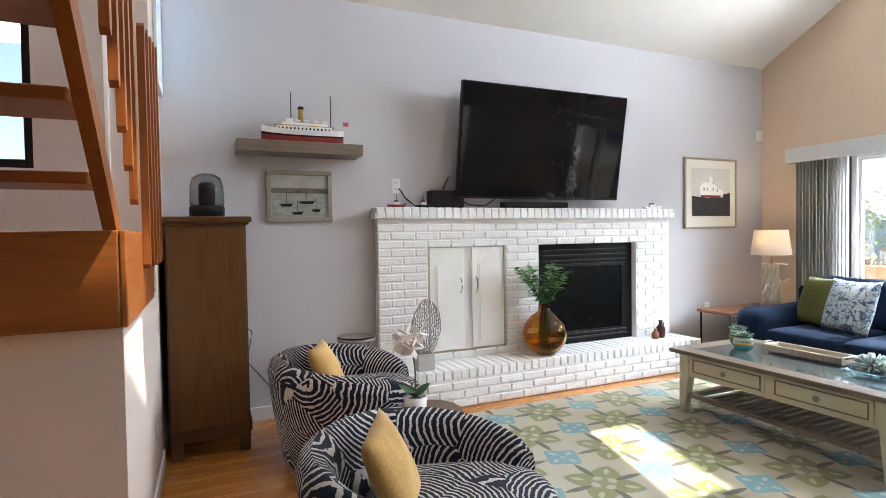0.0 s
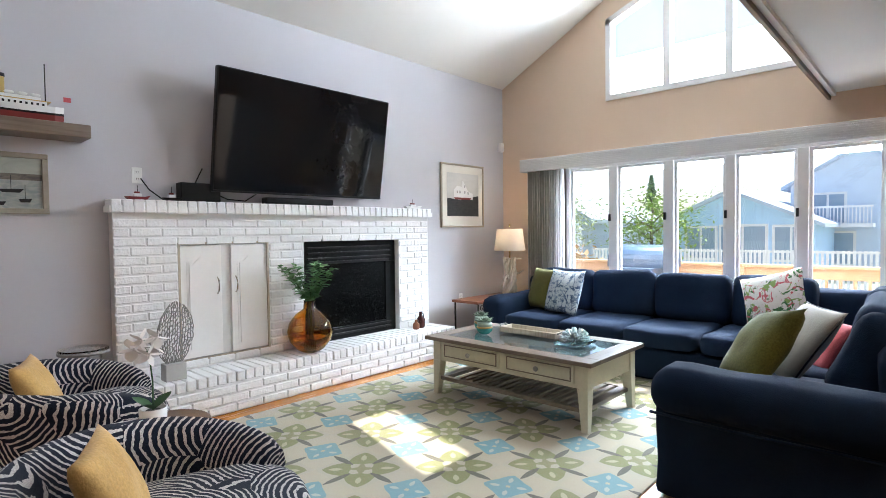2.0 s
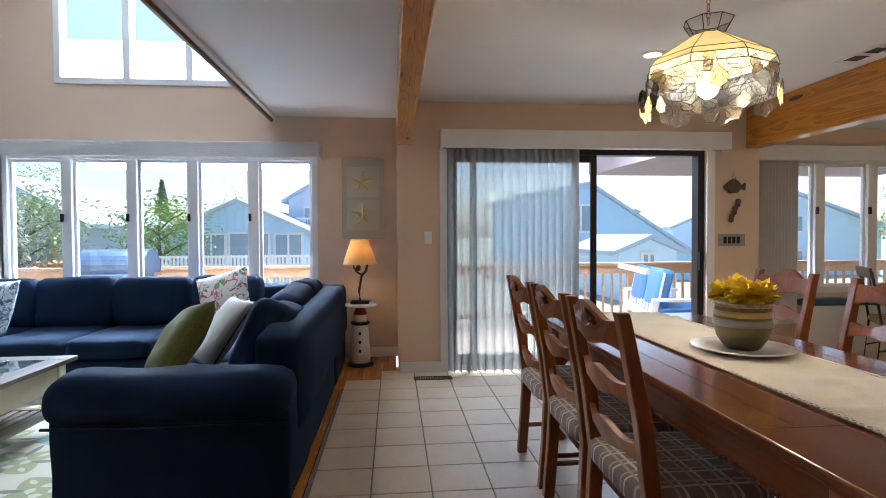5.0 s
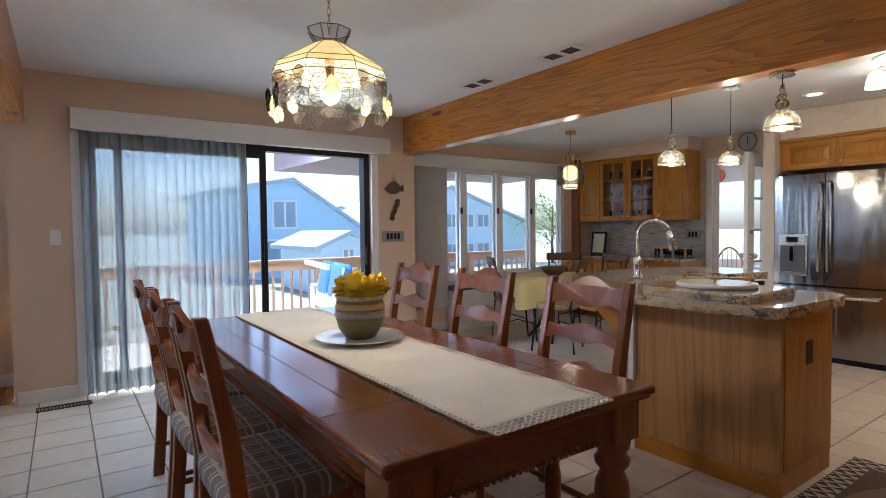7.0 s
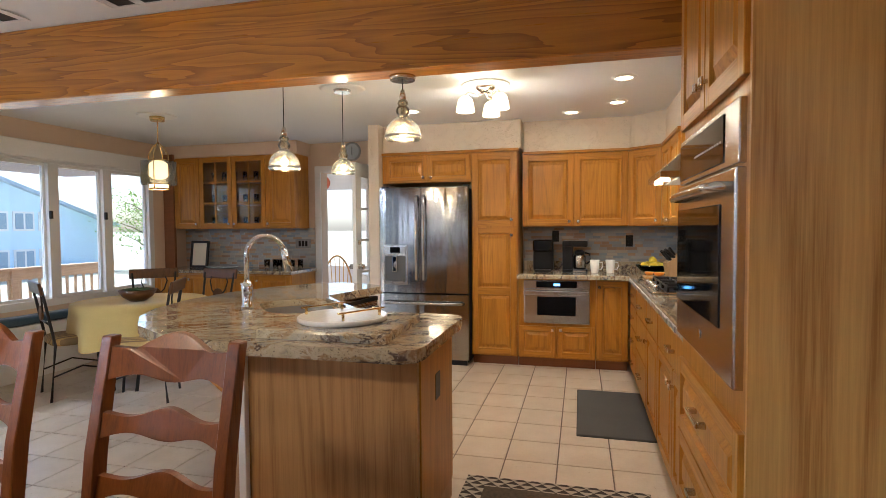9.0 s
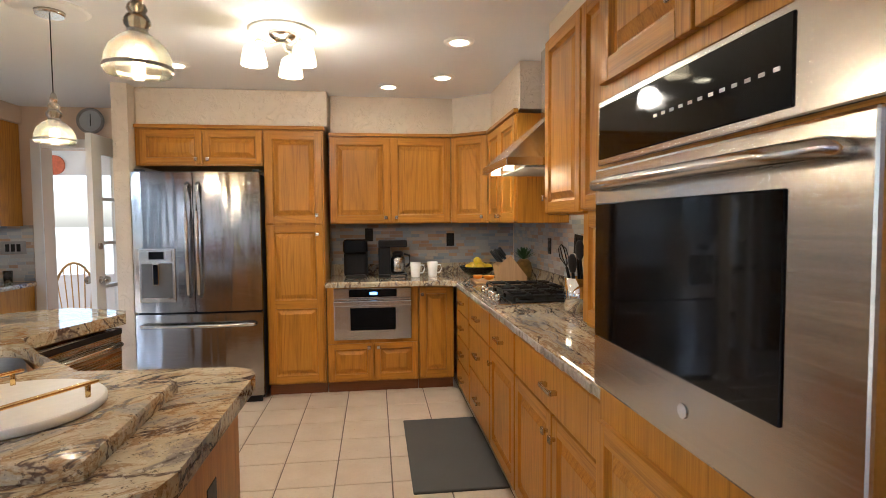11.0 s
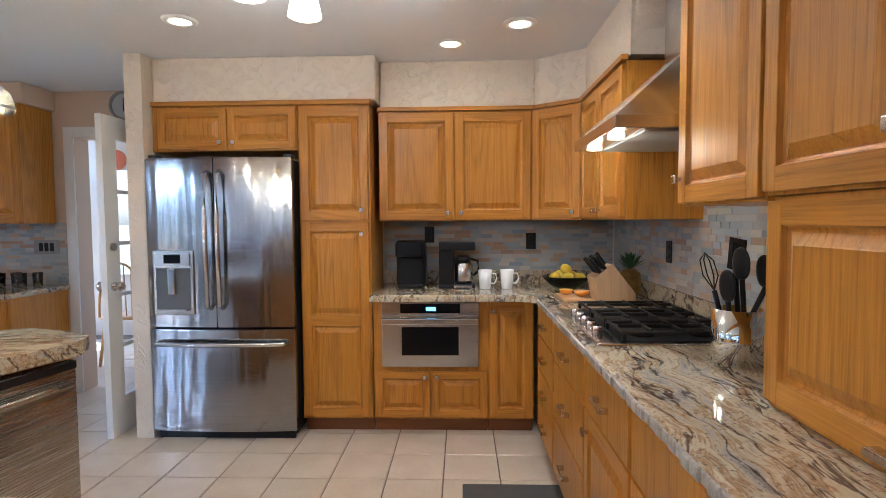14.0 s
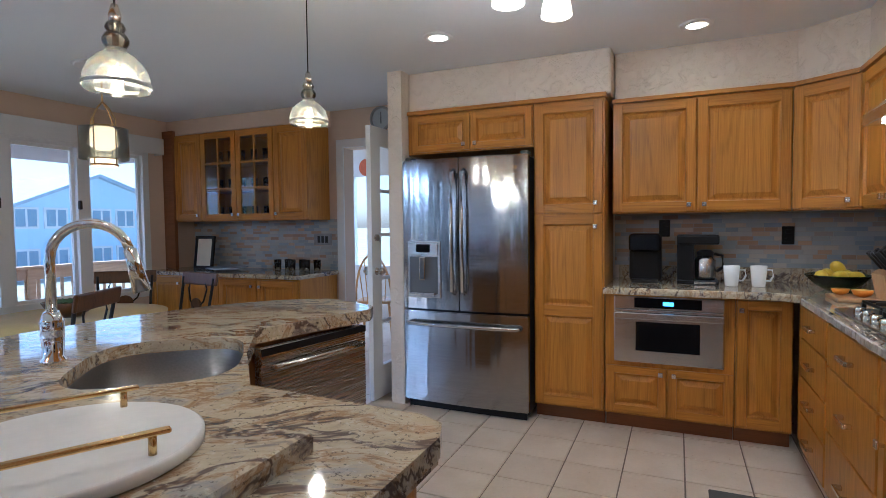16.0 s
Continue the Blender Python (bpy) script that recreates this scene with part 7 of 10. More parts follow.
wpart("outlet_plate", B(2.226, 2.234, -3.66, -3.58, 0.6, 0.72, 0.003), BLACK, isl, "black outlet plate")
wpart("side_panel", B(2.228, 2.236, -3.9, -3.36, 0.12, 0.86, 0.003), OAK, isl)
dw = thing("dishwasher", "stainless dishwasher built into the island", "dishwasher", pose(3.2, -4.86, 0, 0, 0, -100))
part("door", B(-0.29, 0.29, -0.045, 0.0, 0.12, 0.85, 0.006), metal("dark_stainless", (0.42, 0.38, 0.33), 0.25, 0), dw)
part("handle", tube(bmesh.new(), [(-0.24, -0.04, 0.77), (-0.24, -0.075, 0.775), (-0.1, -0.085, 0.775), (0.1, -0.085, 0.775), (0.24, -0.075, 0.775), (0.24, -0.04, 0.77)], 0.012, 8), STEEL, dw)
part("control_strip", B(-0.29, 0.29, -0.047, -0.044, 0.82, 0.848), BLACK, dw)

fc = thing("kitchen_faucet", "chrome gooseneck pull-down kitchen faucet", "faucet", pose(3.44, -3.975, 0.9205))
part("base", lathe(bmesh.new(), [(0.034, 0), (0.034, 0.01), (0.026, 0.02), (0.03, 0.09), (0.032, 0.12), (0.02, 0.15)], 20), CHROME, fc)
dx, dy = -0.75, -0.66
pts = [(0, 0, 0.14), (0, 0, 0.3)] + [(dx * (0.105 - 0.105 * math.cos(a)), dy * (0.105 - 0.105 * math.cos(a)), 0.3 + 0.105 * math.sin(a)) for a in [radians(q) for q in range(15, 166, 15)]]
part("spout", tube(bmesh.new(), pts, 0.014, 12), CHROME, fc)
e = pts[-1]
part("spray_head", tube(bmesh.new(), [e, (e[0] + dx * 0.012, e[1] + dy * 0.012, e[2] - 0.05), (e[0] + dx * 0.03, e[1] + dy * 0.03, e[2] - 0.13)], 0.018, 12, True, 0.026), CHROME, fc)
part("lever", tube(bmesh.new(), [(0.02, -0.02, 0.1), (0.07, -0.05, 0.13)], 0.008, 8), CHROME, fc)

tray_slab = solo("granite_board", slab([(2.33, -3.235), (2.9, -3.245), (2.93, -3.74), (2.35, -3.755)][::-1], 0.9205, 0.958), GRANITE2, "loose granite board lying on the island", "board")
mt = thing("marble_tray", "round white marble tray with brass handles", "tray", pose(2.64, -3.52, 0.9585))
part("disc", lathe(bmesh.new(), [(0.195, 0), (0.2, 0.004), (0.2, 0.018), (0.195, 0.022)], 48), plain("white_marble", (0.78, 0.77, 0.75), 0.2, var=0.06, scale=6), mt)
for s in (-1, 1):
    h_ = bmesh.new()
    tube(h_, [(-0.1, s * 0.135, 0.022), (-0.1, s * 0.135, 0.05)], 0.006, 8)
    tube(h_, [(0.1, s * 0.135, 0.022), (0.1, s * 0.135, 0.05)], 0.006, 8)
    box(h_, -0.125, 0.125, s * 0.135 - 0.008, s * 0.135 + 0.008, 0.05, 0.058, 0.003)
    part("handle", h_, BRASS, mt, "brushed brass handle")
mt.matrix_basis = pose(2.64, -3.52, 0.9585, 0, 0, 62)

# ---- things on the counter ----
CT = 0.921


def place(name, label, cat, x, y, rz=0, group=""):
    return thing(name, label, cat, pose(x, y, CT, 0, 0, rz), group)


t = place("pod_coffee_maker", "black single-cup coffee maker on the counter", "coffee maker", 1.97, -6.83, 180)
part("body", B(-0.1, 0.1, -0.08, 0.12, 0, 0.3, 0.03, 3), BLACK, t)
part("head", B(-0.1, 0.1, -0.14, 0.0, 0.2, 0.32, 0.025, 3), BLACKG, t)
part("drip_tray", B(-0.08, 0.08, -0.15, -0.05, 0, 0.025, 0.006), IRON, t)
t = place("drip_coffee_maker", "black coffee maker with a steel carafe", "coffee maker", 1.66, -6.8, 180)
part("body", B(-0.12, -0.02, -0.08, 0.1, 0, 0.3, 0.008), BLACK, t)
part("head", B(-0.12, 0.12, -0.1, 0.1, 0.25, 0.31, 0.01), BLACK, t)
part("base", B(-0.12, 0.12, -0.1, 0.1, 0, 0.025, 0.006), BLACK, t)
part("trim", B(-0.02, 0.1, -0.103, -0.099, 0.005, 0.02), STEEL, t)
ca_ = part("carafe", lathe(bmesh.new(), [(0.055, 0.026), (0.062, 0.05), (0.062, 0.15), (0.045, 0.175)], 24, 0.045, -0.02), STEELV, t)
part("carafe_lid", lathe(bmesh.new(), [(0.046, 0.175), (0.05, 0.2), (0.03, 0.215)], 20, 0.045, -0.02), BLACK, ca_)
part("carafe_handle", tube(bmesh.new(), [(0.095, -0.03, 0.19), (0.14, -0.04, 0.18), (0.145, -0.04, 0.11), (0.11, -0.03, 0.08)], 0.01, 8), BLACK, ca_)
for x, y in ((1.475, -6.68), (1.33, -6.7)):
    t = place("coffee_mug", "plain white coffee mug on the granite", "mug", x, y, 180, "white mugs")
    part("cup", lathe(bmesh.new(), [(0.034, 0), (0.036, 0.005), (0.046, 0.125), (0.042, 0.125), (0.033, 0.015)], 24), PORCELAIN, t)
    part("handle", tube(bmesh.new(), [(0.042, 0, 0.1), (0.07, 0, 0.1), (0.076, 0, 0.065), (0.06, 0, 0.035), (0.039, 0, 0.035)], 0.006, 8), PORCELAIN, t)
t = place("fruit_bowl", "dark green glass bowl of lemons", "bowl", 0.95, -6.66)
part("bowl", lathe(bmesh.new(), [(0.06, 0), (0.11, 0.03), (0.16, 0.085), (0.155, 0.087), (0.105, 0.038), (0.05, 0.012)], 30), glass("dark_green_glass", (0.1, 0.2, 0.08), 0.03), t)
LEM = plain("lemon_peel", (0.72, 0.5, 0.02), 0.4, var=0.12, scale=20, bump=0.2, bscale=120)
for k, (x, y, z) in enumerate(((-0.08, 0.02, 0.075), (0.0, 0.06, 0.08), (0.08, 0.02, 0.075), (0.03, -0.06, 0.08), (-0.06, -0.06, 0.075), (0.0, 0.0, 0.125))):
    lm = solo("lemon", cushion(bmesh.new(), 0.085, 0.066, 0.066, 0, 0, 0, 0.9, 9, 0.002), LEM, "yellow lemon lying in the fruit bowl", "lemon", pose(0.95 + x, -6.66 + y, CT + z, 0, 10 * k, 40 * k), "lemons in the bowl")
t = place("cutting_board", "small round-edged wooden cutting board with oranges", "cutting board", 0.98, -6.2)
part("board", B(-0.16, 0.1, -0.12, 0.12, 0, 0.02, 0.008), wood("beech_board", (0.3, 0.16, 0.06), (0.55, 0.33, 0.15), 1), t)
ORG = plain("orange_peel", (0.75, 0.26, 0.01), 0.4, var=0.1, bump=0.2, bscale=120)
FLS = plain("orange_flesh", (0.85, 0.4, 0.04), 0.3, var=0.2, scale=40)
for x, y, r in ((-0.02, 0.03, 0.045), (0.05, -0.05, 0.04)):
    o = thing("orange_half", "halved orange lying on the cutting board", "orange", pose(0.98 + x, -6.2 + y, CT + 0.0205), "orange halves")
    part("peel", lathe(bmesh.new(), [(r * 0.3, 0), (r * 0.8, r * 0.25), (r, r * 0.75)], 20), ORG, o)
    part("flesh", lathe(bmesh.new(), [(r * 0.97, r * 0.75), (r * 0.9, r * 0.77)], 20), FLS, o)
t = place("knife_block", "slanted beech knife block holding black-handled knives", "knife block", 0.83, -6.1, 100)
blk = bmesh.new()
prism(blk, [(-0.07, 0.0), (0.13, 0.0), (0.13, 0.05), (0.0, 0.21), (-0.1, 0.14)], -0.055, 0.055, 1)
part("block", turn(blk, pose(0, 0, 0, 0, 0, 90)), wood("beech_block", (0.34, 0.2, 0.09), (0.55, 0.36, 0.19), 2), t)
for k in range(7):
    a, b_ = -0.035 + 0.035 * (k % 3), 0.0 + 0.03 * (k // 3)
    base = Vector((a, -0.075 + b_ * 0.9 + 0.02, 0.155 + b_ * 0.7))
    d = Vector((0, -0.62, 0.78))
    part("knife_handle", tube(bmesh.new(), [base, base + d * 0.06, base + d * (0.11 - 0.01 * (k // 3))], 0.011, 6), BLACK, t)
t = place("pineapple", "whole pineapple with a spiky green crown", "pineapple", 0.66, -6.28)
part("fruit", lathe(bmesh.new(), [(0.035, 0), (0.06, 0.03), (0.066, 0.09), (0.058, 0.14), (0.03, 0.165)], 20), plain("pineapple_skin", (0.25, 0.15, 0.03), 0.6, var=0.5, scale=30, bump=0.8, bscale=40), t)
bm = bmesh.new()
for k in range(34):
    a, e = k * 2.4, 0.5 + 0.95 * k / 34
    L = 0.13 - 0.02 * (k / 34)
    leaf_blade(bm, (0, 0, 0.16), (math.cos(a) * math.cos(e) * L, math.sin(a) * math.cos(e) * L, 0.16 + math.sin(e) * L * 1.1), 0.01, 0.02, 3)
part("crown", bm, LEAF, t)
t = place("utensil_holder", "steel canister holding black cooking utensils", "utensil holder", 0.765, -4.86)
part("canister", lathe(bmesh.new(), [(0.068, 0), (0.075, 0.004), (0.075, 0.17), (0.071, 0.17), (0.07, 0.02)], 30), CHROME, t)


def utensil(t, x, y, tip, head):
    p = Vector((x, y, 0.03))
    q = Vector(tip)
    part("handle", tube(bmesh.new(), [p, p.lerp(q, 0.7), q], 0.008, 8), BLACK, t)
    d = (q - p).normalized()
    if head == "whisk":
        for k in range(4):
            a = k * math.pi / 4
            s = Vector((math.cos(a), math.sin(a), 0)) * 0.024
            part("wire", tube(bmesh.new(), [q, q + d * 0.05 + s, q + d * 0.1 + s * 0.9, q + d * 0.125, q + d * 0.1 - s * 0.9, q + d * 0.05 - s, q], 0.002, 5), BLACK, t)
    elif head == "turner":
        b = panel(1, -0.003, 0.006, -0.036, 0.036, 0, 0.1, [(-0.018, -0.01, 0.02, 0.085), (-0.004, 0.004, 0.02, 0.085), (0.01, 0.018, 0.02, 0.085)])
        part("turner_head", turn(b, Matrix.Translation(q) @ pose(0, 0, 0, 0, 6, 100)), BLACK, t)
    else:
        part("spoon_head", turn(cushion(bmesh.new(), 0.075, 0.018, 0.1, 0, 0, 0.045, 0.9, 10, 0), Matrix.Translation(q) @ pose(0, 0, 0, 0, -6, 100)), BLACK, t)


utensil(t, 0.02, 0.0, (0.05, -0.05, 0.22), "whisk")
utensil(t, 0.0, 0.02, (0.01, 0.0, 0.29), "turner")
utensil(t, -0.02, 0.02, (0.02, 0.06, 0.27), "spoon")
utensil(t, 0.0, -0.02, (-0.03, 0.1, 0.25), "spoon")
utensil(t, 0.02, 0.02, (0.05, 0.04, 0.2), "spoon")
DPL = BLACK
outlet("outlet", "black double outlet on the tiled backsplash", pose(1.13, KY + 0.012, 1.22, 0, 0, 180), "outlet", DPL)
outlet("outlet", "small black outlet behind the coffee maker", pose(1.86, KY + 0.012, 1.27, 0, 0, 180), "outlet", DPL)
outlet("outlet", "black outlet on the range backsplash", pose(0.542, -6.0, 1.2, 0, 0, 90), "outlet", DPL)

solo("kitchen_mat", B(1.13, 1.63, -5.86, -4.86, 0.001, 0.018, 0.007), RUBBER, "grey cushioned anti-fatigue mat on the tiles", "mat")

# ---- hutch ----
cabinet("hutch_cabinet", "oak hutch base cabinet with granite top", back(6.66, -6.78), 1.87, 0.1, 0.845, 0.56,
        [("door", 0.02, 0.475, 0.12, 0.83, 0.43, 0.77, 1), ("door", 0.48, 0.935, 0.12, 0.83, 0.525, 0.77, 1), ("door", 0.94, 1.395, 0.12, 0.83, 1.35, 0.77, 1), ("door", 1.4, 1.86, 0.12, 0.83, 1.445, 0.77, 1)], True)
solo("hutch_worktop", slab([(4.77, -7.355), (6.675, -7.355), (6.675, -6.74), (4.77, -6.74)], 0.846, 0.882), GRANITE, "granite top of the hutch counter", "worktop")
hu = cabinet("hutch_wall_cabinet", "oak wall cabinet with two glazed doors full of glasses", back(6.53, -7.02), 1.67, 1.37, 2.25, 0.32,
             [("door", 0.0, 0.36, 1.38, 2.24, 0.32, 1.43, 1), ("glass", 0.365, 0.82, 1.38, 2.24, 0.785, 1.43, 1), ("glass", 0.825, 1.28, 1.38, 2.24, 0.86, 1.43, 1), ("door", 1.285, 1.67, 1.38, 2.24, 1.32, 1.43, 1)])
hb = [o for o in hu.children if o.name.startswith("body")][0]
bpy.data.objects.remove(hb)
for x0, x1 in ((0.001, 0.36), (1.285, 1.669)):
    part("body", B(x0, x1, 0.0, 0.32, 1.37, 2.25), OAK, hu)
part("back_panel", B(0.361, 1.284, 0.3, 0.32, 1.37, 2.25), OAK, hu)
for z0, z1 in ((1.37, 1.395), (1.66, 1.675), (1.94, 1.955), (2.225, 2.25)):
    part("shelf", B(0.361, 1.284, 0.005, 0.299, z0, z1), OAKX, hu)
for k in range(18):
    x, z = 0.45 + 0.15 * (k % 6), (1.396, 1.676, 1.956)[k // 6]
    g_ = solo("drinking_glass", shell(bmesh.new(), [(0.0, 0.004), (0.026, 0.003), (0.032, 0.12), (0.03, 0.12), (0.024, 0.008), (0.0, 0.008)], 14), CLEAR, "clear drinking glass behind the glazed door", "glass", back(6.53, -7.02) @ pose(x, 0.15, z), "glasses in the hutch")
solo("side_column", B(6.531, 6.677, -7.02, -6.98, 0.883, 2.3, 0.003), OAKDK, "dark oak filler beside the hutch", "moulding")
for k in range(6):
    solo("tumbler", shell(bmesh.new(), [(0.0, 0.004), (0.03, 0.003), (0.036, 0.11), (0.034, 0.11), (0.028, 0.008), (0.0, 0.008)], 16), CLEAR, "clear glass tumbler on the hutch counter", "glass", pose(5.32 - 0.085 * k, -7.12 - 0.05 * (k % 2), 0.8825), "tumblers on the hutch")
t = thing("serving_platter", "blue and white oval platter on the hutch counter", "platter", pose(5.85, -7.0, 0.8825))
part("dish", lathe(bmesh.new(), [(0.08, 0), (0.15, 0.015), (0.2, 0.03), (0.19, 0.034), (0.07, 0.012)], 30), plain("blue_white_glaze", (0.5, 0.56, 0.66), 0.2, var=0.2, scale=14), t)
t = thing("framed_card", "small framed card standing on the hutch", "picture frame", pose(6.28, -7.1, 0.8825, -8, 0, 180))
part("frame", panel(1, -0.01, 0.02, -0.13, 0.13, 0.0, 0.34, [(-0.1, 0.1, 0.03, 0.31)]), IRON, t)
part("card", B(-0.1, 0.1, -0.002, 0.004, 0.03, 0.31), plain("cream_card", (0.7, 0.62, 0.48), 0.8, var=0.05), t)
outlet("light_switch", "pewter switch plate with black rockers by the hutch", pose(4.95, HY + 0.014, 1.18, 0, 0, 180), "switch", PEWTER, 3)
outlet("light_switch", "pewter four-gang switch plate by the sliding door", pose(DX - 0.001, -3.56, 1.21, 0, 0, -90), "switch", PEWTER, 4)
ck_ = thing("wall_clock", "round wall clock above the kitchen door", "clock", pose(4.28, HY + 0.001, 2.29, 0, 0, 180))
part("rim", turn(shell(bmesh.new(), [(0.1, 0.0), (0.115, 0.01), (0.11, 0.03), (0.095, 0.03), (0.092, 0.0)], 32), pose(0, 0, 0, 90, 0, 0)), PEWTER, ck_)
part("face", turn(lathe(bmesh.new(), [(0.093, 0.002), (0.093, 0.012)], 32), pose(0, 0, 0, 90, 0, 0)), plain("clock_face", (0.4, 0.42, 0.44), 0.5), ck_)
part("hand", B(-0.003, 0.003, -0.016, -0.0135, -0.01, 0.06), BLACK, ck_)
part("hand", B(-0.004, 0.004, -0.0165, -0.014, -0.045, 0.01), BLACK, ck_)

# kitchen door, glazed, standing open
kd = thing("door_2", "white glazed kitchen door standing open", "door", pose(3.83, -7.3, 0.0, 0, 0, 89), "", "structure")
bm = panel(1, -0.02, 0.04, 0.0, 0.9, 0.01, 2.04, [(0.13, 0.77, 0.25, 1.9)])
part("leaf", bm, WHITE, kd)
pane("pane", kd, 0.0, 0.13, 0.77, 0.25, 1.9, 1)
gb = bmesh.new()
for x in (0.34, 0.56):
    box(gb, x - 0.012, x + 0.012, -0.015, 0.015, 0.25, 1.9)
for k in range(1, 5):
    z = 0.25 + 0.33 * k
    for a, c in ((0.13, 0.328), (0.352, 0.548), (0.572, 0.77)):
        box(gb, a, c, -0.014, 0.014, z - 0.012, z + 0.012)
part("glazing_bar", gb, WHITE, kd)
for s in (-1, 1):
    part("door_knob", turn(lathe(bmesh.new(), [(0.028, 0.02), (0.028, 0.026), (0.01, 0.03), (0.01, 0.05), (0.027, 0.056), (0.03, 0.072), (0.018, 0.085)], 18), pose(0.84, 0, 0.97, -90 * s, 0, 0)), NICKEL, kd)
    part("deadbolt", turn(lathe(bmesh.new(), [(0.025, 0.02), (0.024, 0.034)], 16), pose(0.84, 0, 1.22, -90 * s, 0, 0)), NICKEL, kd)
bm = B(4.7, 4.78, HY + 0.001, HY + 0.018, 0, 2.13, 0.004)
box(bm, 3.802, 4.7, HY + 0.001, HY + 0.018, 2.05, 2.13, 0.004)
setting("trim_kitchen_door", bm, TRIM, "white casing of the kitchen door")

# ---- ceiling lights ----
def downlight(x, y, power=4, zc=KZ):
    t = thing("recessed_downlight", "small round recessed ceiling downlight, lit", "downlight", pose(x, y, zc), "recessed downlights")
    part("ring", shell(bmesh.new(), [(0.055, -0.001), (0.055, -0.012), (0.085, -0.008), (0.088, -0.001)], 28), WHITE, t)
    part("lens", lathe(bmesh.new(), [(0.054, -0.006), (0.054, -0.002)], 24), glow("downlight_lens", (1.0, 0.82, 0.5), 14.0), t)
    spot("downlight_lamp", (x, y, zc - 0.02), power)


for x, y, w in ((3.07, -5.93, 2.0), (1.69, -6.36, 1.5), (1.315, -6.06, 4.5), (1.315, -5.3, 23)):
    downlight(x, y, w)
downlight(4.77, -2.05, 3, CZ)

sf = thing("semi_flush_light", "nickel ceiling light with three frosted glass shades", "ceiling light", pose(2.285, -5.24, KZ))
part("medallion", lathe(bmesh.new(), [(0.17, -0.012), (0.18, -0.001)], 32), WHITE, sf)
part("canopy", lathe(bmesh.new(), [(0.04, -0.05), (0.07, -0.03), (0.075, -0.012)], 24), NICKEL, sf)
FROST = glow("lit_frosted_glass", (1.0, 0.76, 0.42), 2.2, (0.9, 0.85, 0.75))
for k in range(3):
    a = k * 2.094 + 0.4
    c, s = math.cos(a), math.sin(a)
    arm = part("arm", tube(bmesh.new(), [(0, 0, -0.05), (c * 0.06, s * 0.06, -0.08), (c * 0.13, s * 0.13, -0.06), (c * 0.15, s * 0.15, -0.09)], 0.008, 8), NICKEL, sf)
    part("shade", shell(bmesh.new(), [(0.025, -0.09), (0.05, -0.11), (0.062, -0.16), (0.068, -0.2), (0.064, -0.2), (0.05, -0.12), (0.02, -0.095)], 20, c * 0.15, s * 0.15), FROST, arm, "lit frosted glass shade")
bulb("kitchen_ceiling_bulb", (2.285, -5.24, 2.1), 6.0, (1.0, 0.82, 0.58), 0.06)

SEED = thin_glass("seeded_glass", (0.95, 0.93, 0.86), 0.9, 0.06)


def pendant(x, y, top, z):
    t = thing("glass_pendant", "clear seeded-glass bell pendant lamp, lit", "pendant lamp", pose(x, y, z), "glass pendants over the island")
    part("cord", tube(bmesh.new(), [(0, 0, 0.235), (0, 0, top - z)], 0.003, 6), BLACK, t)
    part("ceiling_plate", lathe(bmesh.new(), [(0.06, top - z - 0.02), (0.065, top - z - 0.001)], 24), NICKEL, t)
    part("socket", lathe(bmesh.new(), [(0.014, 0.185), (0.017, 0.21), (0.009, 0.24)], 14), NICKEL, t)
    prof = [(0.084, 0.0), (0.087, 0.015), (0.085, 0.04), (0.074, 0.07), (0.05, 0.095), (0.03, 0.108), (0.024, 0.116), (0.033, 0.13), (0.035, 0.142), (0.028, 0.156), (0.021, 0.162), (0.027, 0.174), (0.022, 0.188)]
    part("shade", shell(bmesh.new(), prof + [(r - 0.002, q) for r, q in prof[::-1]], 28), SEED, t, "clear seeded glass bell shade")
    part("rim_band", shell(bmesh.new(), [(0.088, 0.009), (0.0895, 0.014), (0.088, 0.019)], 28), PEWTER, t)
    part("neck_ring", shell(bmesh.new(), [(0.026, 0.11), (0.0275, 0.114), (0.026, 0.118)], 20), PEWTER, t)
    part("light_bulb", cushion(bmesh.new(), 0.036, 0.036, 0.05, 0, 0, 0.04, 1.0, 8, 0), glow("pendant_bulb", (1.0, 0.7, 0.32), 20.0), t)
    part("bulb_stem", tube(bmesh.new(), [(0, 0, 0.062), (0, 0, 0.19)], 0.009, 8), NICKEL, t)
    bulb("pendant_light", (x, y, z - 0.005), 3.4, (1.0, 0.74, 0.44), 0.03)


pendant(2.444, -3.811, 2.1, 1.795)
pendant(3.237, -4.057, KZ, 1.7)
pendant(3.334, -5.05, KZ - 0.012, 1.775)
solo("ceiling_medallion", lathe(bmesh.new(), [(0.15, -0.012), (0.17, -0.001)], 36), WHITE, "round white ceiling medallion", "medallion", pose(3.334, -5.05, KZ))
solo("ceiling_medallion", lathe(bmesh.new(), [(0.15, -0.012), (0.17, -0.001)], 36), WHITE, "round white plaster medallion above the lantern", "medallion", pose(5.37, -5.47, KZ))

ln = thing("lantern_pendant", "brass lantern pendant with curved glass over the breakfast table", "pendant lamp", pose(5.37, -5.47, 0))
part("rod", tube(bmesh.new(), [(0, 0, 2.16), (0, 0, 2.36)], 0.005, 8), BRASS, ln)
part("canopy", lathe(bmesh.new(), [(0.06, 2.36), (0.065, 2.397)], 24), BRASS, ln)
part("inner_cylinder", lathe(bmesh.new(), [(0.08, 1.74), (0.08, 2.0)], 24), glow("lit_parchment", (1.0, 0.74, 0.36), 1.1, (0.85, 0.7, 0.45)), ln)
part("glass_sleeve", shell(bmesh.new(), [(0.15, 1.78), (0.15, 1.99), (0.147, 1.99), (0.147, 1.78), (0.15, 1.78)], 28), SEED, ln)
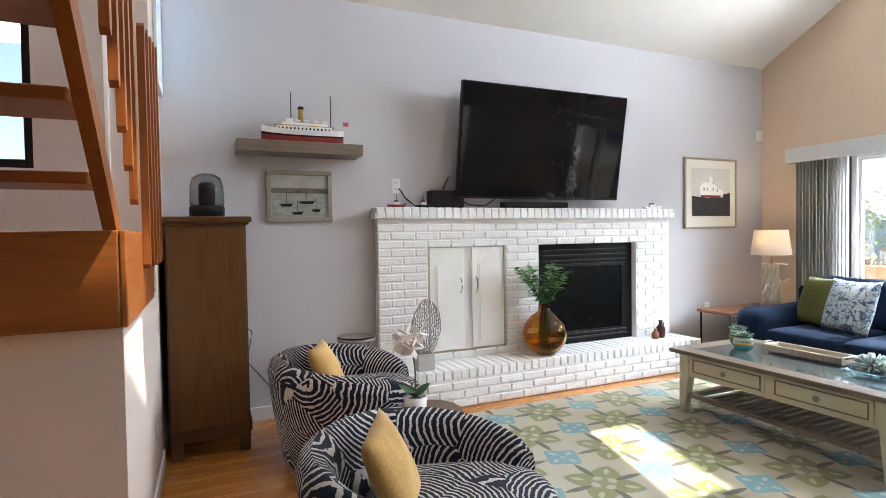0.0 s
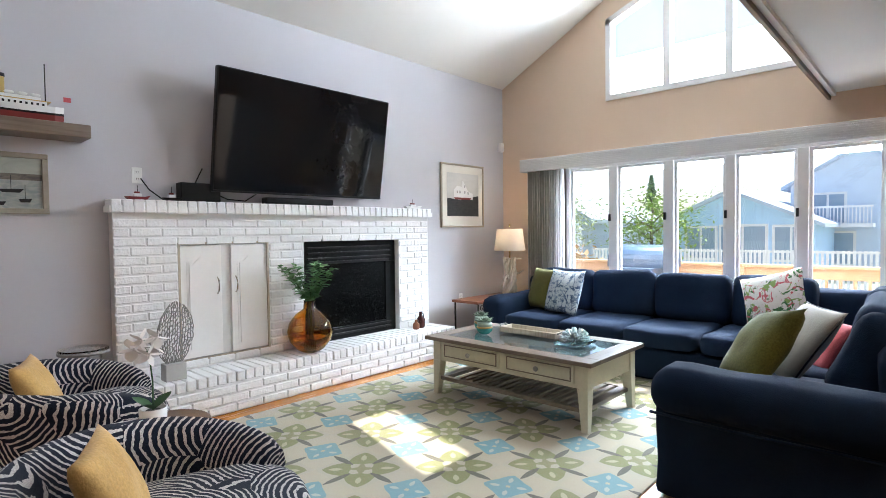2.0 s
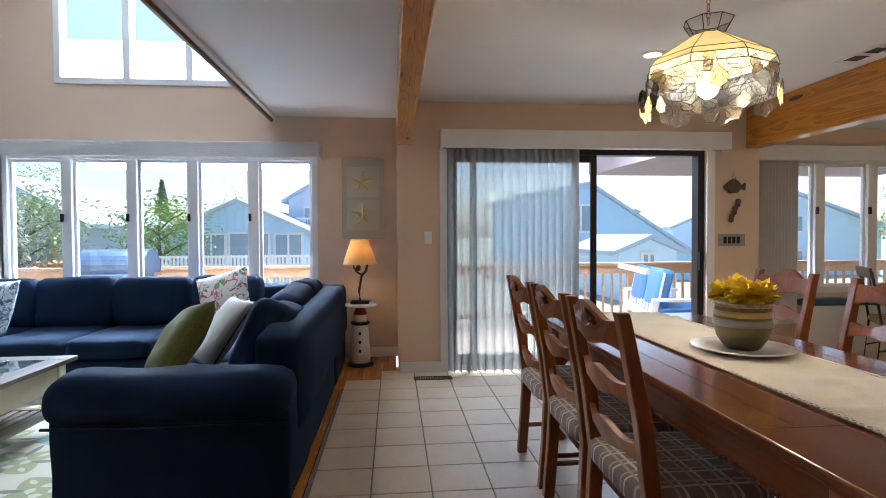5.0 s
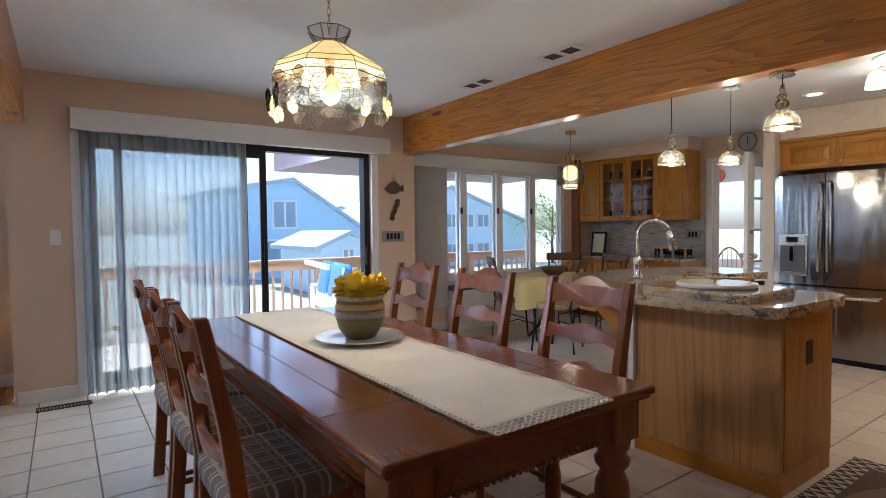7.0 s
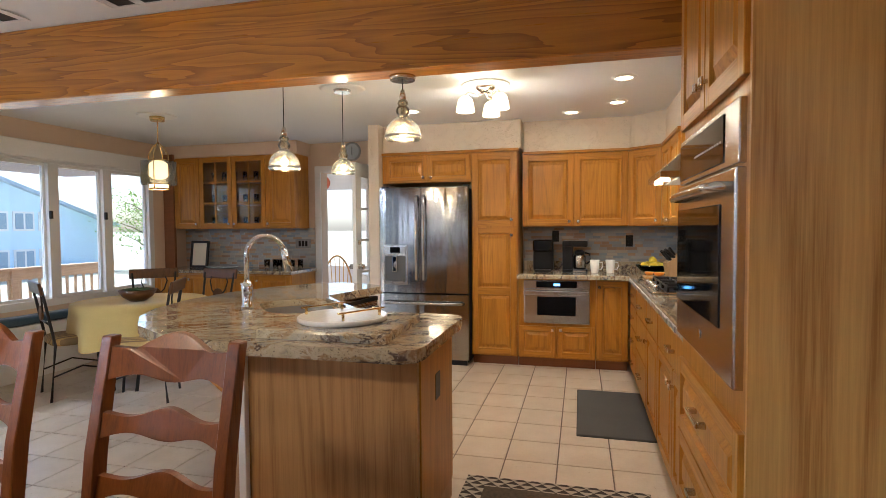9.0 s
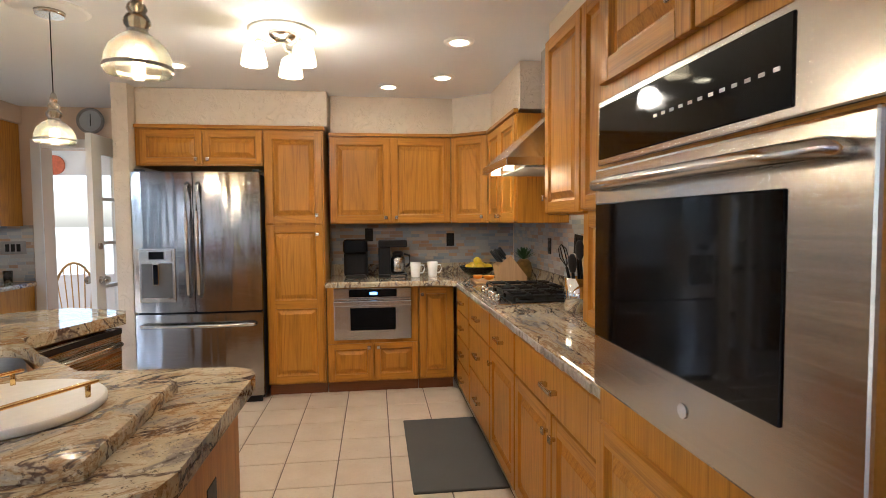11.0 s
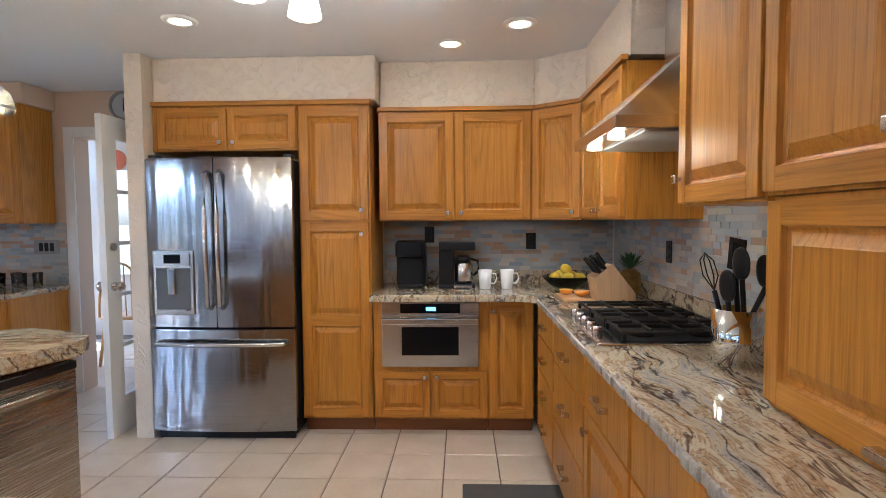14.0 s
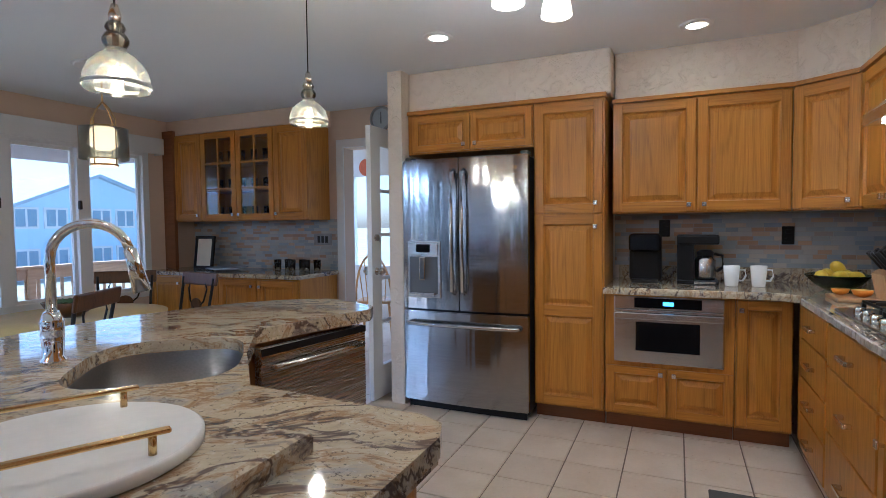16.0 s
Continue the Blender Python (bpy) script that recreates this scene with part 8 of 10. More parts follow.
for z in (1.735, 1.78, 1.995):
    part("hoop", shell(bmesh.new(), [(0.083, z), (0.089, z + 0.006), (0.083, z + 0.014)], 24), BRASS, ln)
for k in range(4):
    a = k * math.pi / 2 + 0.3
    part("strap", tube(bmesh.new(), [(0.09 * math.cos(a), 0.09 * math.sin(a), 1.74), (0.09 * math.cos(a), 0.09 * math.sin(a), 2.05), (0.05 * math.cos(a), 0.05 * math.sin(a), 2.12), (0, 0, 2.17)], 0.005, 6), BRASS, ln)
bulb("lantern_light", (5.37, -5.47, 1.6), 2.6, (1.0, 0.76, 0.46), 0.05)


# ---- dining room ----
def block(bm, m, sx, sy, sz, bev=0.004):
    b = B(-sx / 2, sx / 2, -sy / 2, sy / 2, 0, sz, bev)
    turn(b, m)
    me = bpy.data.meshes.new("tmp")
    b.to_mesh(me)
    b.free()
    bm.from_mesh(me)
    bpy.data.meshes.remove(me)


TX0, TX1, TY0, TY1 = 2.16, 4.56, -2.23, -1.2
dt = thing("dining_table", "long polished cherry dining table with turned legs", "dining table", pose(3.36, -1.715, 0))
wpart("tabletop", B(TX0, TX1, TY0, TY1, 0.73, 0.76, 0.009, 3), CHERRY, dt)
wpart("border", B(TX0 + 0.012, TX1 - 0.012, TY0 + 0.012, TY1 - 0.012, 0.718, 0.731, 0.004), CHERRY, dt)
for x in (TX0 + 0.38, TX1 - 0.38):
    wpart("breadboard_joint", B(x - 0.0015, x + 0.0015, TY0 + 0.01, TY1 - 0.01, 0.7596, 0.7606), BLACK, dt)
for y in (TY0 + 0.14, TY1 - 0.14):
    wpart("breadboard_joint", B(TX0 + 0.39, TX1 - 0.39, y - 0.0015, y + 0.0015, 0.7596, 0.7606), BLACK, dt)
for a in ((TX0 + 0.1, TX1 - 0.1, TY0 + 0.06, TY0 + 0.085), (TX0 + 0.1, TX1 - 0.1, TY1 - 0.085, TY1 - 0.06)):
    wpart("apron", B(*a, 0.6, 0.718, 0.004), CHERRY, dt)
for a in ((TX0 + 0.06, TX0 + 0.085, TY0 + 0.1, TY1 - 0.1), (TX1 - 0.085, TX1 - 0.06, TY0 + 0.1, TY1 - 0.1)):
    wpart("apron", B(*a, 0.6, 0.718, 0.004), CHERRY, dt)
bead = bmesh.new()
for k in range(int((TX1 - TX0 - 0.24) / 0.024)):
    for y in (TY0 + 0.06, TY1 - 0.06):
        box(bead, TX0 + 0.12 + k * 0.024, TX0 + 0.139 + k * 0.024, y - 0.009, y + 0.009, 0.592, 0.612, 0.006, 1)
for k in range(int((TY1 - TY0 - 0.24) / 0.024)):
    for x in (TX0 + 0.06, TX1 - 0.06):
        box(bead, x - 0.009, x + 0.009, TY0 + 0.12 + k * 0.024, TY0 + 0.139 + k * 0.024, 0.592, 0.612, 0.006, 1)
bo = wpart("bead_moulding", bead, CHERRY, dt)
bo["kind"] = "stuff"
LEG = [(0.03, 0.0), (0.045, 0.01), (0.05, 0.04), (0.035, 0.07), (0.03, 0.09), (0.05, 0.2), (0.062, 0.34), (0.055, 0.43), (0.038, 0.47), (0.056, 0.49), (0.06, 0.51), (0.045, 0.53), (0.058, 0.55), (0.062, 0.58)]
for x in (TX0 + 0.1, TX1 - 0.1):
    for y in (TY0 + 0.1, TY1 - 0.1):
        lg = lathe(bmesh.new(), LEG, 24, x, y)
        box(lg, x - 0.062, x + 0.062, y - 0.062, y + 0.062, 0.58, 0.718, 0.005)
        wpart("leg", lg, CHERRYV, dt)

RUN = cloth("cream_table_linen", (0.76, 0.71, 0.62), 0.12, 160, 0.1, 0.35)
rn = thing("table_runner", "cream linen table runner with lace border", "table runner", pose(3.36, -1.74, 0.7615))
bm = bmesh.new()
nx, ny = 120, 28
grid = []
for i in range(nx + 1):
    row = []
    for j in range(ny + 1):
        x, y = 2.19 + 2.36 * i / nx, -1.965 + 0.455 * j / ny
        z = 0.7665 + 0.013 * max(0, noise.noise(Vector((x * 5 + y * 4, y * 7, 1)))) + 0.012 * max(0, noise.noise(Vector((x * 16 + y * 6, y * 5 - x * 3, 4))))
        row.append(bm.verts.new((x, y, z)))
    grid.append(row)
for i in range(nx):
    for j in range(ny):
        bm.faces.new((grid[i][j], grid[i + 1][j], grid[i + 1][j + 1], grid[i][j + 1])).smooth = True
ex = bmesh.ops.extrude_edge_only(bm, edges=[e for e in bm.edges if e.is_boundary])
for v in ex["geom"]:
    if isinstance(v, bmesh.types.BMVert):
        v.co.z = 0.7612
bmesh.ops.recalc_face_normals(bm, faces=bm.faces[:])
wpart("cloth", bm, RUN, rn)
lace = bmesh.new()
for k in range(96):
    for y in (-1.972, -1.503):
        tube(lace, [(2.2 + k * 0.0245 + 0.011 * math.cos(a), y + 0.009 * math.sin(a), 0.768) for a in [q * math.pi / 3 for q in range(7)]], 0.0034, 4, False)
for k in range(19):
    for r_ in range(3):
        tube(lace, [(2.18 - r_ * 0.02 + 0.009 * math.cos(a), -1.96 + k * 0.0245 + 0.011 * math.sin(a), 0.768) for a in [q * math.pi / 3 for q in range(7)]], 0.0034, 4, False)
lo_ = wpart("lace_border", lace, RUN, rn, "openwork lace border")
lo_["kind"] = "stuff"

pl = solo("serving_plate", lathe(bmesh.new(), [(0.09, 0.0), (0.15, 0.006), (0.205, 0.018), (0.2, 0.022), (0.14, 0.012), (0.05, 0.01)], 40), PORCELAIN, "white fluted serving plate under the flower pot", "plate", pose(3.38, -1.76, 0.7735))
fp_ = thing("flower_pot", "striped stoneware pot of yellow paper flowers", "flower pot", pose(3.38, -1.76, 0.7835))
part("pot", lathe(bmesh.new(), [(0.06, 0), (0.07, 0.006), (0.1, 0.05), (0.115, 0.11), (0.112, 0.15), (0.105, 0.185), (0.112, 0.2), (0.1, 0.2), (0.09, 0.16)], 32), plain("olive_stoneware", (0.2, 0.17, 0.07), 0.35, var=0.2), fp_)
part("band", lathe(bmesh.new(), [(0.1155, 0.1), (0.117, 0.115), (0.1155, 0.13)], 32), plain("grey_band_glaze", (0.32, 0.3, 0.28), 0.35), fp_)
part("band", lathe(bmesh.new(), [(0.1135, 0.14), (0.1138, 0.15), (0.109, 0.165)], 32), OCHRE, fp_)
part("rim_pattern", lathe(bmesh.new(), [(0.106, 0.18), (0.114, 0.195), (0.1125, 0.2)], 32), plain("dotted_rim", (0.45, 0.36, 0.2), 0.4, var=0.7, scale=60), fp_)
YEL = plain("yellow_petal", (0.95, 0.68, 0.015), 0.7, var=0.1, scale=25)
ry_ = random.Random(3)
for k in range(9):
    a = k * 2.4
    rr = 0.03 + 0.08 * ((k % 3) / 2)
    cx, cy, cz = math.cos(a) * rr, math.sin(a) * rr, 0.26 - 0.35 * rr
    bm = bmesh.new()
    for q in range(64):
        d = Vector((ry_.gauss(0, 1), ry_.gauss(0, 1), ry_.gauss(0.35, 0.9))).normalized()
        L = ry_.uniform(0.045, 0.062)
        p = Vector((cx, cy, cz))
        leaf_blade(bm, p + d * 0.012, p + d * L + Vector((ry_.uniform(-1, 1), ry_.uniform(-1, 1), ry_.uniform(-1, 1))) * 0.012, 0.026, 0.0, 3)
    part("flower", bm, YEL, fp_)


def plaid(name):
    n = N(name)
    v = n.coord()
    s = n.add("ShaderNodeSeparateXYZ")
    n.put(s.inputs[0], v)
    def band(o, p, w, off=0.0):
        return n.math("LESS_THAN", n.math("ABSOLUTE", n.math("SUBTRACT", n.math("FRACT", n.math("ADD", n.math("DIVIDE", o, p), off)), 0.5)), w)
    a = n.math("MAXIMUM", band(s.outputs[0], 0.085, 0.06), band(s.outputs[1], 0.085, 0.06))
    b_ = n.math("MAXIMUM", band(s.outputs[0], 0.085, 0.06, 0.3), band(s.outputs[1], 0.085, 0.06, 0.3))
    w = n.noise(v, 200, 2)
    c = n.mix(a, n.ramp(w, [(0.3, (0.13, 0.085, 0.055)), (0.7, (0.2, 0.14, 0.1))]), (0.42, 0.36, 0.27))
    c = n.mix(b_, c, (0.3, 0.24, 0.17))
    n.set(Base_Color=c, Roughness=0.9)
    n.bump(w, 0.2, 0.002)
    return n.m


SEATC = plaid("brown_lattice_upholstery")
dc = thing("dining_chair", "carved cherry ladder-back dining chair with upholstered seat", "dining chair", pose(0, 0, 0), "dining chairs round the table")
W = 0.5


def post_pts(x):
    return [(x, 0.0, 0.0), (x, 0.02, 0.25), (x, 0.03, 0.45), (x, 0.0, 0.7), (x, -0.06, 1.0), (x, -0.07, 1.04)]


for s in (-1, 1):
    x = s * (W / 2 - 0.025)
    bm = bmesh.new()
    rows = []
    for (px_, py_, pz_) in post_pts(x):
        hw = 0.021
        hd_ = 0.026 if pz_ < 0.9 else 0.02
        rows.append([bm.verts.new((px_ + a * hw, py_ + b_ * hd_, pz_)) for a, b_ in ((-1, -1), (1, -1), (1, 1), (-1, 1))])
    for a, b_ in zip(rows, rows[1:]):
        for i in range(4):
            bm.faces.new((a[i], a[(i + 1) % 4], b_[(i + 1) % 4], b_[i]))
    bm.faces.new(rows[0][::-1])
    bm.faces.new(rows[-1])
    bmesh.ops.bevel(bm, geom=bm.edges[:], offset=0.004, segments=1, affect="EDGES")
    part("back_post", bm, CHERRYV, dc)
    fl = lathe(bmesh.new(), [(0.018, 0), (0.026, 0.02), (0.02, 0.06), (0.03, 0.2), (0.033, 0.32), (0.026, 0.36), (0.03, 0.4)], 14, x, 0.42)
    box(fl, x - 0.03, x + 0.03, 0.39, 0.45, 0.4, 0.445, 0.004)
    part("front_leg", fl, CHERRYV, dc)
    part("side_rail", B(x - 0.015, x + 0.015, 0.03, 0.4, 0.37, 0.435, 0.004), CHERRYV, dc)
    part("side_stretcher", tube(bmesh.new(), [(x, 0.02, 0.16), (x, 0.42, 0.16)], 0.013, 8), CHERRYV, dc)
part("seat_rail", B(-W / 2 + 0.05, W / 2 - 0.05, 0.405, 0.435, 0.36, 0.435, 0.004), CHERRYV, dc)
part("stretcher", tube(bmesh.new(), [(-W / 2 + 0.03, 0.22, 0.16), (W / 2 - 0.03, 0.22, 0.16)], 0.013, 8), CHERRYV, dc)
part("seat", cushion(bmesh.new(), W + 0.02, 0.47, 0.09, 0, 0.215, 0.465, 0.4, 14, 0.004), SEATC, dc, "brown lattice upholstered seat")


def slat_shape(zc, hgt, crest):
    """A back slat with wavy edges; the crest rail carries a carved shell."""
    n = 28
    top, bot = [], []
    w = W - 0.09
    for i in range(n + 1):
        u = i / n * 2 - 1
        x = u * w / 2
        wave = 0.018 * math.cos(u * math.pi * 1.5) * (1 - 0.3 * abs(u))
        zt = zc + hgt / 2 + (0.035 * max(0, 1 - (abs(u) / 0.62) ** 2) if crest else wave * 0.9) + (wave * 0.5 if crest else 0)
        zb = zc - hgt / 2 - wave * 0.8 + 0.012 * (1 - abs(u))
        top.append((x, zt))
        bot.append((x, zb))
    return bot + top[::-1]


def bowed_slat(zc, hgt, crest, y):
    bm = prism(bmesh.new(), slat_shape(zc, hgt, crest), -0.011, 0.011, 1)
    for v in bm.verts:
        v.co.y += y - 0.03 * (1 - (v.co.x / 0.2) ** 2) - (v.co.z - zc) * 0.2
    return bm


for zc, hgt, crest, y in ((0.96, 0.1, True, -0.05), (0.78, 0.075, False, -0.012), (0.6, 0.07, False, 0.012)):
    sl = part("back_slat", bowed_slat(zc, hgt, crest, y), CHERRYV, dc)
    if crest:
        sh = bmesh.new()
        for k in range(9):
            a = radians(20 + k * 17.5)
            p0 = Vector((0, -0.094, 0.965))
            p1 = p0 + Vector((math.cos(a) * 0.085, -0.002, math.sin(a) * 0.062))
            tube(sh, [p0, p0.lerp(p1, 0.5), p1], 0.004, 6, True, 0.0085)
        part("carved_shell", sh, CHERRYV, sl, "carved shell crest")
for x in (2.8, 3.56, 4.3):
    copy_thing(dc, pose(x, -2.6, 0))
for x in (3.52, 4.06):
    copy_thing(dc, pose(x, -1.02, 0, 0, 0, 180))
dc.matrix_basis = pose(2.98, -1.02, 0, 0, 0, 180)

# stained-glass pendant
sg = thing("stained_glass_pendant", "leaded stained-glass pendant lamp over the dining table, lit", "pendant lamp", pose(3.58, -1.72, 0))
LEAD = plain("lead_came", (0.03, 0.027, 0.022), 0.5, 0.5, var=0.2)


def panel_glow(name, col, base, strength):
    n = N(name)
    v = n.coord()
    f = n.noise(v, 18, 3, 0.5, 0.6)
    c = n.ramp(f, [(0.3, mul(base, 0.8)), (0.7, base)])
    n.set(Base_Color=c, Roughness=0.25, Emission_Color=col, Emission_Strength=strength)
    return n.m


CREAMG = panel_glow("lit_cream_slag_glass", (1.0, 0.66, 0.22), (0.62, 0.54, 0.34), 0.3)
LITG = panel_glow("glowing_amber_glass", (1.0, 0.66, 0.22), (0.8, 0.6, 0.25), 0.8)
BEV = thin_glass("bevelled_glass", (0.93, 0.95, 0.95), 0.95, 0.1, 0.05)
R0, R1, R2 = 0.07, 0.272, 0.283


def ring8(r, z, off=0.0):
    return [Vector((r * math.cos(2 * math.pi * (k + off) / 8), r * math.sin(2 * math.pi * (k + off) / 8), z)) for k in range(8)]


def quad(a, b_, c, d):
    bm = bmesh.new()
    vs = [bm.verts.new(p) for p in (a, b_, c, d)]
    bm.faces.new(vs)
    bmesh.ops.solidify(bm, geom=bm.faces[:], thickness=0.003)
    return bm


LV = [ring8(0.107, 2.24), ring8(R0, 2.175), ring8(0.25, 2.06), ring8(R1, 2.03), ring8(R2, 1.99)]
for k in range(8):
    q = (k + 1) % 8
    part("crown_pane", quad(LV[0][k], LV[0][q], LV[1][q], LV[1][k]), BEV, sg)
    part("cone_pane", quad(LV[1][k], LV[1][q], LV[2][q], LV[2][k]), CREAMG, sg)
    part("band_pane", quad(LV[2][k], LV[2][q], LV[3][q], LV[3][k]), CREAMG, sg)
    part("band_pane", quad(LV[3][k], LV[3][q], LV[4][q], LV[4][k]), BEV, sg)
lead = bmesh.new()
for k in range(8):
    q = (k + 1) % 8
    for lv in LV:
        tube(lead, [lv[k], lv[q]], 0.002, 5)
    for a, b_ in zip(LV, LV[1:]):
        tube(lead, [a[k], b_[k]], 0.002, 5)
    # flower petals of the skirt, in two staggered rows
    mid = (LV[4][k] + LV[4][q]) / 2
    tan = (LV[4][q] - LV[4][k]).normalized()
    for row, (base, z0_) in enumerate(((mid, 1.99), (LV[4][k], 1.925))):
        t2 = tan if row == 0 else (ring8(R2, 0)[q] - ring8(R2, 0)[k - 1]).normalized()
        o = Vector((base.x, base.y, z0_))
        for j, ang_ in enumerate((-78, -40, 0, 40, 78)):
            a = radians(ang_)
            d = t2 * math.sin(a) + Vector((0, 0, -math.cos(a)))
            s_ = t2 * math.cos(a) + Vector((0, 0, math.sin(a)))
            L, w = (0.115, 0.036) if abs(ang_) < 50 else (0.1, 0.03)
            pts = [o + d * 0.025, o + d * L * 0.55 - s_ * w, o + d * L * 0.85 - s_ * w * 0.85, o + d * L, o + d * L * 0.85 + s_ * w * 0.85, o + d * L * 0.55 + s_ * w]
            bm = bmesh.new()
            vs = [bm.verts.new(p) for p in pts]
            bm.faces.new(vs)
            bmesh.ops.solidify(bm, geom=bm.faces[:], thickness=0.003)
            part("petal_pane", bm, LITG if (j == 2 and (k + row) % 3 == 0) or (row == 1 and k % 4 == 1 and abs(ang_) < 50) else BEV, sg)
            tube(lead, pts + [pts[0]], 0.0014, 4, False)
part("lead_came", lead, LEAD, sg, "dark lead came")
part("light_bulb", cushion(bmesh.new(), 0.1, 0.1, 0.12, 0, 0, 1.95, 1.0, 10, 0), glow("dining_bulb", (1.0, 0.68, 0.26), 3.0), sg)
part("socket", lathe(bmesh.new(), [(0.02, 2.02), (0.025, 2.1), (0.012, 2.2)], 12), BRASS, sg)
z = 2.24
i = 0
while z < 2.47:
    part("chain_link", turn(tube(bmesh.new(), [(0.009 * math.cos(a), 0, 0.018 * math.sin(a)) for a in [q * math.pi / 5 for q in range(11)]], 0.0022, 5, False), pose(0, 0, z, 0, 0, 90 * (i % 2))), BRASS, sg)
    z += 0.031
    i += 1
part("canopy", lathe(bmesh.new(), [(0.05, 2.47), (0.06, 2.499)], 20), BRASS, sg)
bulb("dining_light", (3.58, -1.72, 1.84), 17, (1.0, 0.78, 0.5), 0.06)

# sheer curtain, valances, blinds
SHEER = N("sheer_curtain_voile")
_tr = SHEER.add("ShaderNodeBsdfTransparent")
_tl = SHEER.add("ShaderNodeBsdfTranslucent")
_w = SHEER.noise(SHEER.coord((60, 60, 4)), 3.0, 3)
_tr.inputs[0].default_value = (0.62, 0.64, 0.65, 1)
SHEER.put(_tl.inputs[0], SHEER.ramp(_w, [(0.3, (0.3, 0.31, 0.3)), (0.7, (0.42, 0.43, 0.42))]))
SHEER.set(Base_Color=(0.62, 0.61, 0.6), Roughness=0.9)
_m1, _m2 = SHEER.add("ShaderNodeMixShader"), SHEER.add("ShaderNodeMixShader")
_m1.inputs[0].default_value = 0.5
SHEER.t.links.new(SHEER.b.outputs[0], _m1.inputs[1])
SHEER.t.links.new(_tl.outputs[0], _m1.inputs[2])
_m2.inputs[0].default_value = 0.45
SHEER.t.links.new(_m1.outputs[0], _m2.inputs[1])
SHEER.t.links.new(_tr.outputs[0], _m2.inputs[2])
SHEER.t.links.new(_m2.outputs[0], SHEER.t.nodes["Material Output"].inputs[0])
sc_ = thing("sheer_curtain", "white sheer curtain drawn over half the sliding door", "curtain", pose(6.08, -1.4, 0))
bm = bmesh.new()
rows = []
nf = 240
for i in range(nf + 1):
    t = i / nf
    y = -0.78 - 1.24 * t
    ph = t * 2 * math.pi * 17 + 1.5 * math.sin(t * 9)
    col = []
    for j in range(7):
        v_ = j / 6
        amp = 0.02 + 0.025 * (1 - v_)
        col.append(bm.verts.new((6.09 + amp * math.sin(ph + 0.25 * (1 - v_) * math.sin(i)), y + 0.012 * math.cos(ph), 0.012 + 0.008 * math.sin(ph) * (1 - v_) + v_ * 2.05)))
    rows.append(col)
for a, b_ in zip(rows, rows[1:]):
    for j in range(6):
        bm.faces.new((a[j], b_[j], b_[j + 1], a[j + 1])).smooth = True
wpart("voile", bm, SHEER.m, sc_)
wpart("rail", B(6.07, 6.11, -3.3, -0.76, 2.066, 2.09), TRIM, sc_)
v = thing("door_valance", "white fabric valance over the sliding door", "valance", pose(6.1, -2.1, 2.06))
wpart("front", B(6.03, 6.045, -3.46, -0.715, 2.065, 2.225, 0.004), VAL, v)
for y in (-3.46, -0.729):
    wpart("end", B(6.046, 6.178, y, y + 0.014, 2.065, 2.225), VAL, v)
wpart("top", B(6.046, 6.178, -3.445, -0.73, 2.211, 2.225), VAL, v)
v = thing("kitchen_valance", "white valance over the kitchen windows", "valance", pose(6.1, -5.1, 1.95))
wpart("front", B(6.55, 6.565, -6.9, -4.03, 2.045, 2.205, 0.004), VAL, v)
for y in (-6.9, -4.044):
    wpart("end", B(6.566, 6.678, y, y + 0.014, 2.045, 2.205), VAL, v)
wpart("top", B(6.566, 6.678, -6.885, -4.045, 2.191, 2.205), VAL, v)
vertical_blind("vertical_blind", "grey vertical blind stacked beside the kitchen window", 6.62, -4.58, -4.06, 0.3, 2.045, 14, BLIND, 0.04)

# wall ornaments by the door
CLAY = plain("brown_carved_wood", (0.09, 0.06, 0.045), 0.7, var=0.35, scale=40, bump=0.4)
fi = thing("fish_ornament", "carved wooden fish hanging from a cord", "wall ornament", pose(DX - 0.002, -3.57, 1.72, 0, 0, -90))
bm = prism(bmesh.new(), [(-0.11, 0.0), (-0.06, 0.05), (0.0, 0.085), (0.05, 0.06), (0.075, 0.02), (0.12, 0.05), (0.115, -0.03), (0.07, -0.01), (0.04, -0.05), (-0.04, -0.055)], -0.03, -0.004, 1)
bmesh.ops.bevel(bm, geom=bm.edges[:], offset=0.006, segments=2, affect="EDGES")
part("fish", bm, CLAY, fi)
part("cord", tube(bmesh.new(), [(-0.01, -0.01, 0.08), (0.0, -0.006, 0.17), (0.03, -0.01, 0.07)], 0.003, 5), DRIFT, fi)
sh_ = thing("shell_garland", "string of small carved shells on the wall", "wall ornament", pose(DX - 0.002, -3.57, 1.5, 0, 0, -90))
for k in range(6):
    part("shell", cushion(bmesh.new(), 0.055, 0.03, 0.05, 0.045 - k * 0.016 + 0.01 * (k % 2), -0.018, 0.09 - k * 0.037, 0.9, 8, 0.004, k), CLAY, sh_)


def register(name, label, m, w, d, n, mat_, up=True):
    t = thing(name, label, "vent", m)
    part("frame", panel(1, 0, 0.006, -w / 2, w / 2, -d / 2, d / 2, [(-w / 2 + 0.02, w / 2 - 0.02, -d / 2 + 0.02, d / 2 - 0.02)]), mat_, t)
    for k in range(n):
        x = -w / 2 + 0.03 + (w - 0.06) * k / (n - 1)
        part("louvre", turn(B(-w / n * 0.3, w / n * 0.3, 0.0, 0.0015, -d / 2 + 0.02, d / 2 - 0.02), pose(x, 0.003, 0, 0, 0, 6)), mat_, t)
    part("backing", B(-w / 2 + 0.005, w / 2 - 0.005, 0.006, 0.0075, -d / 2 + 0.005, d / 2 - 0.005), BLACK, t)
    return t


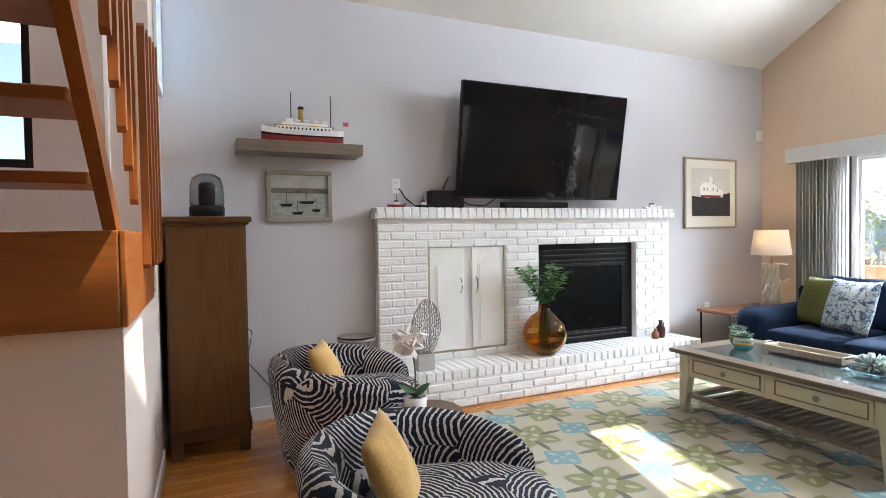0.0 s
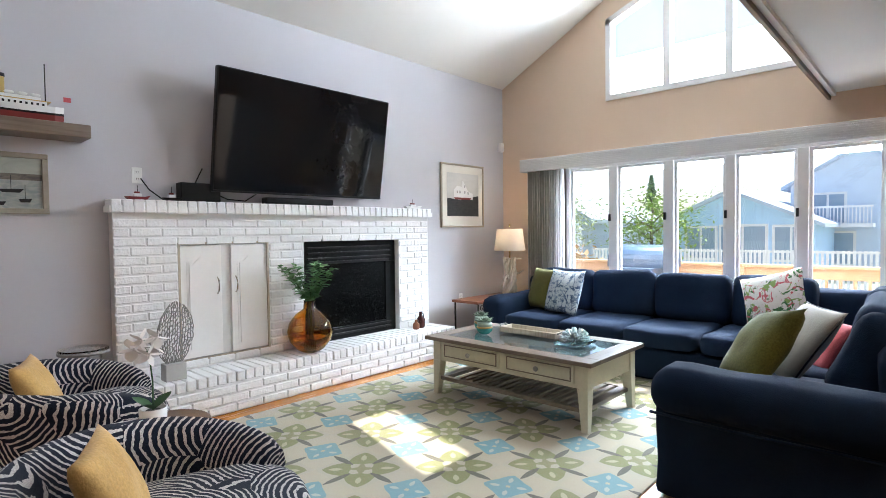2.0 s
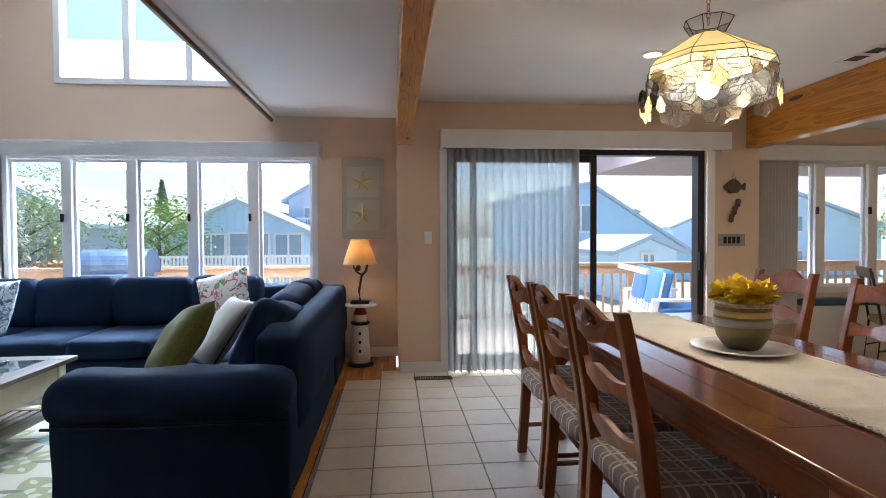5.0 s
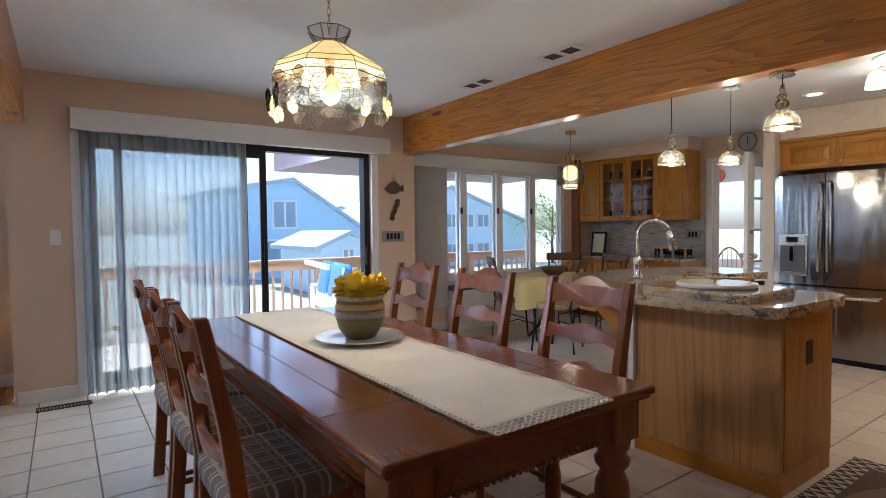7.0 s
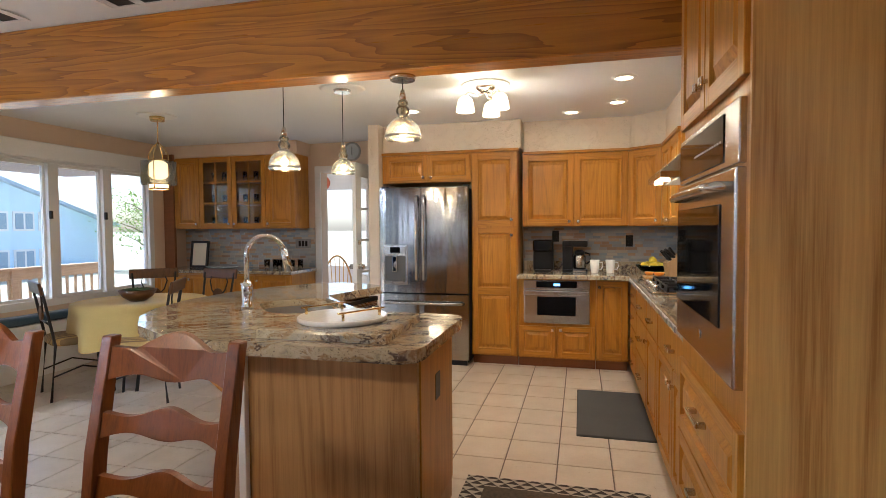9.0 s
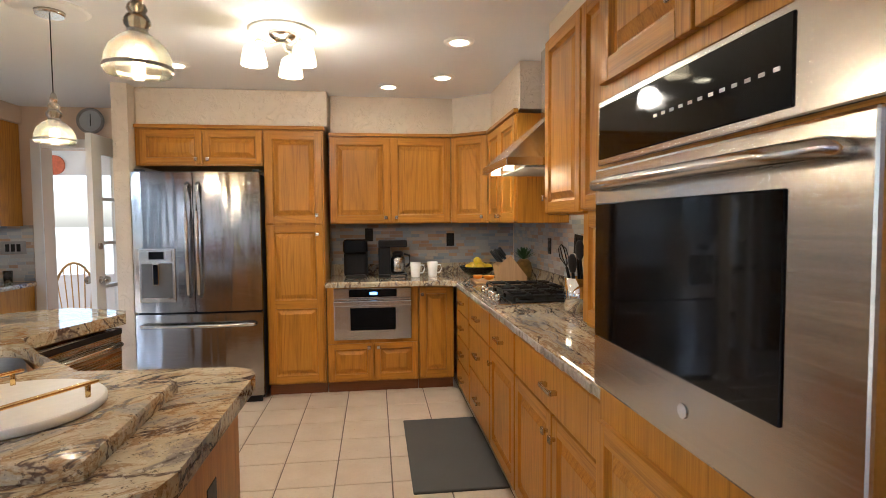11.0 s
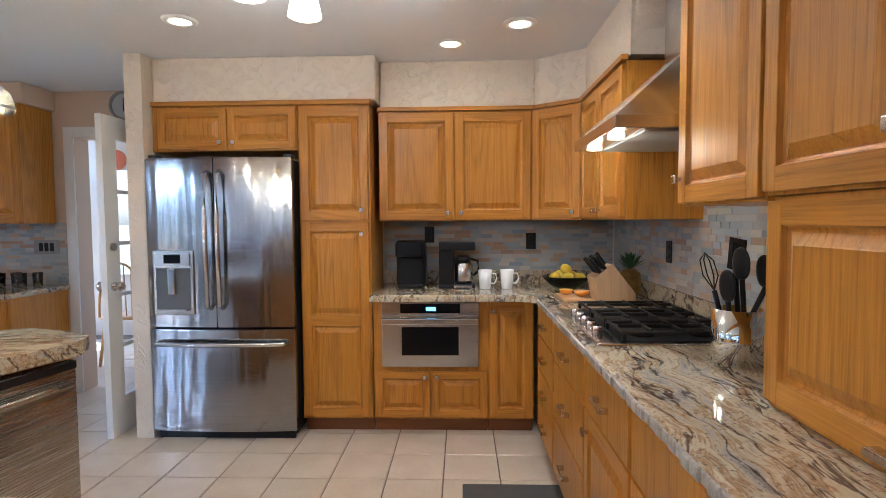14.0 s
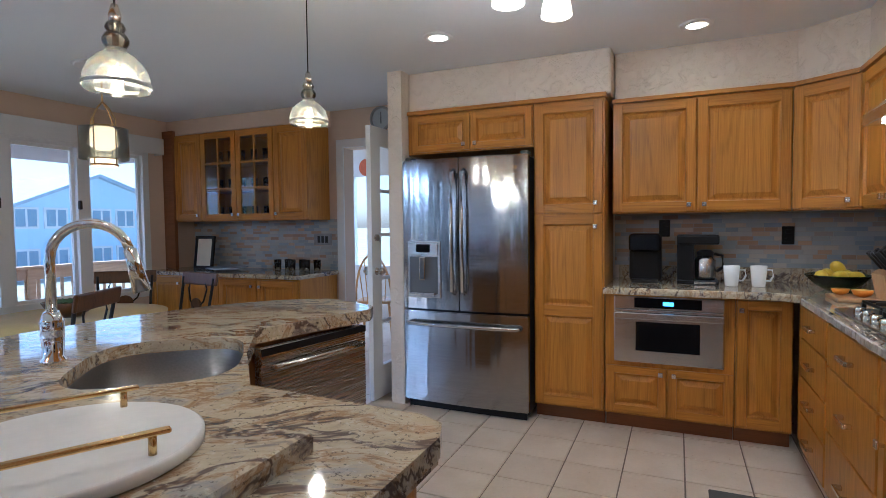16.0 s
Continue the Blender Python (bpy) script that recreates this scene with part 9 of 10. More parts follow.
for x in (4.66, 3.74):
    register("ceiling_vent", "white ceiling air register with slats", pose(x, -3.52, CZ - 0.0085, 90, 0, 0), 0.38, 0.16, 3, WHITE)
register("floor_vent", "dark metal floor register beside the wall", pose(5.95, -0.62, 0.0088, -90, 0, 90), 0.34, 0.11, 14, BRONZE)
solo("door_mat", B(5.55, 6.0, -2.6, -1.45, 0.0045, 0.014, 0.003), cloth("slate_mat_cloth", (0.11, 0.12, 0.14), 0.5, 60), "mottled slate-grey door mat by the slider", "mat")

# breakfast corner
bt = thing("breakfast_table", "round breakfast table under a yellow tablecloth", "table", pose(5.42, -5.28, 0))
part("top", lathe(bmesh.new(), [(0.5, 0.71), (0.52, 0.715), (0.52, 0.73), (0.5, 0.735)], 40), WALNUT, bt)
for k in range(4):
    a = k * math.pi / 2 + 0.6
    part("leg", tube(bmesh.new(), [(0.3 * math.cos(a), 0.3 * math.sin(a), 0.71), (0.12 * math.cos(a), 0.12 * math.sin(a), 0.4), (0.2 * math.cos(a), 0.2 * math.sin(a), 0.15), (0.33 * math.cos(a), 0.33 * math.sin(a), 0.0)], 0.014, 8), IRON, bt)
YC = cloth("butter_yellow_cloth", (0.5, 0.36, 0.12), 0.12, 150)
bm = bmesh.new()
rows = []
for i in range(7):
    row = []
    for k in range(96):
        a = 2 * math.pi * k / 96
        if i < 3:
            r, zz = 0.53 * (i + 0.02) / 2, 0.738
        else:
            f = (i - 2) / 4
            fold = math.sin(a * 9) * 0.03 * f + math.sin(a * 4 + 1) * 0.02 * f
            r, zz = 0.535 + 0.02 * f + fold, 0.738 - 0.3 * f - 0.05 * f * math.cos(4 * a)
        row.append(bm.verts.new((r * math.cos(a), r * math.sin(a), zz)))
    rows.append(row)
for a, b_ in zip(rows, rows[1:]):
    for k in range(96):
        bm.faces.new((a[k], a[(k + 1) % 96], b_[(k + 1) % 96], b_[k])).smooth = True
bm.faces.new(rows[0])
bmesh.ops.recalc_face_normals(bm, faces=bm.faces[:])
solo("tablecloth", bm, YC, "butter yellow tablecloth draped over the round table", "tablecloth", pose(5.42, -5.28, 0))
bw = thing("wooden_bowl", "dark wooden bowl with green leaves on the table", "bowl", pose(5.4, -5.22, 0.7395))
part("bowl", lathe(bmesh.new(), [(0.06, 0), (0.12, 0.04), (0.155, 0.1), (0.148, 0.102), (0.11, 0.05), (0.03, 0.02)], 30), WALNUT, bw)
bm = bmesh.new()
for k in range(20):
    a = k * 2.4
    leaf_blade(bm, (0.03 * math.cos(a), 0.03 * math.sin(a), 0.06), (0.12 * math.cos(a), 0.12 * math.sin(a), 0.13), 0.02, 0.02, 3)
part("greens", bm, LEAF, bw)

STRIPEC = N("gold_stripe_seat")
_s = STRIPEC.add("ShaderNodeSeparateXYZ")
STRIPEC.put(_s.inputs[0], STRIPEC.coord())
_l = STRIPEC.math("LESS_THAN", STRIPEC.math("FRACT", STRIPEC.math("DIVIDE", _s.outputs[0], 0.05)), 0.5)
STRIPEC.set(Base_Color=STRIPEC.mix(_l, (0.42, 0.28, 0.1), (0.2, 0.13, 0.06)), Roughness=0.9)
kc = thing("iron_chair", "black iron bistro chair with wooden crest and padded seat", "chair", pose(0, 0, 0), "breakfast chairs")
for s in (-1, 1):
    part("back_leg", tube(bmesh.new(), [(s * 0.2, -0.02, 0.0), (s * 0.19, 0.02, 0.45), (s * 0.19, -0.03, 0.75), (s * 0.2, -0.06, 0.92)], 0.011, 8), IRON, kc)
    part("front_leg", tube(bmesh.new(), [(s * 0.2, 0.42, 0.0), (s * 0.19, 0.38, 0.44)], 0.011, 8), IRON, kc)
    part("side_brace", tube(bmesh.new(), [(s * 0.19, 0.0, 0.2), (s * 0.19, 0.2, 0.26), (s * 0.19, 0.4, 0.2)], 0.007, 6), IRON, kc)
    part("back_scroll", tube(bmesh.new(), [(s * 0.02, -0.03, 0.68), (s * 0.09, -0.04, 0.74), (s * 0.12, -0.05, 0.83), (s * 0.1, -0.055, 0.88)], 0.007, 6), IRON, kc)
part("crest_rail", turn(B(-0.23, 0.23, -0.012, 0.012, 0, 0.1, 0.01), pose(0, -0.06, 0.86, 10, 0, 0)), WALNUT, kc, "dark wooden crest rail")
part("back_disc", turn(lathe(bmesh.new(), [(0.06, -0.008), (0.06, 0.008)], 20), pose(0, -0.035, 0.7, 90, 0, 0)), WALNUT, kc)
part("back_bar", tube(bmesh.new(), [(-0.19, -0.01, 0.62), (0.19, -0.01, 0.62)], 0.008, 6), IRON, kc)
part("seat", cushion(bmesh.new(), 0.44, 0.42, 0.08, 0, 0.2, 0.47, 0.5, 12, 0.003), STRIPEC.m, kc, "gold striped padded seat")
for x, y, r in ((4.86, -4.98, -62), (5.82, -4.72, 150), (5.9, -5.95, 40)):
    copy_thing(kc, pose(x, y, 0, 0, 0, r))
kc.matrix_basis = pose(5.22, -6.02, 0, 0, 0, -10)
bench_k = thing("window_bench", "dark padded window bench under the kitchen windows", "bench", pose(6.5, -5.5, 0))
wpart("seat", soft_box(6.48, 6.66, -6.5, -4.6, 0.5, 0.58, 0.03, 5), cloth("slate_blue_cloth", (0.05, 0.09, 0.13), 0.2), bench_k)
wpart("box", B(6.5, 6.66, -6.48, -4.62, 0.005, 0.5, 0.004), WHITE, bench_k)

# mosaic rug by the island
def mosaic(name):
    n = N(name)
    v = n.coord()
    s = n.add("ShaderNodeSeparateXYZ")
    n.put(s.inputs[0], v)
    x, y = s.outputs[0], s.outputs[1]
    ex = n.math("SUBTRACT", 0.47, n.math("ABSOLUTE", n.math("SUBTRACT", x, 1.73)))
    ey = n.math("SUBTRACT", 0.62, n.math("ABSOLUTE", n.math("ADD", y, 3.53)))
    e = n.math("MINIMUM", ex, ey)
    border = n.math("LESS_THAN", e, 0.11)
    d1 = n.math("FRACT", n.math("DIVIDE", n.math("ADD", x, y), 0.075))
    d2 = n.math("FRACT", n.math("DIVIDE", n.math("SUBTRACT", x, y), 0.075))
    tri_ = n.math("GREATER_THAN", d1, d2)
    r = n.math("SQRT", n.math("ADD", n.math("POWER", n.math("DIVIDE", n.math("SUBTRACT", x, 1.73), 0.36), 2.0), n.math("POWER", n.math("DIVIDE", n.math("ADD", y, 3.53), 0.5), 2.0)))
    ring = n.math("LESS_THAN", n.math("ABSOLUTE", n.math("SUBTRACT", r, 0.72)), 0.2)
    th = n.math("ARCTAN2", n.math("ADD", y, 3.53), n.math("SUBTRACT", x, 1.73))
    star_ = n.math("LESS_THAN", r, n.math("MULTIPLY_ADD", n.math("ABSOLUTE", n.math("COSINE", n.math("MULTIPLY", th, 4.0))), 0.26, 0.1))
    f = n.noise(v, 60, 3)
    c = n.ramp(f, [(0.3, (0.05, 0.035, 0.022)), (0.7, (0.1, 0.07, 0.04))])
    c = n.mix(ring, c, (0.17, 0.11, 0.055))
    c = n.mix(star_, c, (0.4, 0.34, 0.24))
    c = n.mix(border, c, n.mix(tri_, (0.04, 0.024, 0.015), (0.42, 0.36, 0.28)))
    n.set(Base_Color=c, Roughness=0.85)
    n.bump(f, 0.3, 0.002)
    return n.m


solo("accent_rug", B(1.26, 2.2, -4.15, -2.91, 0.0045, 0.014, 0.003), mosaic("compass_rug_weave"), "dark brown compass-medallion rug with zigzag border", "rug")

# ---- the stair ----
stair = thing("staircase", "open-riser stained wooden staircase with slat balusters", "staircase", pose(0.4, 2.4, 0))
wpart("landing_rim", B(-2.0, 0.747, 2.385, 2.42, 1.062, 1.388, 0.004), STAIRW, stair)
wpart("landing_side", B(0.7505, 0.77, 2.386, 3.4, 1.062, 1.388, 0.004), wood("stair_side_timber", (0.13, 0.032, 0.007), (0.32, 0.1, 0.02), 1, 0.35), stair)
wpart("landing_floor", B(-2.0, 0.75, 2.422, 3.598, 1.33, 1.386), STAIRW, stair)
for xs in (0.702, -0.42):
    bm = prism(bmesh.new(), [(2.405, 1.3885), (2.53, 1.3885), (0.4, 3.22), (0.4, 3.112)], xs, xs + 0.04, 0)
    wpart("stringer", bm, STAIRV, stair)
for k in range(8):
    y, z = 2.2 - 0.235 * k, 1.56 + 0.19 * k
    wpart("tread", B(-0.379, 0.701, y, y + 0.27, z - 0.036, z, 0.005), STAIRW, stair)


def slat_baluster(x0, x1, y0, y1, z0, z1):
    """A flat baluster with both ends cut to a blunt point."""
    ym = (y0 + y1) / 2
    return prism(bmesh.new(), [(y0, z0 + 0.02), (ym, z0), (y1, z0 + 0.02), (y1, z1 - 0.02), (ym, z1), (y0, z1 - 0.02)], x0, x1, 0)


for k in range(9):
    y, z = 2.77 - 0.15 * k, 1.496 + 0.117 * k
    wpart("baluster", slat_baluster(0.743, 0.772, y, y + 0.045, z, 3.25 + 0.03 * k), STAIRV, stair)
for k in range(5):
    y = 2.9 + 0.17 * k
    wpart("baluster", slat_baluster(0.771, 0.8, y, y + 0.045, 1.231, 2.27 + 0.03 * k), STAIRV, stair)
lw = thing("window_5", "high white-framed window beside the fireplace wall", "window", None, "", "structure")
f = bmesh.new()
for a, b_, c, d in ((4.06, 4.11, 2.33, 3.1), (4.42, 4.47, 2.33, 3.1), (4.11, 4.42, 2.33, 2.39)):
    box(f, 0.752, 0.775, a, b_, c, d, 0.003)
part("window_frame", f, TRIM, lw)
# no opening behind: the pane's own pale blue glow replaces daylight
part("pane", B(0.753, 0.757, 4.11, 4.42, 2.39, 3.1), glow("sky_glow_pane", (0.45, 0.75, 1.0), 0.7, (0.4, 0.6, 0.75)), lw)


# ---- outdoors ----
GZ = -1.4
GRASS = plain("lawn_and_sand", (0.34, 0.34, 0.26), 0.9, var=0.3, scale=0.6, bump=0.3)
setting("ground", B(-400, 600, -500, 500, GZ - 0.3, GZ), GRASS, "pale lawn running to the horizon")
DECKW = wood("weathered_deck_boards", (0.22, 0.16, 0.11), (0.42, 0.33, 0.25), 1, 0.75, 1, 0.0)
RAILW = wood("tan_rail_timber", (0.3, 0.18, 0.1), (0.52, 0.36, 0.23), 1, 0.7, 1, 0.0)
deck = thing("deck", "weathered wooden deck with tan rails", "deck", pose(8.4, -2.0, -0.15))
for k in range(22):
    x = 6.42 + k * 0.15
    wpart("deck_board", B(x, x + 0.142, -9.0 if x > 6.86 else -3.7, -0.47 if x + 0.142 < 7.1 else 5.5, -0.19, -0.15, 0.004), DECKW, deck)
wpart("deck_beam", B(6.45, 9.7, -8.9, 5.4, -0.4, -0.191), DECKW, deck)
for y in (-8.8, -5.2, -1.6, 2.0, 5.2):
    wpart("deck_pier", B(9.4, 9.6, y - 0.1, y + 0.1, GZ, -0.4), DECKW, deck)
rl = thing("deck_railing", "tan wooden deck railing with square balusters", "railing", pose(9.62, -2.0, -0.15))
wpart("top_rail", B(9.54, 9.7, -9.0, 5.5, 0.78, 0.82, 0.005), RAILW, rl)
wpart("upper_board", B(9.6, 9.635, -9.0, 5.5, 0.64, 0.775), RAILW, rl)
wpart("lower_rail", B(9.6, 9.65, -9.0, 5.5, -0.05, 0.02), RAILW, rl)
for k in range(10):
    y = -8.9 + k * 1.6
    wpart("post", B(9.57, 9.67, y - 0.045, y + 0.045, -0.15, 0.779), RAILW, rl)
for k in range(95):
    y = -8.75 + k * 0.15
    wpart("baluster", B(9.605, 9.63, y - 0.018, y + 0.018, 0.02, 0.64), RAILW, rl)
bn = thing("outdoor_bench", "white slatted outdoor bench with blue cushions", "bench", pose(8.25, -3.95, -0.15, 0, 0, 170))
OW = plain("white_bench_paint", (0.8, 0.8, 0.78), 0.5, var=0.04)
for k in range(10):
    part("back_slat", turn(B(-0.02, 0.02, -0.012, 0.012, 0.0, 0.6), pose(-0.62 + k * 0.138, -0.3, 0.35, -12, 0, 0)), OW, bn)
part("top_rail", B(-0.7, 0.7, -0.44, -0.38, 0.92, 0.99, 0.006), OW, bn)
part("seat_frame", B(-0.7, 0.7, -0.3, 0.4, 0.3, 0.38, 0.006), OW, bn)
for s in (-0.72, 0.66):
    part("arm", B(s, s + 0.07, -0.35, 0.42, 0.58, 0.62, 0.006), OW, bn)
    for y in (-0.33, 0.36):
        part("leg", B(s, s + 0.06, y - 0.03, y + 0.03, 0.0, 0.58, 0.005), OW, bn)
BLUEC = cloth("faded_blue_canvas", (0.08, 0.2, 0.42), 0.2, 120)
part("seat_cushion", soft_box(-0.66, 0.66, -0.25, 0.42, 0.38, 0.5, 0.05, 2), BLUEC, bn)
for s in (-0.33, 0.33):
    part("back_cushion", turn(soft_box(-0.31, 0.31, -0.08, 0.08, 0, 0.5, 0.06, 3), pose(s, -0.22, 0.49, -12, 0, 0)), BLUEC, bn)
gr = thing("gas_grill", "covered steel-blue gas grill on the deck", "grill", pose(8.6, 3.3, -0.15, 0, 0, 90))
GM = plain("blue_steel_enamel", (0.05, 0.08, 0.13), 0.3, 0.3)
bm = prism(bmesh.new(), arc(0, 0, 0.26, 0, 180, 12) + [(-0.26, -0.05), (0.26, -0.05)], -0.42, 0.42, 1)
turn(bm, pose(0, 0, 1.0) @ pose(0, 0, 0, 0, 0, 90))
lid = part("lid", turn(bm, pose(0, 0, 0)), GM, gr)
part("firebox", B(-0.26, 0.26, -0.42, 0.42, 0.75, 0.95, 0.01), GM, gr)
part("cart", B(-0.24, 0.24, -0.4, 0.4, 0.08, 0.74, 0.01), GM, gr)
for s in (-1, 1):
    part("side_shelf", B(-0.22, 0.22, s * 0.6 - 0.17, s * 0.6 + 0.17, 0.86, 0.89, 0.006), STEEL, gr)
    part("wheel", turn(lathe(bmesh.new(), [(0.08, -0.02), (0.08, 0.02)], 16), pose(0, s * 0.36, 0.08, 90, 0, 0)), BLACK, gr)
part("thermometer", turn(lathe(bmesh.new(), [(0.04, 0), (0.04, 0.01)], 16), pose(-0.2, 0, 1.15, 0, -70, 0)), STEEL, gr)

# overhanging upper storey seen through the slider
SIDING = plain("mauve_soffit_boards", (0.24, 0.2, 0.22), 0.7, var=0.08)
setting("soffit_outside", prism(bmesh.new(), [(6.9, -3.55), (9.6, -3.4), (9.6, -8.2), (6.9, -8.2)], 2.22, 2.55), SIDING, "underside of an overhanging upper deck")

# house colours paled and blued to hold the overexposed, bluish daylight
ROOF = plain("blue_cast_shingle_roof", (0.42, 0.49, 0.58), 0.85, var=0.15, scale=3, bump=0.3, bscale=30)
WALLB = plain("pale_blue_cast_siding", (0.45, 0.63, 0.8), 0.7, var=0.05, scale=2)
WALLG = plain("grey_blue_cast_siding", (0.56, 0.64, 0.74), 0.7, var=0.05, scale=2)
WALLW = plain("white_blue_cast_siding", (0.6, 0.74, 0.87), 0.7, var=0.04, scale=2)
DKW = plain("paled_window_glass", (0.28, 0.37, 0.46), 0.1, var=0.1)


def house(label, x, y0, y1, eave, ridge, deep, wall, wins, asym=0.5, low=None):
    """A gabled house whose gable faces -x at x; wins are (y, z, width, height)."""
    t = thing("house", label, "house", pose(x, (y0 + y1) / 2, GZ), "neighbouring houses")
    ym = y0 + (y1 - y0) * asym
    e0 = eave if low is None else low
    wpart("wall", prism(bmesh.new(), [(y0, GZ), (y1, GZ), (y1, eave), (ym, ridge), (y0, e0)], x, x + deep, 0), wall, t)
    for a, za in ((y0, e0), (y1, eave)):
        d = -0.4 if a == y0 else 0.4
        k = (ridge - za) / (ym - a)
        bm = prism(bmesh.new(), [(a + d, za + d * k), (ym, ridge), (ym, ridge + 0.18), (a + d, za + d * k + 0.18)], x - 0.4, x + deep + 0.4, 0)
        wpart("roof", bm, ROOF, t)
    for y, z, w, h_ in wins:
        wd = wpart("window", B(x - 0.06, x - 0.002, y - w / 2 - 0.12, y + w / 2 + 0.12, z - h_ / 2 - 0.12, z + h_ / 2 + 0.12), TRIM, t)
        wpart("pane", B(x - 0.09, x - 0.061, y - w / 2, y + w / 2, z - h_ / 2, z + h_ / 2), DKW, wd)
        wpart("glazing_bar", B(x - 0.1, x - 0.091, y - 0.05, y + 0.05, z - h_ / 2, z + h_ / 2), TRIM, wd)
    return t


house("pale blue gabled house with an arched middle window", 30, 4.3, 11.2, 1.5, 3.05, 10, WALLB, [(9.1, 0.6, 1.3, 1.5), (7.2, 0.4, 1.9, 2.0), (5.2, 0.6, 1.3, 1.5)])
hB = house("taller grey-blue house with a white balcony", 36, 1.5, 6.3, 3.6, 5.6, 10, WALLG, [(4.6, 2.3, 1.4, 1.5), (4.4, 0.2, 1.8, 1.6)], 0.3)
bal = thing("balcony", "white balcony with a balustrade", "balcony", pose(35.3, 4.2, 1.2))
wpart("floor", B(34.6, 35.9, 2.6, 5.6, 1.3, 1.5), TRIM, bal)
wpart("rail", B(34.6, 34.68, 2.6, 5.6, 2.3, 2.4), TRIM, bal)
for k in range(20):
    wpart("baluster", B(34.62, 34.66, 2.65 + k * 0.15, 2.7 + k * 0.15, 1.5, 2.3), TRIM, bal)
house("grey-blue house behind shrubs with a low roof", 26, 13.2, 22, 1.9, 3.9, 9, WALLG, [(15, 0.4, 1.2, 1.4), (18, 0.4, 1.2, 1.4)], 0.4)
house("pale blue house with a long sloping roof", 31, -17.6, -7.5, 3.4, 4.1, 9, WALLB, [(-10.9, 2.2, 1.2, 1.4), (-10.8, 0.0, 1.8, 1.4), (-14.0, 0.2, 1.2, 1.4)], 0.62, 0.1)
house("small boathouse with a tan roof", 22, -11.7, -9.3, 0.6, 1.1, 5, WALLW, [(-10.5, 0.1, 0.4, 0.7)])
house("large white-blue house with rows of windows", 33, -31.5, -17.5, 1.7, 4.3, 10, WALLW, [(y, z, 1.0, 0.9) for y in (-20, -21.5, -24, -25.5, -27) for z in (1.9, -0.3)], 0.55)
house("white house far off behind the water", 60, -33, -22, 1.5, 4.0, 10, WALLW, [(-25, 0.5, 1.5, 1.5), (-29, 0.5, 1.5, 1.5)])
fe = thing("vinyl_fence", "white picket fence round the neighbouring yard", "fence", pose(24, 6, GZ))
wpart("rail", B(24, 24.06, 0, 12, 0.4, 0.48), WHITE, fe)
wpart("rail", B(24, 24.06, 0, 12, -0.25, -0.17), WHITE, fe)
for k in range(80):
    wpart("picket", B(23.98, 24.0, 0.05 + k * 0.15, 0.13 + k * 0.15, GZ, 0.5), WHITE, fe)


def tree(label, x, y, h_, r, mat_, seed, conifer=False):
    rt = random.Random(seed)
    t = thing("tree", label, "tree", pose(x, y, GZ))
    tr_ = part("trunk", tube(bmesh.new(), [(0, 0, 0), (0.05, 0.02, h_ * 0.3), (-0.04, 0.05, h_ * 0.6), (0, 0, h_ * 0.9)], 0.14, 8, True, 0.03), plain("grey_bark", (0.12, 0.09, 0.06), 0.9, var=0.3), t)
    limbs = []
    for k in range(9):
        a, zz = k * 2.4, h_ * (0.3 + 0.06 * k)
        tip = Vector((math.cos(a) * r * 0.8, math.sin(a) * r * 0.8, zz + r * 0.4))
        limbs.append(((0, 0, zz), tip))
        part("limb", tube(bmesh.new(), [(0, 0, zz), tuple(Vector((0, 0, zz)).lerp(tip, 0.5) + Vector((0, 0, 0.1))), tuple(tip)], 0.05, 5, True, 0.012), bpy.data.materials["grey_bark"], t)
    bm = bmesh.new()
    for k in range(2600):
        if conifer:
            zz = rt.uniform(0.15, 1.0)
            rr = r * (1.05 - zz) * math.sqrt(rt.random())
            a = rt.uniform(0, 6.283)
            p = Vector((rr * math.cos(a), rr * math.sin(a), zz * h_))
        else:
            base, tip = limbs[rt.randrange(9)]
            c_ = Vector(base).lerp(tip, rt.uniform(0.45, 1.1))
            p = c_ + Vector((rt.gauss(0, 1), rt.gauss(0, 1), rt.gauss(0.1, 0.8))) * r * 0.27
        d = Vector((rt.gauss(0, 1), rt.gauss(0, 1), rt.gauss(0, 0.6))).normalized() * rt.uniform(0.07, 0.14)
        s_ = d.cross(Vector((0.3, 0.2, 1))).normalized() * d.length * 0.5
        vs = [bm.verts.new(q) for q in (p - d, p + s_, p + d, p - s_)]
        bm.faces.new(vs)
    part("crown", bm, mat_, t)
    return t


LG = plain("spring_green_leaves", (0.24, 0.36, 0.08), 0.6, var=0.4, scale=3)
DG = plain("dark_green_needles", (0.15, 0.23, 0.11), 0.7, var=0.4, scale=3)
PG = plain("pale_green_leaves", (0.34, 0.42, 0.22), 0.6, var=0.35, scale=3)
OG = plain("russet_shrub_leaves", (0.42, 0.3, 0.16), 0.7, var=0.35, scale=3)
tree("bright green leafy tree beyond the fence", 27, 10.4, 4.2, 1.9, LG, 1)
tree("dark ragged pine behind the roofs", 38, 14.8, 6.4, 1.3, DG, 2, True)
tree("pale spring tree beside the far house", 24, 14.2, 4.6, 1.8, PG, 3)
tree("tall pale tree behind the grey house", 38, 24.0, 7.6, 3.0, PG, 4)
tree("dark green evergreen shrub near the deck", 15, 8.6, 2.4, 0.9, DG, 5, True)
tree("russet round shrub near the deck", 14, 7.4, 2.0, 0.75, OG, 6)
tree("leafy green tree beside the white house", 30, -31.5, 5.0, 2.2, LG, 7)
tree("green tree far behind the roofs", 45, 12.0, 5.5, 2.2, PG, 8)

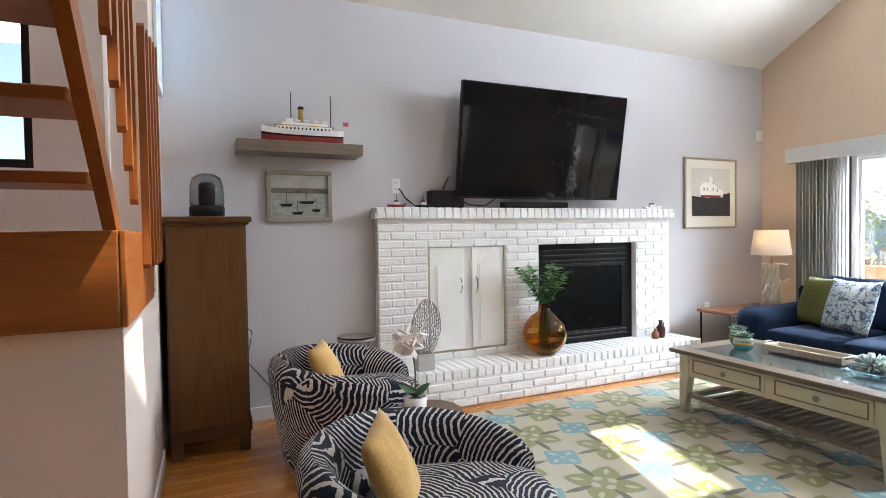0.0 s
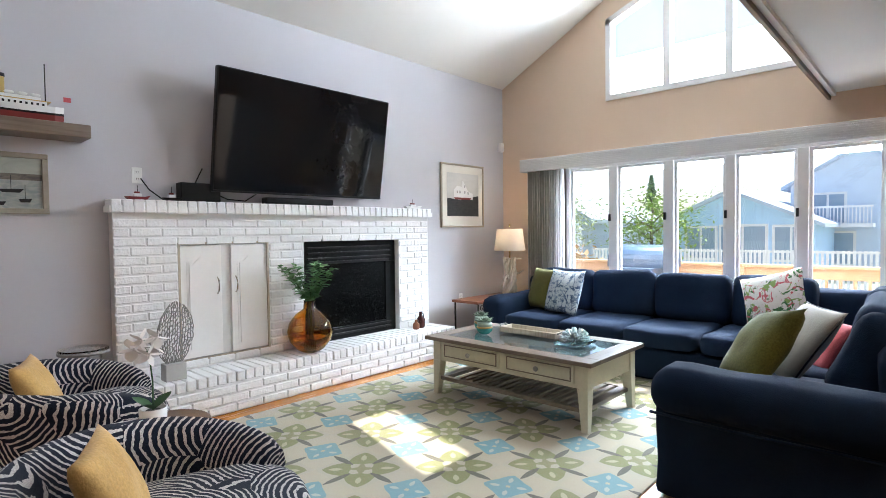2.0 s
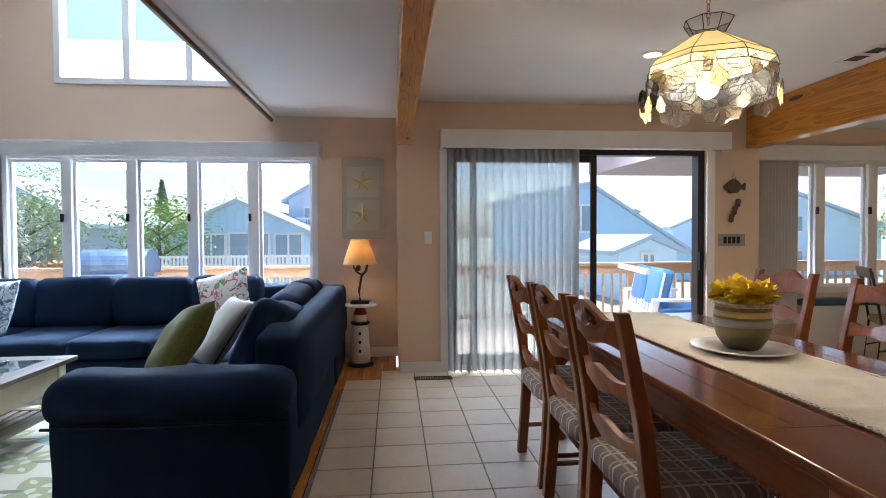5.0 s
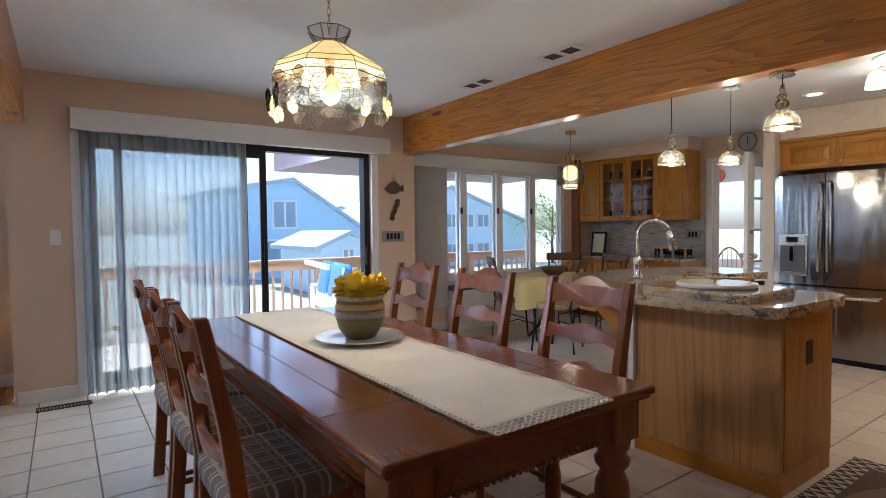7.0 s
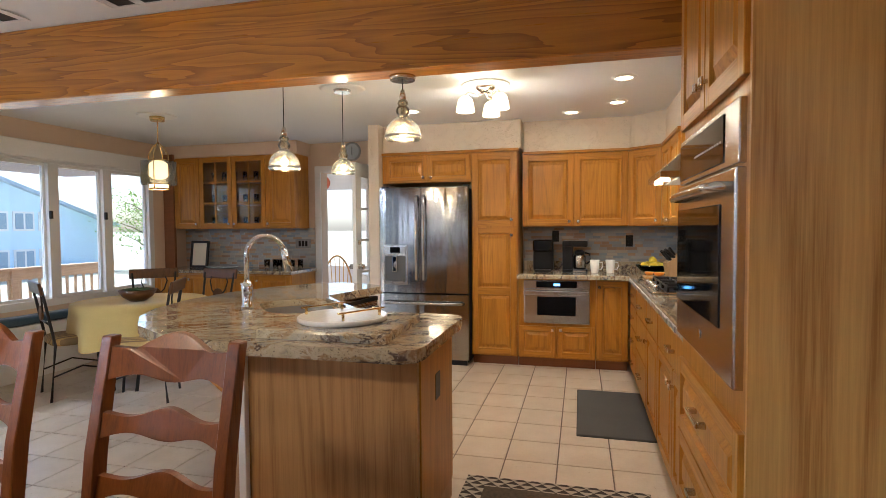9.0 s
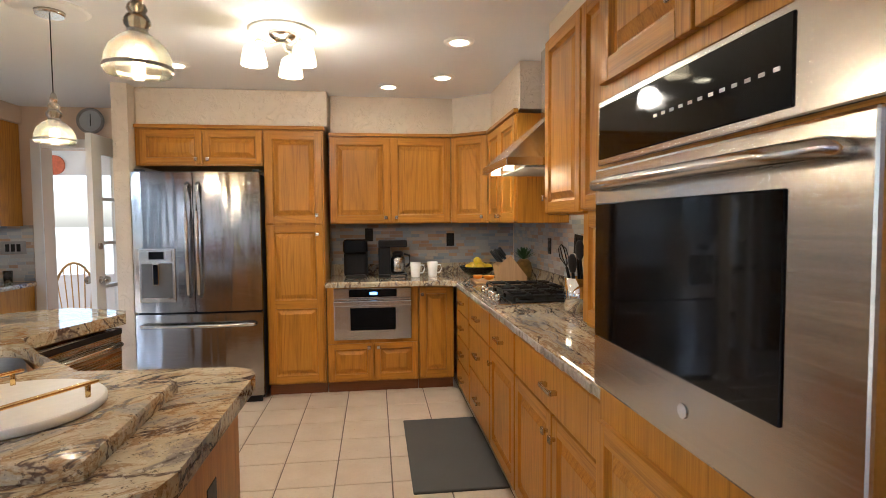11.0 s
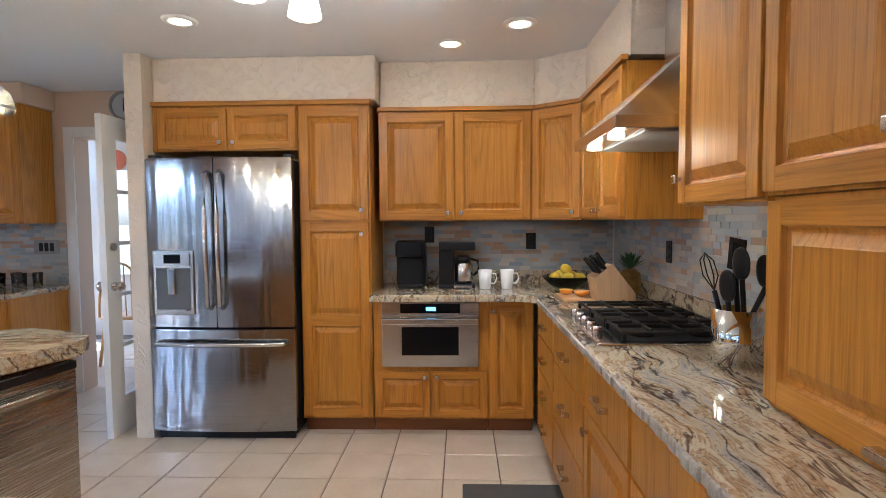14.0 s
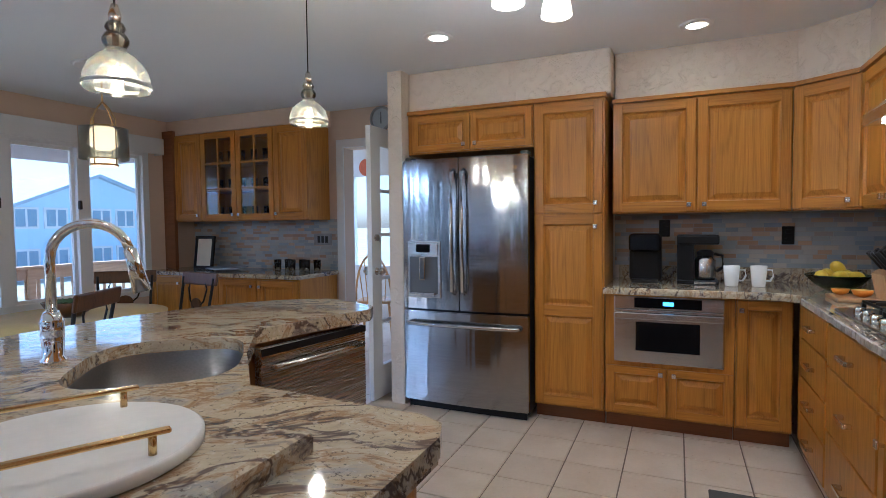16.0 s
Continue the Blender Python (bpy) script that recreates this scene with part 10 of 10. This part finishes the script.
# porch chair beyond the kitchen door
pc = thing("windsor_chair", "golden wooden windsor chair on the porch", "chair", pose(4.95, -8.35, 0, 0, 0, 200))
GW = wood("golden_chair_wood", (0.4, 0.2, 0.06), (0.62, 0.36, 0.13), 2)
part("seat", cushion(bmesh.new(), 0.44, 0.42, 0.05, 0, 0, 0.45, 0.6, 12, 0), GW, pc)
for x in (-0.16, 0.16):
    for y in (-0.15, 0.15):
        part("leg", tube(bmesh.new(), [(x, y, 0.44), (x * 1.3, y * 1.3, 0.0)], 0.015, 8), GW, pc)
hoop = [(0.2 * math.cos(a), -0.18 - 0.08 * math.sin(a), 0.47 + 0.52 * math.sin(a)) for a in [q * math.pi / 14 for q in range(15)]]
part("hoop", tube(bmesh.new(), hoop, 0.012, 8), GW, pc)
for k in range(6):
    u = -0.15 + k * 0.06
    zt = 0.47 + 0.52 * math.sqrt(max(0, 1 - (u / 0.2) ** 2))
    part("spindle", tube(bmesh.new(), [(u * 0.8, -0.17, 0.46), (u, -0.18 - 0.08 * (zt - 0.47) / 0.52, zt)], 0.006, 6), GW, pc)
pt = thing("porch_table", "small porch table with a white cloth", "table", pose(4.3, -8.6, 0))
part("top", lathe(bmesh.new(), [(0.42, 0.7), (0.43, 0.73)], 28), WHITE, pt)
part("leg", tube(bmesh.new(), [(0, 0, 0.7), (0, 0, 0.02)], 0.04, 10), WHITE, pt)
part("foot", lathe(bmesh.new(), [(0.25, 0), (0.22, 0.03)], 20), WHITE, pt)
solo("wreath", turn(lathe(bmesh.new(), [(0.12, -0.015), (0.12, 0.015)], 24), pose(0, 0, 0, 90, 0, 0)), plain("terracotta_disc", (0.5, 0.12, 0.05), 0.7, var=0.3, scale=30), "round red-brown sun plaque on the porch wall", "wall ornament", pose(5.75, -9.48, 2.12))


# ---- small pieces of walls and floors, last ----
def brick_mesh(name, w, d, h_, seed):
    bm = B(-w / 2, w / 2, 0, d, -h_ / 2, h_ / 2, 0.006, 1)
    for v in bm.verts:
        v.co += noise.noise_vector(v.co * 30 + Vector((seed * 7, seed, 0))) * 0.003
    return mesh_of(name, bm, BRICK)


BR = [brick_mesh("brick", 0.205, 0.022, 0.058, k) for k in range(5)]
BH = [brick_mesh("brick", 0.1, 0.022, 0.058, 5 + k) for k in range(2)]
RL = [brick_mesh("brick", 0.066, 0.14, 0.092, 8 + k) for k in range(4)]
HR = [brick_mesh("brick", 0.066, 0.4, 0.078, 12 + k) for k in range(4)]
rb = random.Random(21)


def put_piece(mesh, parent, x, y, z, rz=0.0, name="brick"):
    ob = new(name, mesh)
    ob.parent = parent
    ob.matrix_basis = parent.matrix_basis.inverted() @ pose(x, y, z, rb.uniform(-0.8, 0.8), rb.uniform(-0.5, 0.5), rz)
    return ob


OPEN = ((2.685, 3.425, 0.35, 1.275), (3.765, 4.925, 0.3, 1.28))
row = 0
z = 0.34
while z < 1.48:
    x = 2.26 + (0.1075 if row % 2 else 0.0)
    xs = [2.31] if row % 2 else []
    spans = []
    if row % 2:
        spans.append((2.31, BH))
    while x + 0.2 < 5.37:
        spans.append((x + 0.1025, BR))
        x += 0.2135
    if x + 0.1 < 5.37:
        spans.append((x + 0.05, BH))
    for cx, kind in spans:
        hw = 0.1 if kind is BR else 0.05
        clash = [o for o in OPEN if o[2] < z < o[3] and cx + hw > o[0] and cx - hw < o[1]]
        if clash:
            o = clash[0]
            left_gap, right_gap = o[0] - (cx - hw), (cx + hw) - o[1]
            if left_gap > 0.1:
                put_piece(rb.choice(BH), fp, o[0] - 0.055, 4.396 + rb.uniform(-0.002, 0.002), z)
            elif right_gap > 0.1:
                put_piece(rb.choice(BH), fp, o[1] + 0.055, 4.396 + rb.uniform(-0.002, 0.002), z)
            continue
        put_piece(rb.choice(kind), fp, cx, 4.396 + rb.uniform(-0.002, 0.002), z)
    z += 0.0672
    row += 1
for k in range(43):
    put_piece(rb.choice(RL), fp, 2.27 + k * 0.0727, 4.34, 1.533)
for k in range(43):
    put_piece(rb.choice(HR), fp, 2.34 + k * 0.0727, 4.07 + rb.uniform(-0.003, 0.003), 0.262)
for r_ in range(3):
    off = 0.1 if r_ % 2 else 0.0
    for k in range(15 - (1 if off else 0)):
        put_piece(rb.choice(BR), fp, 2.42 + off + k * 0.2135, 4.066, 0.036 + r_ * 0.07)
for r_ in range(3):
    put_piece(rb.choice(BR), fp, 2.29, 4.2 + 0.02 * (r_ % 2), 0.036 + r_ * 0.07, -90)

# backsplash tiles
SPL = N("slate_mosaic_tile")
_oi = SPL.add("ShaderNodeObjectInfo")
_gi = SPL.add("ShaderNodeNewGeometry")
_rv = SPL.math("FRACT", SPL.math("ADD", _gi.outputs["Random Per Island"], _oi.outputs["Random"]))
_c = SPL.ramp(_rv, [(0.0, (0.24, 0.3, 0.38)), (0.25, (0.48, 0.46, 0.42)), (0.45, (0.34, 0.4, 0.47)), (0.62, (0.55, 0.5, 0.42)), (0.78, (0.52, 0.33, 0.19)), (0.9, (0.36, 0.22, 0.14)), (1.0, (0.4, 0.42, 0.43))])
_nn = SPL.noise(SPL.coord(), 22, 4)
SPL.set(Base_Color=SPL.mix(SPL.math("MULTIPLY", _nn, 0.25), _c, (0.4, 0.39, 0.37)), Roughness=0.4)
SPL.bump(_nn, 0.2, 0.003)
SGR = plain("backsplash_grout", (0.42, 0.4, 0.37), 0.8)
rt_ = random.Random(5)
TILE = {}


def splash(name, label, axis, plane, sgn, u0, u1, z0, z1):
    """Thin slate strips in running bond on a wall."""
    host = setting(name, B(*( (min(plane, plane + sgn * 0.004), max(plane, plane + sgn * 0.004), u0, u1) if axis == 0 else (u0, u1, min(plane, plane + sgn * 0.004), max(plane, plane + sgn * 0.004))), z0, z1), SGR, label)
    z, r_ = z0 + 0.002, 0
    rest, count = bmesh.new(), 0
    while z + 0.02 < z1:
        u = u1 - 0.002 + (0.06 if r_ % 2 else 0)
        while u > u0 + 0.01:
            w = rt_.choice((0.075, 0.1, 0.12))
            a, b_ = max(u - w + 0.003, u0 + 0.001), min(u, u1 - 0.001)
            u -= w
            if b_ - a < 0.01:
                continue
            t = rt_.choice((0.008, 0.009, 0.01))
            near = axis == 1 or a > -5.75
            if not near:
                box(rest, *((min(plane, plane + sgn * t), max(plane, plane + sgn * t), a, b_)), z, z + 0.026)
                continue
            key = (axis, sgn, round(b_ - a, 3), t)
            if key not in TILE:
                lo_, hi_, hw = min(0, sgn * t), max(0, sgn * t), (b_ - a) / 2
                TILE[key] = mesh_of("tile", B(*((lo_, hi_, -hw, hw) if axis == 0 else (-hw, hw, lo_, hi_)), 0, 0.026), SPL.m)
            ob = new("tile", TILE[key])
            ob.parent = host
            ob.matrix_basis = host.matrix_basis.inverted() @ (pose(plane, (a + b_) / 2, z) if axis == 0 else pose((a + b_) / 2, plane, z))
        z += 0.029
        r_ += 1
    if len(rest.verts):
        ob = part("tile", rest, SPL.m, host)
        ob["kind"] = "stuff"


splash("backsplash_back", "slate mosaic backsplash over the counter", 1, KY, 1, 0.545, 2.19, 1.011, 1.37)
splash("backsplash_range", "slate mosaic backsplash behind the range", 0, 0.53, 1, -7.03, -4.47, 1.011, 1.6)
splash("backsplash_hutch", "slate mosaic backsplash over the hutch", 1, HY, 1, 4.79, 6.67, 0.884, 1.37)

# floor tiles
TILE = N("cream_floor_tile")
_oi = TILE.add("ShaderNodeObjectInfo")
_v = TILE.shifted()
_a, _b = TILE.noise(_v, 5, 4), TILE.noise(_v, 60, 3)
_base = TILE.ramp(TILE.math("ADD", TILE.math("MULTIPLY", _a, 0.7), TILE.math("MULTIPLY", _b, 0.3)), [(0.3, (0.56, 0.45, 0.33)), (0.7, (0.68, 0.58, 0.46))])
TILE.set(Base_Color=TILE.mix(TILE.math("MULTIPLY", _oi.outputs["Random"], 0.22), _base, (0.52, 0.42, 0.32)), Roughness=TILE.math("MULTIPLY_ADD", _b, 0.2, 0.22))
TILE.bump(_a, 0.06, 0.004)
PX, PY = 0.302, 0.3035
tm = mesh_of("tile", B(-PX / 2 + 0.004, PX / 2 - 0.004, -PY / 2 + 0.004, PY / 2 - 0.004, -0.006, 0.004, 0.0025, 1), TILE.m)
rest = bmesh.new()
ncount = 0
for i in range(-16, 9):
    for j in range(-31, 2):
        cx, cy = 4.45 + (i + 0.5) * PX, -0.16 + (j + 0.5) * PY
        if cx < 0.95 or cx > (6.2 if cy > -3.7 else 6.66) or cy < -9.3 or cy > 0.16:
            continue
        if cy > -2.4 - 0.01 and cx < 3.15:
            if cx < 3.0 and cy > -2.55:
                continue
        if cy > -2.4 and cx < 3.45:
            continue
        if cy > 0.0 and cx > 5.55:
            continue
        if cx > 6.0 and (cy > -0.3):
            continue
        near = (cy > -3.4 and cy < 0.1) or (cx < 2.6 and cy < -4.1 and cy > -6.6) or (cx > 2.4 and cy < -4.6 and cy > -6.6 and cx < 4.6)
        if near and ncount < 300:
            ob = new("tile", tm)
            ob.parent = tile_floor
            ob.location = (cx, cy, 0.0)
            ncount += 1
        else:
            q = B(cx - PX / 2 + 0.004, cx + PX / 2 - 0.004, cy - PY / 2 + 0.004, cy + PY / 2 - 0.004, -0.006, 0.004)
            me = bpy.data.meshes.new("tmp")
            q.to_mesh(me)
            q.free()
            rest.from_mesh(me)
            bpy.data.meshes.remove(me)
ob = part("far_tile", rest, TILE.m, tile_floor)
ob["kind"] = "stuff"
